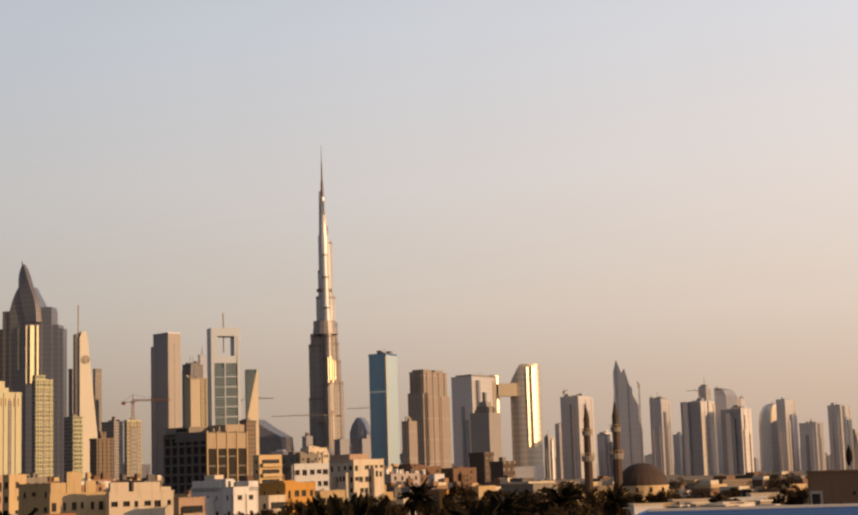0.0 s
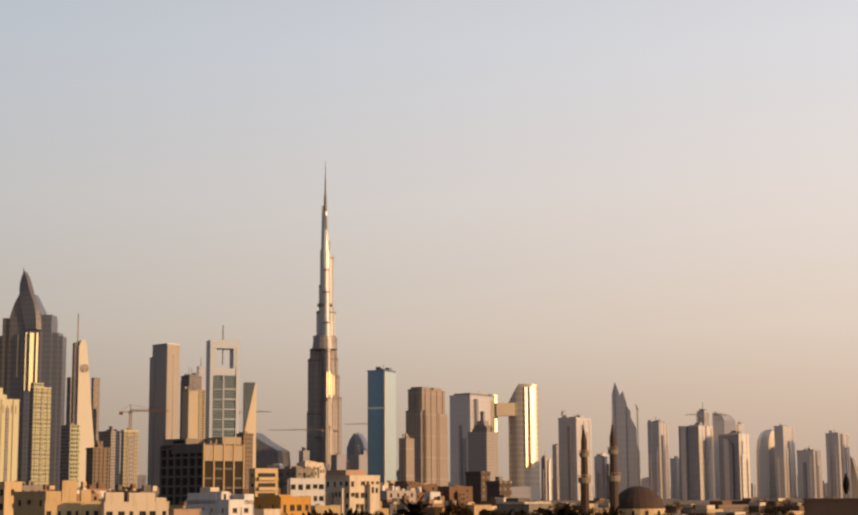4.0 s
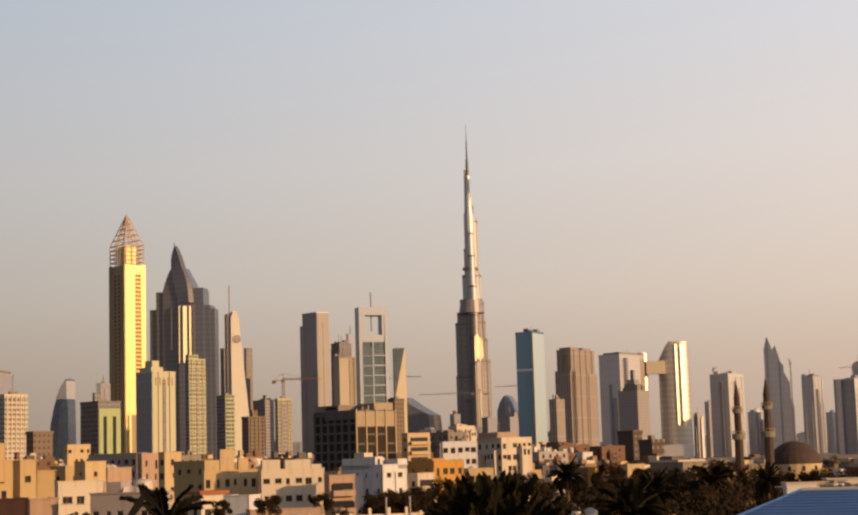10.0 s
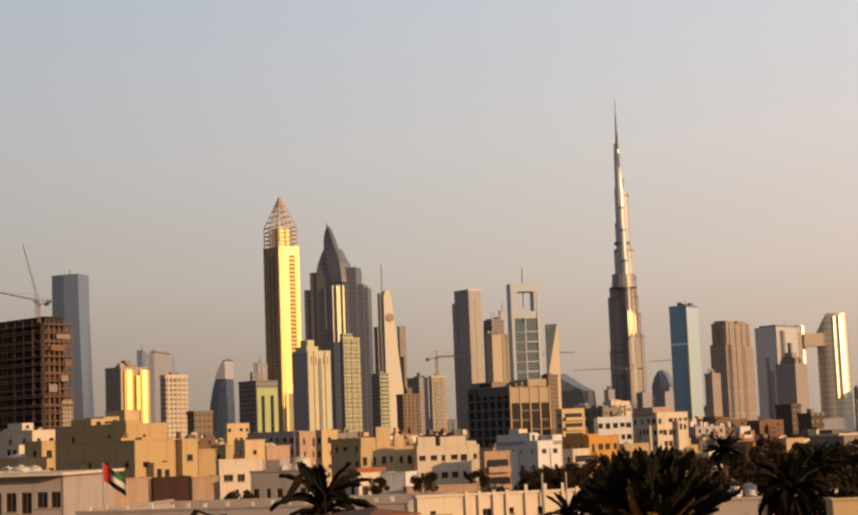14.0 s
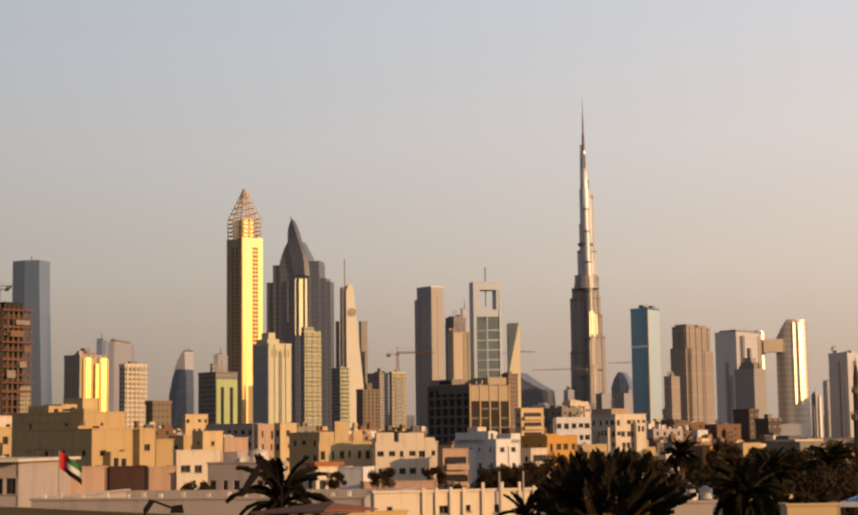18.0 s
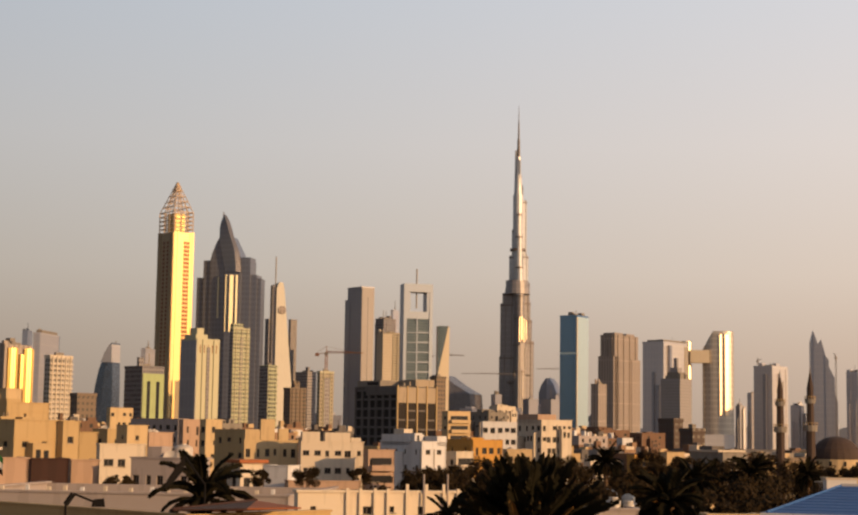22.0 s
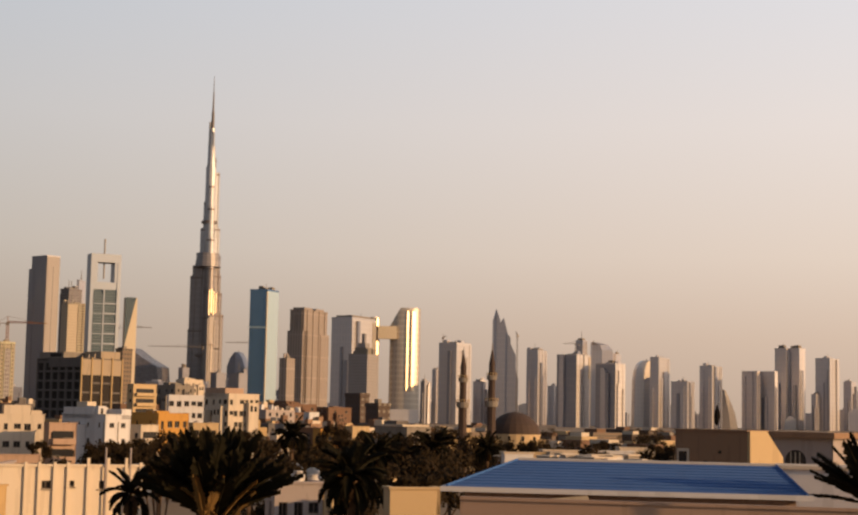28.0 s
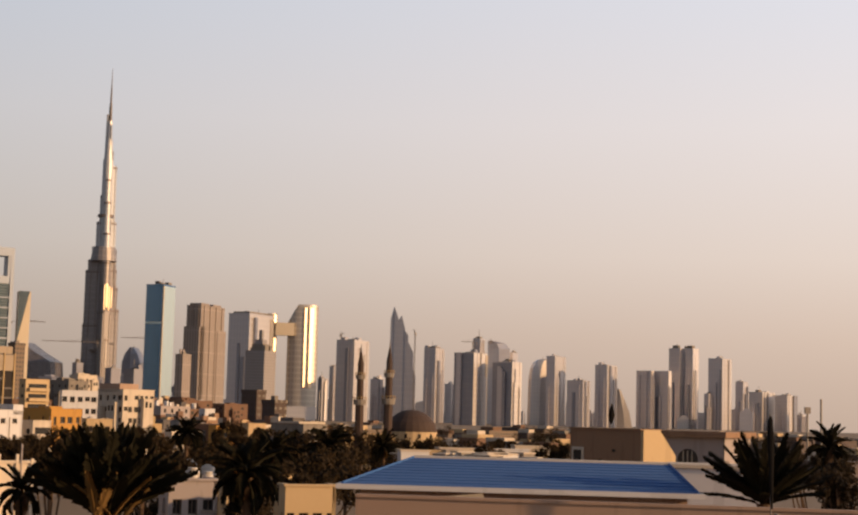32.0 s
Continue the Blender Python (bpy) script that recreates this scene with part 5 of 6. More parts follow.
# ---- near blocks and villas, from the east side to the west ----
def stepped(v, mat, h, a, b, *blocks):
    """Roof rooms on a villa: shares of its plan and their height above the parapet."""
    for x0, x1, y0, y1, dz in blocks:
        block(v, mat, b * x0, b * x1, a * y0, a * y1, h - 0.9, h + dz, "roof_room")


shell = villa("raw concrete shell of a building with open window holes", -21.5, 645.4, 29.7, 19.1, 37.3, 36.9, DARKCON, 9, 5, 6, 3.9, 2.9, glazed=False, depth=0.6, fh=3.7, name="concrete_shell", group="", cat="building")
SHX = [-21.5, 645.4, 29.7, 19.1, 37.3, 36.9]
for k in range(5):
    m = M()
    u = -SHX[3] / 2 + SHX[3] * k / 4
    m.box(u - 0.28, u + 0.28, -SHX[2] / 2 - 0.7, -SHX[2] / 2 - 0.01, 0, SHX[4] + 0.4)
    part("pier", m, SAND, shell, "pale rendered pier")
block(shell, GREY, -SHX[3] * 0.5, SHX[3] * 0.2, -SHX[2] * 0.1, SHX[2] * 0.45, SHX[4] - 1, SHX[4] + 2.6, "roof_room")
block(shell, BLOCKWORK, SHX[3] * 0.0, SHX[3] * 0.48, -SHX[2] * 0.48, -SHX[2] * 0.11, SHX[4] - 1, SHX[4] + 3.0, "roof_room")
block(shell, BLOCKWORK, -SHX[3] * 0.5, SHX[3] * 0.5, -SHX[2] / 2 - 0.35, -SHX[2] / 2 - 0.02, SHX[4] - 6.4, SHX[4] - 0.3, "upper_wall")
block(shell, DARKCON, -SHX[3] * 0.5 - 0.3, -SHX[3] * 0.5 - 0.02, -SHX[2] * 0.5, SHX[2] * 0.22, SHX[4] - 3.4, SHX[4] + 0.3, "upper_wall")
# flat dark panel that paints a shaded opening
block(shell, VOID, -SHX[3] * 0.5 - 0.06, -SHX[3] * 0.5 - 0.01, -SHX[2] * 0.06, SHX[2] * 0.2, SHX[4] + 0.7, SHX[4] + 2.0, "void_panel")
for k in range(7):
    u = -SHX[3] * 0.45 + SHX[3] * 0.15 * k
    block(shell, (DARKCON, GREY, BLOCKWORK)[k % 3], u, u + 0.5 + 0.25 * (k % 2), -SHX[2] * 0.47, -SHX[2] * 0.44, SHX[4] + 0.2, SHX[4] + 1.0 + 0.5 * (k % 3), "column_stub")
# solid dark panels imitate the shade of tall open bays
for k in range(4):
    u = -SHX[3] / 2 + SHX[3] * k / 4
    block(shell, VOID, u + 0.3, u + SHX[3] / 4 - 0.3, -SHX[2] / 2 - 0.2, -SHX[2] / 2 - 0.02, 0, SHX[4] - 6.42, "void_panel")
    for j in range(6):
        z = SHX[4] - 9.8 - 3.7 * j
        if z > 1 and (k + j) % 3:
            block(shell, DARKCON, u + 0.3, u + SHX[3] / 4 - 0.3, -SHX[2] / 2 - 0.34, -SHX[2] / 2 - 0.21, z, z + 0.7, "floor_edge")

v = villa("large sand-coloured stepped villa with square windows", -68.1, 245.0, 20.0, 10.7, 19.4, 50.0, SAND, 1, 3, 4, 1.3, 1.1, par=2.4)
villa("upper storey of sand-coloured render behind a terrace", -72.6, 252.2, 20.0, 7.8, 22.1, 50.0, SAND, 1, 1, 2, 0.7, 1.5, par=0.9)
villa("small cream stair house on a rooftop", -77.4, 276.9, 5.6, 3.3, 25.0, 50.6, CREAM, 1, 1, 1, 0.8, 1.2)
villa("projecting sand-coloured bay of a villa", -57.4, 241.0, 1.4, 3.1, 19.3, 50.0, SAND, 1, 1, 0, 1.2, 1.1, par=1.5)
villa("white house with a lit gable side", -121.1, 351.1, 16.8, 7.1, 23.2, 53.6, WHITE, 3, 2, 3)
villa("olive-shaded plain house with a flat roof", -101.9, 305.6, 5.5, 3.6, 20.4, 53.4, SAND, 2, 1, 1)
villa("dim sand-coloured low house with a ledge", -94.9, 269.0, 12.0, 5.7, 17.4, 54.1, SAND, 2, 2, 2)
villa("white plastered low parapet house", -65.3, 183.5, 11.3, 8.0, 16.0, 27.0, WHITE, 1, 0, 0)
v = villa("long low lilac house with dark windows", -52.9, 148.4, 13.6, 17.0, 15.9, -5.0, LILAC, 1, 12, 1, 1.3, 1.9, par=0.6)
block(v, WHITE, -9.50, 9.10, -8.30, 7.10, 16.06, 16.32, "roof_slab")
villa("pink garden wall house", -43.4, 156.0, 4.0, 4.0, 15.2, 26.4, PINK, 1, 0, 0, par=0.3)
villa("rust-red sheet-metal shed with a flat roof", -40.5, 161.1, 4.0, 3.7, 15.1, 24.8, RUST_AND_SHADE, 1, 0, 0, par=0.2, cat="shed", name="shed")
villa("pink rendered low wing with a plain parapet", -38.3, 167.2, 4.0, 2.9, 14.9, 23.4, PINK, 1, 0, 0, par=0.3)
villa("plain ochre-sand house without windows", -60.1, 264.0, 1.3, 4.0, 17.7, 25.3, SAND, 1, 0, 0)
villa("sand-yellow small villa with a roof terrace", -62.5, 294.5, 4.5, 4.1, 18.3, 47.1, SAND, 1, 1, 1)
villa("bright sand-yellow cubic villa", -55.6, 281.0, 3.0, 4.4, 19.0, 46.5, CREAM, 2, 1, 1, 0.8, 0.8)
villa("pale pink flat-roofed wing", -54.6, 296.5, 4.3, 5.4, 17.8, 45.7, PINK, 1, 0, 0)
villa("cream villa with small square windows", -39.1, 191.2, 1.3, 5.6, 16.4, 26.6, WHITE, 2, 3, 1, 1.3, 0.9)
lv = [-28.5, 164.6, 5.2, 6.5, 15.3, -14.2]
v = villa("lilac-grey villa with narrow arched windows", *lv, LILAC, 2, 5, 1, 0.6, 1.7)
stepped(v, LILAC, lv[4], lv[2], lv[3], (-0.3, -0.06, -0.3, 0.3, 1.2))
water_tank(-27.54, 166.19, 15.01, 1.0, 1.7)
villa("shaded grey-brown flats with dark windows", -84.0, 463.1, 24.2, 3.4, 21.7, 44.3, LILAC, 4, 1, 7, 1.8, 1.7)
villa("beige slab house with tall slots", -66.6, 412.2, 1.9, 5.8, 21.2, 44.5, PINK, 3, 2, 1, 0.6, 2.2)
villa("cream corner house with a lit front", -59.3, 399.4, 2.4, 5.0, 21.2, 43.8, CREAM, 3, 1, 1)
villa("grey-shaded flats with square windows", -49.5, 365.7, 11.9, 1.2, 18.7, 42.0, SAND, 3, 1, 3, 1.3, 1.3)
villa("cream villa under a small hipped roof", -118.1, 573.1, 2.0, 10.0, 26.3, 47.1, CREAM, 4, 4, 1, 1.2, 1.4)
villa("pale villa with a corner turret", -86.2, 589.6, 21.3, 9.7, 21.4, 43.0, GREY, 3, 3, 3)
cv = [-36.2, 325.6, 1.8, 11.3, 16.6, 21.6]
v = villa("cream villa with pointed arched windows and a stair turret", *cv, CREAM, 2, 6, 1, 0.8, 1.7)
stepped(v, CREAM, cv[4], cv[2], cv[3], (-0.48, 0.02, -0.35, 0.4, 2.2), (-0.2, 0.06, -0.45, 0.0, 4.3), (0.14, 0.32, -0.4, 0.2, 2.4))
wv = [-23.3, 320.1, 2.5, 12.8, 16.5, 15.7]
v = villa("white flat-roofed villa with roof rooms", *wv, WHITE, 3, 6, 1, 1.1, 1.3)
stepped(v, WHITE, wv[4], wv[2], wv[3], (-0.48, -0.2, -0.45, 0.3, 2.0), (-0.12, 0.28, -0.45, 0.3, 1.9), (0.3, 0.46, -0.2, 0.3, 0.9))
villa("pink house with stacked balconies", -13.4, 313.4, 2.8, 5.4, 15.1, 21.0, PINK, 3, 2, 1, 2.6, 1.4, balconies=3)
av = [-7.7, 357.0, 16.3, 6.6, 16.7, 35.8]
v = villa("blue-white corner villa with small square windows", *av, COOL, 4, 2, 4, 1.0, 1.0)
stepped(v, COOL, av[4], av[2], av[3], (-0.5, 0.1, -0.2, 0.48, 1.6), (0.12, 0.5, -0.5, -0.1, 1.3))
block(v, WHITE, -av[3] * 0.3, av[3] * 0.05, av[2] * 0.05, av[2] * 0.3, av[4] + 1.5, av[4] + 2.8, "roof_room")
ov = [6.3, 375.5, 11.1, 8.5, 17.2, 34.1]
villa("ochre-yellow villa with tall arched windows", *ov, ORANGE, 3, 4, 2, 1.1, 1.9)
villa("white balcony house with a flat roof", 2.8, 356.1, 3.8, 4.7, 14.6, 34.7, WHITE, 2, 2, 1, 1.1, 1.3, balconies=2)
villa("cream low house behind a tree", 17.7, 404.1, 4.5, 6.6, 14.9, 12.0, CREAM, 2, 3, 1)
villa("cool white apartment block with square windows", 15.2, 472.3, 2.0, 10.6, 22.4, 12.9, COOL, 4, 5, 1, 1.6, 1.6)
bv = [29.9, 494.3, 13.2, 11.4, 23.3, 31.6]
v = villa("cream apartment block with balconies on its front", *bv, WHITE, 4, 6, 4, 1.6, 1.6)
stepped(v, PINK, bv[4], bv[2], bv[3], (-0.5, 0.1, -0.35, 0.45, 1.8))
villa("cream stair-tower block with stacked balconies", 3.0, 558.0, 3.3, 9.7, 26.6, 35.1, CREAM, 5, 2, 1, 1.6, 1.4, balconies=4)
villa("brown walled house with a flat roof", 1.0, 589.2, 8.8, 14.7, 19.8, 20.6, BROWN, 2, 3, 1)
villa("lilac apartment house in shade", 18.8, 729.8, 14.2, 10.4, 29.1, 33.5, GREY, 3, 3, 3)
villa("white roof storey of a hidden block", 26.7, 781.1, 6.8, 11.1, 32.8, 33.3, WHITE, 2, 3, 1)
villa("long brown block with a flat roof", 80.9, 847.4, 27.2, 18.5, 22.5, 29.6, BROWN, 3, 3, 2, name="apartment_block", cat="building")
villa("dark brown block with a plain wall", 107.6, 862.0, 11.5, 15.4, 21.3, 28.1, BROWN, 3, 2, 2, name="apartment_block", cat="building")
tower("tall dark brown block with a lit edge", 123.5, 885.8, 14.8, 6.1, 27.7, 26.9, F_BROWN, name="apartment_block", plant=0)
tower("tall red-brown brick block", 118.2, 773.3, 11.0, 7.0, 21.6, 26.3, F_BROWN, name="apartment_block", plant=0.3)
villa("small white water-tower block", 64.3, 580.0, 3.3, 4.5, 18.2, 28.8, COOL, 2, 1, 1, name="roof_tower", cat="building")
villa("yellow villa with a cream upper storey", 50.9, 416.0, 3.2, 7.8, 13.9, 28.4, ORANGE, 3, 4, 1)
yv = [59.9, 428.2, 3.8, 5.6, 14.6, 27.2]
v = villa("cream villa with dark corner windows", *yv, CREAM, 3, 2, 2, 1.3, 1.3)
villa("cream villa partly hidden by trees", 34.3, 361.4, 2.5, 6.6, 13.4, 30.0, WHITE, 3, 2, 1, balconies=2)
gv = [66.3, 391.7, 13.9, 7.2, 15.0, 25.2]
v = villa("grey villa with dark glazing and a pale canopy roof", *gv, GREY, 3, 4, 4, 1.6, 1.5)
block(v, WHITE, -gv[3] * 0.55, gv[3] * 0.55, -gv[2] * 0.4, gv[2] * 0.3, gv[4] + 0.2, gv[4] + 0.7, "canopy")
block(v, DARKCON, -gv[3] * 0.4, gv[3] * 0.1, -gv[2] * 0.1, gv[2] * 0.3, gv[4] + 0.71, gv[4] + 1.6, "roof_room")

# houses near the viewer
rw = [-4.4, 101.4, 1.1, 10.4, 14.4, 15.4]
v = villa("cream long house with a ribbed parapet wall and small windows", *rw, RIBWHITE, 1, 6, 0, 0.5, 0.5, par=0.15)
for k, u in enumerate((-0.20, -0.12, -0.03, 0.05, 0.17, 0.29, 0.40, 0.49)):
    m = M()
    m.box(rw[3] * u - 0.09, rw[3] * u + 0.09, -rw[2] / 2 - 0.16, -rw[2] / 2 - 0.004, 0, rw[4] + (0.55 if k in (4, 5, 6) else 0.28))
    part("pilaster", m, RIBWHITE, v)
for k, u in enumerate((0.27, 0.42)):
    m = M()
    m.bar((rw[3] * u, -rw[2] / 2 - 0.22, 0), (rw[3] * u, -rw[2] / 2 - 0.22, rw[4] + 1.2), 0.06, 8)
    part("pipe", m, LILAC, v, "grey vent pipe")
lz = [-22.4, 123.3, 19.8, 24.7, 13.6, -5.9]
v = villa("lilac flat-roofed long house with a low parapet", *lz, LILAC, 1, 14, 0, 0.4, 0.4, par=0.8)
for k in range(16):
    u = lz[3] * (-0.46 + 0.92 * k / 15) + 0.3 * math.sin(k * 5)
    block(v, WHITE if k % 3 else COOL, u - 0.12, u + 0.12, -lz[2] / 2 - 0.05, -lz[2] / 2 + 0.19, lz[4] + 0.16, lz[4] + 0.42 + 0.1 * (k % 2), "roof_post")
oc = [-15.5, 71.4, 21.8, 7.6, 14.8, 47.9]
v = thing("parapet_house", "ochre-washed roof parapet lit on one side", "house", oc[0], oc[1], 0, oc[5])
block(v, OCHRE, -oc[3] / 2, oc[3] / 2, -oc[2] / 2, -oc[2] / 2 + 0.3, 0, oc[4], "wall")
block(v, OCHRE, -oc[3] / 2, -oc[3] / 2 + 0.3, -oc[2] / 2 + 0.3, oc[2] / 2, 0, oc[4], "wall")
block(v, ROOFGREY, -oc[3] / 2 + 0.3, oc[3] / 2, -oc[2] / 2 + 0.3, oc[2] / 2, 0, oc[4] - 3.2, "terrace_floor")
block(v, OCHRE, -oc[3] / 2 - 0.06, oc[3] / 2 + 0.06, -oc[2] / 2 - 0.06, -oc[2] / 2 + 0.36, oc[4] + 0.003, oc[4] + 0.08, "coping")
block(v, OCHRE, -oc[3] / 2 - 0.06, -oc[3] / 2 + 0.36, -oc[2] / 2 + 0.36, oc[2] / 2, oc[4] + 0.003, oc[4] + 0.08, "coping")
T0, T1, T2, T3 = Vector((-10.51, 61.24, 15.01)), Vector((-5.64, 61.87, 15.13)), Vector((-7.84, 65.82, 15.20)), Vector((-11.53, 76.46, 14.22))
hr = thing("hipped_roof", "low hipped terracotta roof with its shaded side painted dark", "roof", 0, 0, 0, 0)
m = M()
m.prism([(T0.x, T0.y), (T1.x, T1.y), (T3.x, T3.y)], 0, min(T0.z, T1.z, T3.z) - 0.05)
part("wall", m, OCHRE, hr)
# left slopes get a near-black colour in place of shade
for p, q, mat, nm in ((T0, T1.lerp(T0, 0.42), RUST_AND_SHADE, "shaded_slope"), (T1.lerp(T0, 0.42), T1, TERRACOTTA, "tiled_slope"), (T1, T3, TERRACOTTA, "tiled_slope"), (T3, T0, RUST_AND_SHADE, "shaded_slope")):
    m = M()
    m.loft([[p, q, T2], [p + Vector((0, 0, 0.06)), q + Vector((0, 0, 0.06)), T2 + Vector((0, 0, 0.06))]])
    part(nm, m, mat, hr)
m = M()
m.bar(T0 + Vector((0, 0, 0.06)), T2 + Vector((0, 0, 0.08)), 0.06, 6)
part("hip_cap", m, RUST_AND_SHADE, hr)
for u in (0.02, 0.28):
    m = M()
    pts = [Vector((oc[3] * (u - 0.5) + 0.25 * math.sin(s * 1.6), -oc[2] / 2 - 0.02, oc[4] - s * 0.9)) for s in [k / 6 for k in range(7)]]
    m.loft([[(p.x + du, p.y + dv, p.z) for du, dv in circle(0, 0, 0.02, 5)] for p in pts])
    part("cable", m, BLACK, v, "dark hanging cable")
villa("blue-grey garden wall house", -24.4, 234.8, 4.0, 4.0, 13.3, -19.2, COOL, 1, 0, 0, par=0.2)
gh = [-26.3, 208.5, 2.7, 3.6, 14.0, 42.5]
v = villa("white gabled house under a terracotta roof edge", *gh, WHITE, 1, 2, 1)
m = M()
m.box(-gh[3] / 2 - 0.5, gh[3] / 2 + 0.5, -gh[2] / 2 - 0.5, gh[2] / 2 + 0.5, gh[4] + 0.16, gh[4] + 0.6)
part("roof", m, TERRACOTTA, v, "terracotta roof edge")
villa("pale low house with white railings", -17.9, 230.6, 3.4, 10.5, 11.3, 14.2, PINK, 1, 6, 0, 1.4, 1.2, par=0.4)
villa("grey-white low house with a rooftop tank", 15.5, 154.1, 3.3, 4.3, 11.8, 11.0, COOL, 1, 2, 1)
water_tank(15.58, 153.85, 11.88, 0.8, 1.2)
water_tank(17.44, 155.05, 11.61, 0.7, 1.0)
villa("ochre low house below the trees", 15.3, 139.5, 2.9, 2.3, 11.8, 8.1, OCHRE, 1, 1, 0)
villa("cream house with yellow upright fins", 18.3, 103.6, 1.5, 3.4, 13.2, 5.0, CREAM, 1, 4, 1, 0.7, 1.3)
villa("cream gate pier house", 21.0, 130.7, 1.2, 1.4, 12.8, 26.0, CREAM, 1, 0, 0)

wl = [10.0, 98.3, 2.5, 3.0, 13.7, 7.2]
villa("white low house with rooftop tanks among the palms", *wl, LILAC, 1, 3, 1, 0.8, 0.9, par=0.4)
water_tank(10.39, 100.26, 13.56, 0.45, 0.7)
water_tank(11.32, 100.16, 13.54, 0.35, 0.5)
villa("cream low house with a flat roof between the trees", 15.5, 116.7, 2.0, 2.3, 13.0, 7.1, CREAM, 1, 2, 1, 0.9, 1.0, par=0.5)

# ---- the mosque: two minarets and a dome ----
def minaret(label, x, y, h, yaw=0.0):
    r = thing("minaret", label, "minaret", x, y, 0, yaw, "mosque minarets")
    w = h * 0.026
    for name, q0, q1, z0, z1, n, mat in (("shaft", 1.25, 1.2, 0, 0.56, 8, STONE), ("balcony", 1.7, 1.9, 0.56, 0.60, 12, GREY), ("shaft", 1.0, 0.95, 0.60, 0.745, 8, STONE), ("balcony", 1.3, 1.45, 0.745, 0.775, 12, GREY), ("lantern", 0.85, 0.8, 0.775, 0.845, 8, STONE), ("cap", 0.9, 0.22, 0.845, 0.945, 10, STONE), ("spike", 0.2, 0.05, 0.945, 1.0, 6, STEEL)):
        m = M()
        m.loft([[(u, v2, z0 * h) for u, v2 in circle(0, 0, w * q0, n)], [(u, v2, z1 * h) for u, v2 in circle(0, 0, w * q1, n)]])
        part(name, m, mat, r)
    for z in (0.60, 0.775):
        q = w * (1.85 if z < 0.7 else 1.4)
        for i in range(12):
            t = math.tau * i / 12
            m = M()
            m.bar((q * math.cos(t), q * math.sin(t), z * h), (q * math.cos(t), q * math.sin(t), z * h + w * 0.6), w * 0.06)
            part("baluster", m, SAND, r)
        m = M()
        m.loft([[(u, v2, z * h + w * k) for u, v2 in circle(0, 0, q * e, 24)] for k, e in ((0.6, 0.96), (0.6, 1.04), (0.72, 1.04), (0.72, 0.96), (0.6, 0.96))], cap=False)
        part("rail", m, SAND, r)
    return r


STONE = plaster("dark_stone", (0.085, 0.055, 0.045))
minaret("dark stone minaret with two pale balconies", 84.3, 405.6, 36.1)
minaret("dark stone minaret with two pale balconies", 88.5, 390.5, 36.6)
ms = thing("mosque_dome", "brown ribbed dome on a pale round drum", "dome", 100.78, 416.01, 0, 4.9)
dz, dr = 13.57, 6.6
m = M()
m.loft([[(u, v2, dz + (19.49 - dz) * math.sin(t)) for u, v2 in circle(0, 0, dr * max(0.02, math.cos(t)) * (1.04 if t < 0.5 else 1), 24)] for t in [math.pi / 2 * k / 10 for k in range(11)]])
part("dome", m, STONE, ms)
m = M()
m.prism(circle(0, 0, dr * 1.06, 24), 0, dz)
part("drum", m, CREAM, ms)
for k in range(12):
    t = math.tau * k / 12
    m = M()
    m.box(-0.35, 0.35, -0.12, 0.1, dz - 1.7, dz - 0.5)
    o = part("window", m, GLASS, ms, "dark drum window")
    o.matrix_basis = Matrix.Rotation(t, 4, "Z") @ Matrix.Translation((0, -dr * 1.06, 0))
villa("long low mosque hall with a flat roof", 93.3, 418.1, 14.2, 29.4, 12.2, 1.9, SAND, 1, 9, 1, 1.4, 1.2)

# ---- house with the blue hipped roof ----
br = thing("blue_roofed_house", "house with a blue ribbed hipped metal roof and white eaves", "house", 0, 0, 0, 0)
E0, E1 = Vector((16.14, 81.25, 14.29)), Vector((33.56, 75.75, 14.51))
R0, R1 = Vector((22.01, 89.85, 15.44)), Vector((35.91, 85.26, 15.70))
ez, rz = (E0.z + E1.z) / 2, (R0.z + R1.z) / 2
along = (E1 - E0).to_2d().normalized()
back = Vector((-along.y, along.x))
B0, B1 = E0.to_2d() + back * 14, E1.to_2d() + back * 14
m = M()
m.quad((E0.x, E0.y, ez), (E1.x, E1.y, ez), (R1.x, R1.y, rz), (R0.x, R0.y, rz))
m.quad((B1.x, B1.y, ez), (B0.x, B0.y, ez), (R0.x, R0.y, rz), (R1.x, R1.y, rz))
m.quad((B0.x, B0.y, ez), (E0.x, E0.y, ez), (R0.x, R0.y, rz))
m.quad((E1.x, E1.y, ez), (B1.x, B1.y, ez), (R1.x, R1.y, rz))
part("roof", m, BLUEROOF, br, "blue metal roof")
for k in range(1, 10):
    f = k / 10
    p, q = E0.lerp(R0, f), E1.lerp(R1, f)
    z = ez + (rz - ez) * f
    m = M()
    m.bar((p.x, p.y, z + 0.012), (q.x, q.y, z + 0.012), 0.03, 4)
    part("sheet_course", m, BLUEROOF, br)
m = M()
m.bar((R0.x, R0.y, rz + 0.02), (R1.x, R1.y, rz + 0.02), 0.12, 6)
part("ridge_cap", m, TANK, br, "white ridge cap")
for p, q in ((E0, R0), (E1, R1)):
    m = M()
    m.bar((p.x, p.y, ez + 0.02), (q.x, q.y, rz + 0.02), 0.08, 6)
    part("hip_cap", m, BLUEROOF, br)
m = M()
o = along * 0.3
m.prism([tuple(E0.to_2d() - o - back * 0.3), tuple(E1.to_2d() + o - back * 0.3), tuple(B1 + o), tuple(B0 - o)], ez - 0.26, ez - 0.01)
part("eave", m, COOL, br, "white eave board")
m = M()
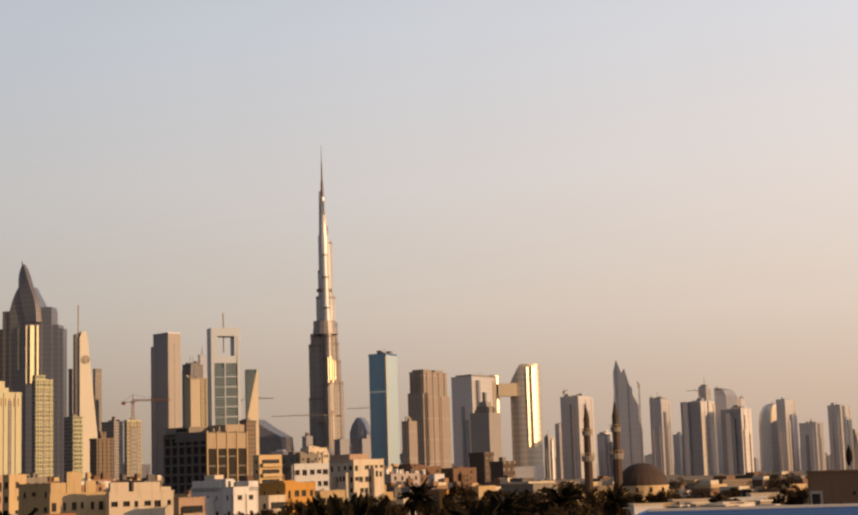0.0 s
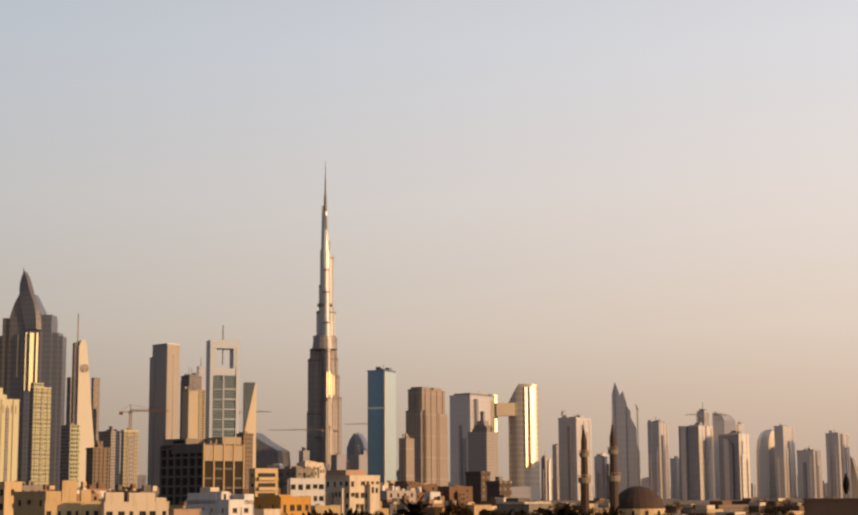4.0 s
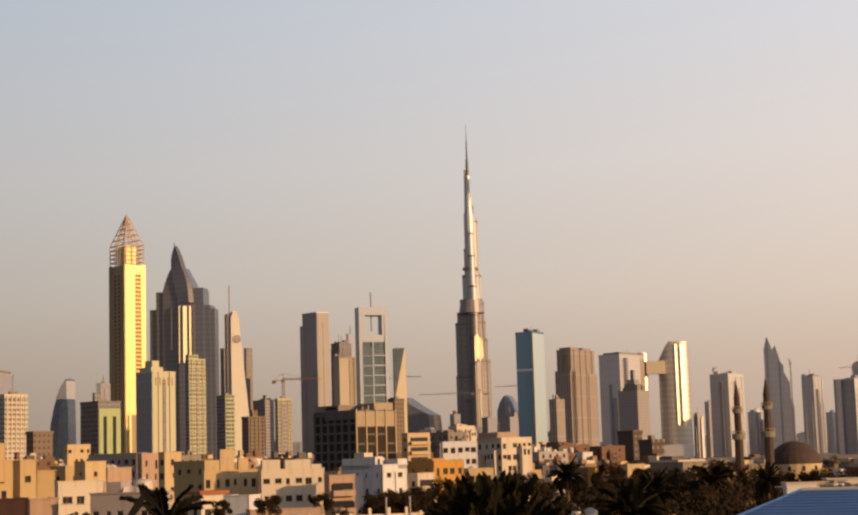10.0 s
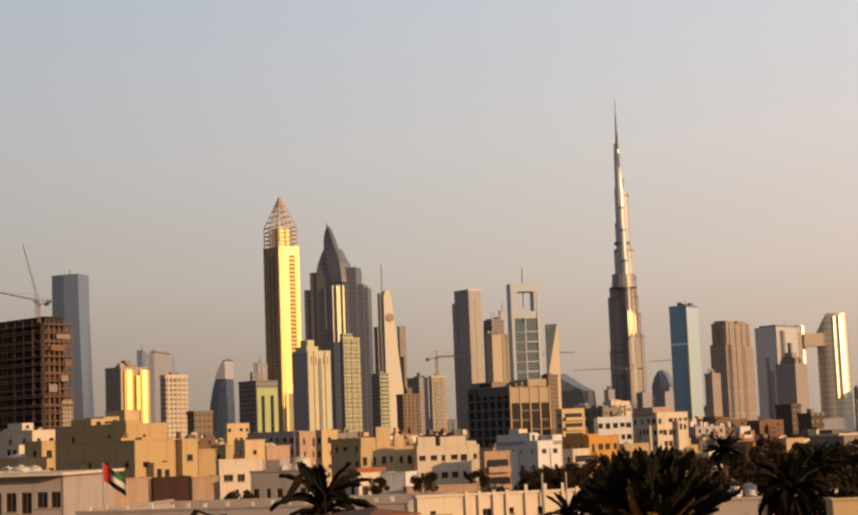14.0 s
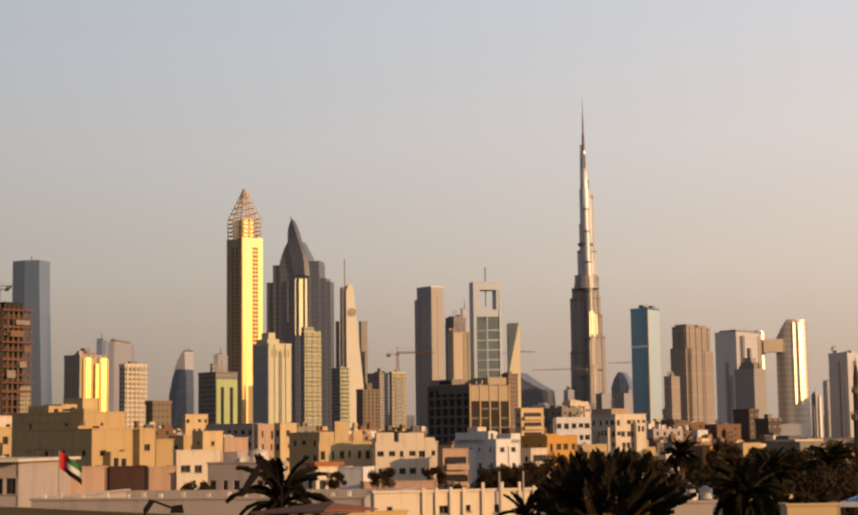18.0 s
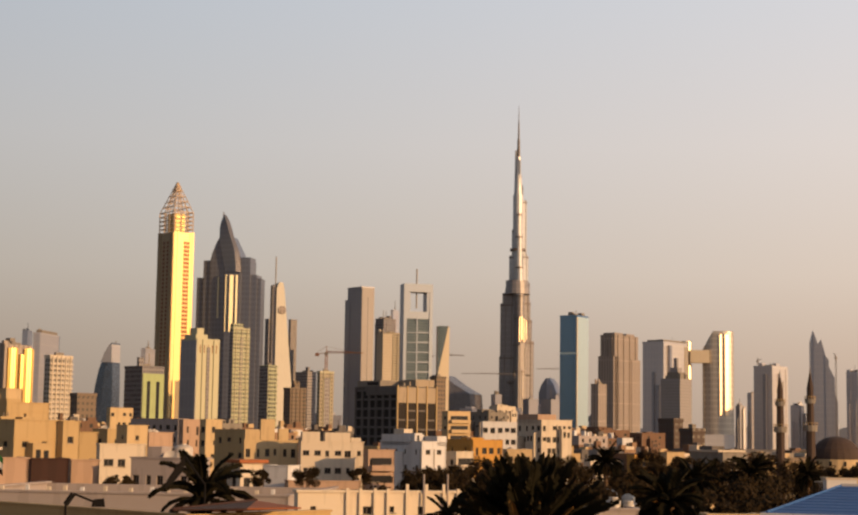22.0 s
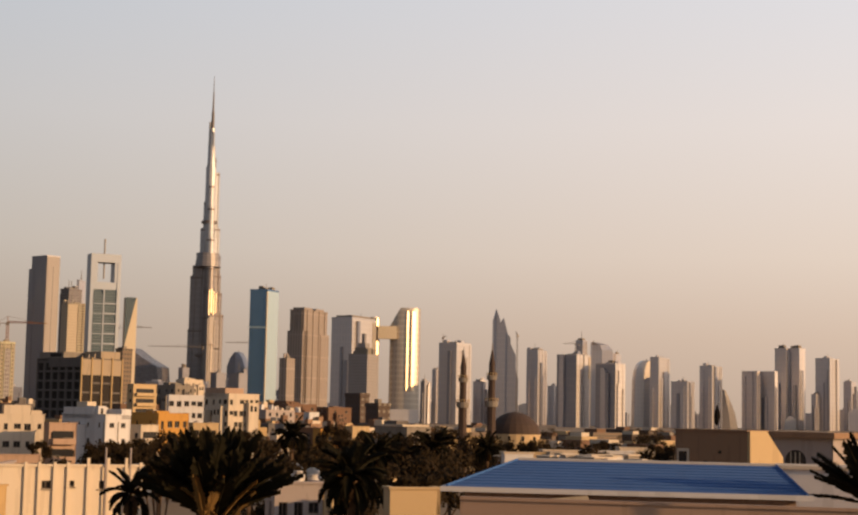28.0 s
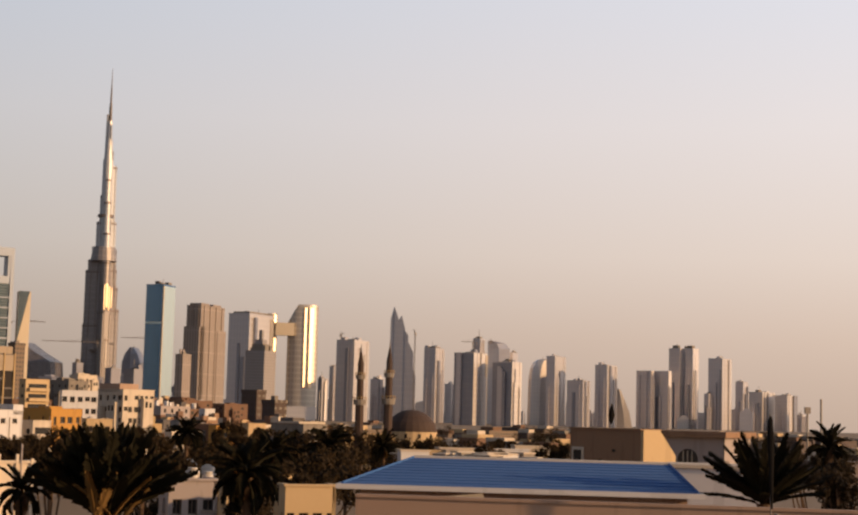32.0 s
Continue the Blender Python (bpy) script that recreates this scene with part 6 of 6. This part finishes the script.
m.prism([tuple(E0.to_2d() + along * 0.9 + back * 0.6), tuple(E1.to_2d() - along * 0.5 + back * 0.6), tuple(B1 - along * 0.5), tuple(B0 + along * 0.9)], 0, ez - 0.27)
part("wall", m, PINK, br)
fw = thing("roof_terrace", "pink-washed flat terrace wall in front of the blue roof", "terrace", 0, 0, 0, 0)
W0, W1 = Vector((15.72, 75.70, 13.96)), Vector((40.61, 65.80, 14.70))
m = M()
al = (W1 - W0).to_2d().normalized()
bk = Vector((-al.y, al.x))
m.prism([tuple(W0.to_2d()), tuple(W1.to_2d()), tuple(W1.to_2d() + bk * 2.6), tuple(W0.to_2d() + bk * 2.6)], 0, W0.z + 0.05)
part("wall", m, PINK, fw)
m = M()
m.prism([tuple(W0.to_2d() - bk * 0.1), tuple(W1.to_2d() - bk * 0.1), tuple(W1.to_2d() + bk * 0.4), tuple(W0.to_2d() + bk * 0.4)], W0.z + 0.054, W0.z + 0.2)
part("coping", m, PINK, fw)

aw = thing("awning", "pale sunlit canvas awning at the terrace wall", "awning", 0, 0, 0, 0)
m = M()
A0, A1, A2 = Vector((17.06, 76.84, 13.69)), Vector((22.37, 76.61, 14.18)), Vector((22.06, 74.97, 13.74))
m.loft([[A0, A2, A1], [A0 + Vector((0, 0.05, 0.04)), A2 + Vector((0, 0.05, 0.04)), A1 + Vector((0, 0.05, 0.04))]])
part("canvas", m, CREAM, aw)

wr = thing("white_roof_house", "low white flat-roofed house beside the blue roof", "house", 43.0, 94.7, 0, -24.4)
block(wr, COOL, -2.8, 2.8, -2.5, 2.5, 0, 15.17, "wall")
block(wr, WHITE, -3.0, 3.0, -2.7, 2.7, 15.17, 15.39, "roof_edge")

# ---- beige house behind the blue roof ----
hv = [48.6, 127.1, 7.9, 2.3, 17.2, 25.8]
v = villa("beige plain house with a lit sloping gable and a framed door", *hv, BEIGE, 1, 0, 0)
# the gable's paler colour adds the sunlight that falls on this side
m = M()
m.loft([[(-hv[3] / 2 + 0.02, -hv[2] / 2 - 0.3, z) for z in (0,)] * 1 + [(hv[3] / 2 + 1.7, -hv[2] / 2 - 0.3, 0), (hv[3] / 2 + 1.7, -hv[2] / 2 - 0.01, 0), (-hv[3] / 2 + 0.02, -hv[2] / 2 - 0.01, 0)],
        [(-hv[3] / 2 + 0.02, -hv[2] / 2 - 0.3, hv[4] - 2.0), (hv[3] / 2 + 1.7, -hv[2] / 2 - 0.3, hv[4] - 2.0), (hv[3] / 2 + 1.7, -hv[2] / 2 - 0.01, hv[4] - 2.0), (-hv[3] / 2 + 0.02, -hv[2] / 2 - 0.01, hv[4] - 2.0)],
        [(-hv[3] / 2 + 0.02, -hv[2] / 2 - 0.3, hv[4] + 0.1), (hv[3] / 2 - 0.3, -hv[2] / 2 - 0.3, hv[4] + 0.1), (hv[3] / 2 - 0.3, -hv[2] / 2 - 0.01, hv[4] + 0.1), (-hv[3] / 2 + 0.02, -hv[2] / 2 - 0.01, hv[4] + 0.1)]])
part("gable", m, CREAM, v, "sloping gable wall painted cream for its sunlit side")
dh = hv[4] - 1.5
m = M()
m.box(-hv[3] / 2 - 0.08, -hv[3] / 2 - 0.004, hv[2] * 0.32, hv[2] * 0.32 + 1.4, dh - 2.2, dh)
dr1 = part("door_frame", m, WHITE, v, "white door frame")
m = M()
m.box(-hv[3] / 2 - 0.12, -hv[3] / 2 - 0.084, hv[2] * 0.32 + 0.25, hv[2] * 0.32 + 1.15, dh - 2.2, dh - 0.25)
part("door", m, GLASS, v, "dark door")
for u, z in ((-0.12, 1.7), (0.08, 2.6)):
    block(v, GLASS, -hv[3] / 2 - 0.03, -hv[3] / 2 - 0.004, hv[2] * u - 0.18, hv[2] * u + 0.18, hv[4] - z - 0.12, hv[4] - z + 0.12, "vent")
ph = [68.1, 152.2, 5.7, 7.2, 16.4, -52.0]
v = villa("pink-grey house with an arched window under a brown eave", *ph, LILAC, 1, 0, 0, par=0.3, rooms=False)
block(v, BEIGE, -ph[3] / 2 - 0.5, ph[3] / 2 + 0.5, -ph[2] / 2 - 0.7, ph[2] / 2 + 0.4, ph[4] + 0.16, ph[4] + 0.75, "eave")
m = M()
arch = [(1.15 * math.cos(q), 1.05 * math.sin(q)) for q in [math.pi * s / 12 for s in range(13)]]
m.loft([[(u - 0.5, -ph[2] / 2 - yy, z + ph[4] - 2.1) for u, z in [(1.15, -0.9)] + arch + [(-1.15, -0.9)]] for yy in (0.006, 0.05)])
part("arched_window", m, GLASS, v, "dark arched window")
m = M()
for u in (-1.0, -0.5, 0.0):
    m.box(u - 0.04, u + 0.04, -ph[2] / 2 - 0.09, -ph[2] / 2 - 0.052, ph[4] - 2.9, ph[4] - 1.25)
part("glazing_bar", m, WHITE, v)
villa("cream low-roofed house with a flat roof", 43.9, 176.9, 3.0, 4.7, 14.0, -1.1, CREAM, 1, 0, 0)
villa("white flat-roofed low house", 55.6, 202.1, 2.4, 5.9, 13.8, -2.4, WHITE, 1, 4, 0, 1.2, 0.9)
villa("grey-white roof house with rooftop units", 56.9, 187.0, 1.9, 6.2, 14.1, -3.8, COOL, 1, 0, 0)
villa("white low house with a flat roof", 69.0, 212.5, 2.5, 5.5, 14.1, -5.1, WHITE, 1, 3, 0, 1.2, 0.9)
villa("cream low house with a flat roof", 68.5, 197.4, 2.0, 3.1, 14.0, -6.6, CREAM, 1, 0, 0)
for k, (px, py, pz, w, hh) in enumerate(((47.05, 176.08, 13.11, 1.6, 1.3), (56.15, 187.86, 12.78, 1.8, 1.2), (67.74, 195.73, 13.05, 1.4, 1.3))):
    t = thing("roof_hatch", "dark sloping rooftop hatch on a flat roof", "roof hatch", px, py, pz - 0.6, 20, "roof hatches")
    m = M()
    m.prism([(-w, -w), (w, -w), (w, w), (-w, w)], 0, hh + 0.4, 0.55)
    part("casing", m, GREY, t)

RD = random.Random(21)
for k in range(26):
    az = radians(-13.41 - 5.57 * (k + RD.random()) / 26)
    d = RD.uniform(135, 186)
    t = thing("roof_box", RD.choice(("white rooftop plant box on a low roof", "grey sloping rooftop skylight on a low roof", "pale square rooftop tank on a low roof")), "rooftop box", -math.sin(az) * d, math.cos(az) * d, 0, RD.uniform(0, 60), "rooftop boxes")
    w, q, z = RD.uniform(0.5, 1.4), RD.uniform(0.4, 1.0), 18 - d * RD.uniform(0.0217, 0.0275)
    m = M()
    m.prism([(-w, -q), (w, -q), (w, q), (-w, q)], 0, z, RD.choice((1.0, 1.0, 0.8)))
    part("casing", m, RD.choice((WHITE, COOL, TANK, GREY)), t)
    m = M()
    m.prism([(-w - 0.1, -q - 0.1), (w + 0.1, -q - 0.1), (w + 0.1, q + 0.1), (-w - 0.1, q + 0.1)], z + 0.004, z + 0.12)
    part("lid", m, WHITE, t)

# ---- palms and trees ----
palm("tall date palm with a dense dark crown", 4.1, 78.6, 12.61, 4.5, 80, 2, top=89, low=50, stiff=1.8, dead=26, gold=7)
palm("date palm with a broken drooping frond", -10.8, 71.0, 14.85, 2.7, 24, 3, top=89, low=68, thin=True)
palm("dark date palm beside the blue-roofed house", 11.7, 84.8, 14.49, 2.3, 46, 4)
palm("date palm with stiff fronds behind the terrace", 37.1, 75.6, 13.94, 3.5, 32, 5, top=84, low=66, stiff=2.6)
palm("distant date palm with a small crown", 55.7, 103.3, 16.33, 2.0, 34, 6)
palm("tall thin date palm in the gardens", 23.0, 150.1, 13.95, 2.6, 34, 7)
palm("tall thin date palm in the gardens", 29.4, 156.0, 14.54, 2.8, 36, 8)
palm("garden date palm with a bushy crown", 29.6, 177.0, 13.83, 2.6, 34, 9)
palm("garden date palm with a bushy crown", 42.3, 188.6, 14.05, 2.4, 34, 10)
palm("date palm behind the houses", 20.4, 206.1, 14.87, 2.8, 36, 11)
palm("low palm in front of the ribbed wall", 0.1, 82.8, 13.62, 1.6, 24, 12)
for k, (px, py, pz, q, s) in enumerate(((0.04, 248.54, 13.21, 3.6, 1.0), (-3.35, 234.71, 13.02, 3.0, 1.0), (4.01, 220.90, 13.49, 3.4, 1.0), (14.43, 192.78, 14.68, 3.4, 1.0), (35.32, 175.99, 16.13, 3.6, 1.0), (29.26, 163.09, 15.36, 3.4, 1.0), (26.07, 135.60, 14.42, 3.2, 1.0),
                                        (21.17, 122.46, 13.88, 2.4, 1.0), (22.64, 205.88, 13.70, 3.6, 1.0), (12.15, 165.24, 13.55, 3.4, 1.0), (72.74, 237.66, 14.32, 2.6, 1.0), (-19.51, 220.06, 13.33, 2.0, 1.0), (-22.23, 192.03, 13.62, 1.4, 1.0), (-30.50, 148.79, 13.89, 1.4, 1.0),
                                        (-0.61, 207.12, 13.53, 3.2, 1.0), (11.43, 123.75, 13.97, 2.2, 1.0), (48.12, 91.70, 16.22, 1.7, 1.0), (53.83, 96.47, 15.48, 2.2, 1.0), (15.50, 109.37, 13.19, 2.0, 1.0), (183.61, 550.09, 11.67, 6.0, 1.0), (69.83, 309.81, 12.98, 3.6, 1.0), (73.54, 301.84, 13.02, 3.4, 1.0), (74.73, 287.31, 13.56, 3.2, 1.0), (50.30, 169.43, 15.17, 1.7, 1.0), (55.09, 165.02, 15.28, 1.6, 1.0), (56.26, 161.71, 15.33, 1.4, 1.0), (43.82, 202.43, 12.99, 2.6, 1.0), (37.85, 161.31, 13.61, 2.0, 1.0), (27.99, 149.29, 14.24, 3.2, 1.0), (1.92, 103.54, 14.67, 2.0, 1.0), (42.57, 77.45, 15.32, 1.5, 1.0), (218.91, 654.76, 12.09, 8.0, 1.0), (65.00, 296.74, 13.41, 4.0, 1.0))):
    tree("dark broad-leaved garden tree with an uneven crown", px, py, pz, q, 30 + k, 2600)

# ---- flags, lamp arm, poles ----
fp = thing("flagpole", "white flagpole with a drooping striped red, green, white and black flag", "flag", -35.79, 121.89, 0, -0.7)
fz = 17.10
m = M()
m.bar((0, 0, 0), (0, 0, fz + 0.1), 0.04, 8)
part("pole", m, STEEL, fp)


def cloth(u0, u1, v0, v1, n=8):
    """A strip of a hanging flag: u along the fly, v down the hoist, folded and sagging."""
    mm = M()
    pt = lambda a, b, e: (0.05 + a * 1.75, e + 0.16 * math.sin(a * 9) + 0.05 * math.sin(b * 7), fz - b * 1.35 - a * 1.15 - 0.15 * a * a)
    mm.loft([[pt(a, v0, 0), pt(a, v1, 0), pt(a, v1, 0.012), pt(a, v0, 0.012)] for a in [u0 + (u1 - u0) * i / n for i in range(n + 1)]])
    return mm


part("red_band", cloth(0, 0.32, 0, 1), RED, fp, "red band at the hoist")
part("green_band", cloth(0.32, 1, 0, 0.33), GREEN, fp, "green stripe")
part("white_band", cloth(0.32, 1, 0.33, 0.66), CLOTHWHITE, fp, "white stripe")
part("black_band", cloth(0.32, 1, 0.66, 1), BLACK, fp, "black stripe")
ff = thing("furled_flag", "dark furled flag on a slim pole", "flag", 33.37, 66.68, 0, -8.5)
z0, z1 = 13.88, 18.49
m = M()
m.bar((0, 0, 0), (-0.36, 0, z1), 0.035, 8)
part("pole", m, STEEL, ff)
m = M()
m.loft([[(-0.36 * z / z1 + u * q + 0.04, v2 * q, z) for u, v2 in circle(0, 0, 1, 9)] for q, z in ((0.05, z1 - 0.1), (0.12, z1 - 0.3), (0.16, z1 - 0.9), (0.15, z1 - 1.7), (0.11, z1 - 2.6), (0.09, z1 - 3.4), (0.05, z1 - 4.3))])
part("cloth", m, BLACK, ff, "dark furled cloth")
m = M()
m.prism(circle(0, 0, 0.16, 10), z0 - 0.2, z0 + 0.1, 0.7)
part("base", m, STEEL, ff)
la = thing("flood_lamp", "black flood lamp on a bent arm at the parapet", "lamp", -14.06, 61.94, 0, 7.4)
z0 = 15.06
m = M()
m.bar((-0.7, 0, 0), (-0.7, 0, z0 + 0.1), 0.05, 6)
m.bar((-0.7, 0, z0 + 0.1), (-0.42, 0, z0 + 0.52), 0.11, 6)
m.bar((-0.42, 0, z0 + 0.52), (0.35, 0, z0 + 0.22), 0.045, 6)
part("arm", m, BLACK, la)
m = M()
m.loft([[(0.28, -0.15, z0 + 0.02), (0.8, -0.15, z0 + 0.02), (0.8, 0.15, z0 + 0.02), (0.28, 0.15, z0 + 0.02)], [(0.36, -0.15, z0 + 0.3), (0.74, -0.15, z0 + 0.34), (0.74, 0.15, z0 + 0.34), (0.36, 0.15, z0 + 0.3)]])
part("lamp_head", m, BLACK, la)
bf = thing("broken_frond", "black withered palm frond bent over in a hook", "palm frond", -11.24, 68.11, 0, 8.6)
z0 = 16.99
m = M()
m.bar((0.9, 0, 0), (0.9, 0, z0 - 1.2), 0.05, 6)
m.bar((0.9, 0, z0 - 1.2), (0.0, 0, z0), 0.05, 6)
part("stem", m, BLACK, bf)
m = M()
m.loft([[(0.05, -0.05, z0 + 0.05), (0.12, 0.05, z0 - 0.08), (0.0, 0.05, z0 - 0.1)], [(-0.35, -0.1, z0 - 0.45), (-0.1, 0.1, z0 - 0.7), (-0.3, 0.1, z0 - 0.75)], [(-0.7, -0.08, z0 - 1.0), (-0.45, 0.08, z0 - 1.15), (-0.62, 0.08, z0 - 1.25)], [(-0.82, -0.02, z0 - 1.35), (-0.74, 0.02, z0 - 1.35), (-0.78, 0.02, z0 - 1.4)]])
part("blade", m, BLACK, bf)
uf = thing("furled_parasol", "dark furled parasol standing on the beige house roof", "parasol", 48.54, 128.19, 16.20, 10)
m = M()
m.bar((0, 0, 0), (0.08, 0, 3.22), 0.035, 8)
part("pole", m, STEEL, uf)
m = M()
m.loft([[(0.05 + 0.03 * z + u * q, v2 * q, z) for u, v2 in circle(0, 0, 1, 9)] for q, z in ((0.07, 1.49), (0.2, 1.78), (0.27, 2.22), (0.22, 2.66), (0.1, 3.00), (0.04, 3.22))])
part("canopy", m, BLACK, uf, "dark folded canopy")
for k, (px, py, pz, box) in enumerate(((255.78, 489.51, 22.83, True), (246.75, 463.05, 26.55, False))):
    t = thing("light_mast", "slim street light mast" + (" with a square head" if box else " with a bare top"), "mast", px, py, 0, 0, "masts")
    m = M()
    m.bar((0, 0, 0), (0, 0, pz), 0.35, 6)
    part("pole", m, STEEL, t)
    if box:
        m = M()
        m.box(-1.0, 1.0, -0.4, 0.4, pz - 0.8, pz + 1.4)
        part("head", m, STEEL, t)

# ---- garden trees between the villas ----
rnd = random.Random(11)
for k in range(46):
    t, d = radians(-19 + 45 * (k + rnd.random()) / 46), rnd.choice((177, 221, 283, 307, 338, 380, 442))
    tree("dark garden tree between the houses", math.sin(t) * d, math.cos(t) * d, rnd.uniform(8.5, 12.5), rnd.uniform(2.2, 3.8), 400 + k, 1500, name="garden_tree")


for k, (px, py, pz, q) in enumerate(((-6.2, 299.9, 11.67, 3.2), (-0.1, 300.0, 12.04, 3.4), (5.3, 290.0, 11.03, 3.4), (13.4, 329.7, 12.25, 3.2), (-28.8, 288.6, 11.48, 1.8), (-16.5, 299.5, 11.75, 2.2), (36.6, 328.0, 12.34, 4.0), (44.2, 327.0, 11.86, 4.2), (58.8, 355.2, 12.93, 4.0), (60.4, 314.2, 12.61, 4.2), (27.8, 328.8, 12.16, 3.6), (56.1, 375.8, 14.09, 4.0), (76.1, 413.1, 15.47, 4.0), (43.2, 327.2, 12.89, 3.6), (23.2, 329.2, 14.41, 3.2), (7.3, 319.9, 13.52, 3.0), (44.9, 357.2, 15.21, 3.8))):
    tree("dark dense garden tree in front of the villas", px, py, pz, q, 900 + k, 2600, name="garden_tree")

# ---- the low city that fills the middle distance ----
rnd = random.Random(7)
mats = (F_BROWNS, F_BROWN, F_BROWN, F_BROWN, F_BROWN, F_BROWNS)
for k in range(230):
    d = 525 + 1240 * rnd.random() ** 1.4
    t = radians(-20.5 + 50 * (k + rnd.random()) / 230)
    w, dp = rnd.uniform(14, 34), rnd.uniform(12, 26)
    h = rnd.uniform(7, 13.5) + (4 if d > 1100 else 0) if t < radians(6.5) else rnd.uniform(4, 8.5)
    r = thing("low_rise_block", "low flat-roofed city block in dusty render", "building", math.sin(t) * d, math.cos(t) * d, 0, rnd.uniform(25, 50), "low city blocks")
    m = M()
    m.box(-w / 2, w / 2, -dp / 2, dp / 2, 0, h)
    part("body", m, rnd.choice(mats), r)
    m = M()
    m.box(-w * 0.2, w * 0.1, -dp * 0.3, dp * 0.2, h + 0.02, h + 2.6)
    part("stair_house", m, (CREAM, GREY, BROWN, WHITE)[k % 4], r)
for k in range(100):
    d = 414 + 966 * rnd.random()
    t = radians(-20.5 + 50 * rnd.random())
    tree("dusty dark street tree among the blocks", math.sin(t) * d, math.cos(t) * d, rnd.uniform(8, 13), rnd.uniform(3.5, 6), 200 + k, 500, name="street_tree")

# ---- close-packed back rows between the villas and the towers ----
rnd = random.Random(17)
for k in range(80):
    d = rnd.uniform(476, 718)
    t = radians(-20 + 29.5 * (k + rnd.random()) / 80)
    w, dp, h = rnd.uniform(7, 16), rnd.uniform(7, 14), rnd.uniform(10.5, 14.5)
    mat = rnd.choice((BROWN, BROWN, BEIGE, DARKCON, DARKCON, SAND))
    r = thing("back_row_house", "dusty flat-roofed back-row house with roof clutter", "house", math.sin(t) * d, math.cos(t) * d, 0, rnd.uniform(20, 50), "back-row houses")
    block(r, mat, -w / 2, w / 2, -dp / 2, dp / 2, 0, h, "body")
    for j in range(rnd.randint(2, 4)):
        u, v = rnd.uniform(-0.4, 0.3) * w, rnd.uniform(-0.45, 0.2) * dp
        block(r, rnd.choice((mat, WHITE, CREAM, BROWN)), u, u + rnd.uniform(1.2, 4), v, v + rnd.uniform(1.2, 3.5), h + 0.01 * (j + 1), h + rnd.uniform(0.9, 2.8), "roof_room")
    for j in range(3):
        u = w * (-0.3 + 0.3 * j)
        block(r, GLASS, u - 0.6, u + 0.6, -dp / 2 - 0.05, -dp / 2 - 0.006, h - 3.2, h - 1.7, "window")
    if k % 2:
        tree("dusty dark tree beside a back-row house", math.sin(t) * (d - 18), math.cos(t) * (d - 18), rnd.uniform(10, 13.5), rnd.uniform(2.2, 4), 700 + k, 600, name="street_tree")

# ---- dusty dark roofscape at the feet of the towers ----
rnd = random.Random(29)
taken = [(o.location.x, o.location.y) for o in bpy.context.scene.objects if o.parent is None]
count = 0
for k in range(400):
    d, t = rnd.uniform(690, 1040), radians(-17 + 23 * rnd.random())
    x, y = math.sin(t) * d, math.cos(t) * d
    w, dp, h = rnd.uniform(9, 20), rnd.uniform(8, 14), rnd.uniform(17, 22.5)
    mat = rnd.choice((BROWN, BROWN, BEIGE, DARKCON, DARKCON, LILAC))
    if count >= 58 or min((x - p) ** 2 + (y - q) ** 2 for p, q in taken) < 21 ** 2:
        continue
    taken.append((x, y))
    count += 1
    r = thing("city_house", "dusty brown flat-roofed house with cluttered roof", "house", x, y, 0, rnd.uniform(25, 48), "houses below the towers")
    block(r, mat, -w / 2, w / 2, -dp / 2, dp / 2, 0, h, "body")
    for j in range(rnd.randint(3, 6)):
        u, v = rnd.uniform(-0.45, 0.35) * w, rnd.uniform(-0.45, 0.2) * dp
        block(r, rnd.choice((mat, WHITE, CREAM, BROWN, DARKCON, COOL)), u, u + rnd.uniform(1.0, 4), v, v + rnd.uniform(1.2, 3.5), h + 0.01 * (j + 1), h + rnd.uniform(0.8, 3.4), "roof_room")
    for f in range(3):
        for j in range(4):
            u = w * (-0.36 + 0.24 * j)
            block(r, GLASS, u - 0.7, u + 0.7, -dp / 2 - 0.05, -dp / 2 - 0.006, h - 2.9 - 3.3 * f, h - 1.2 - 3.3 * f, "window")
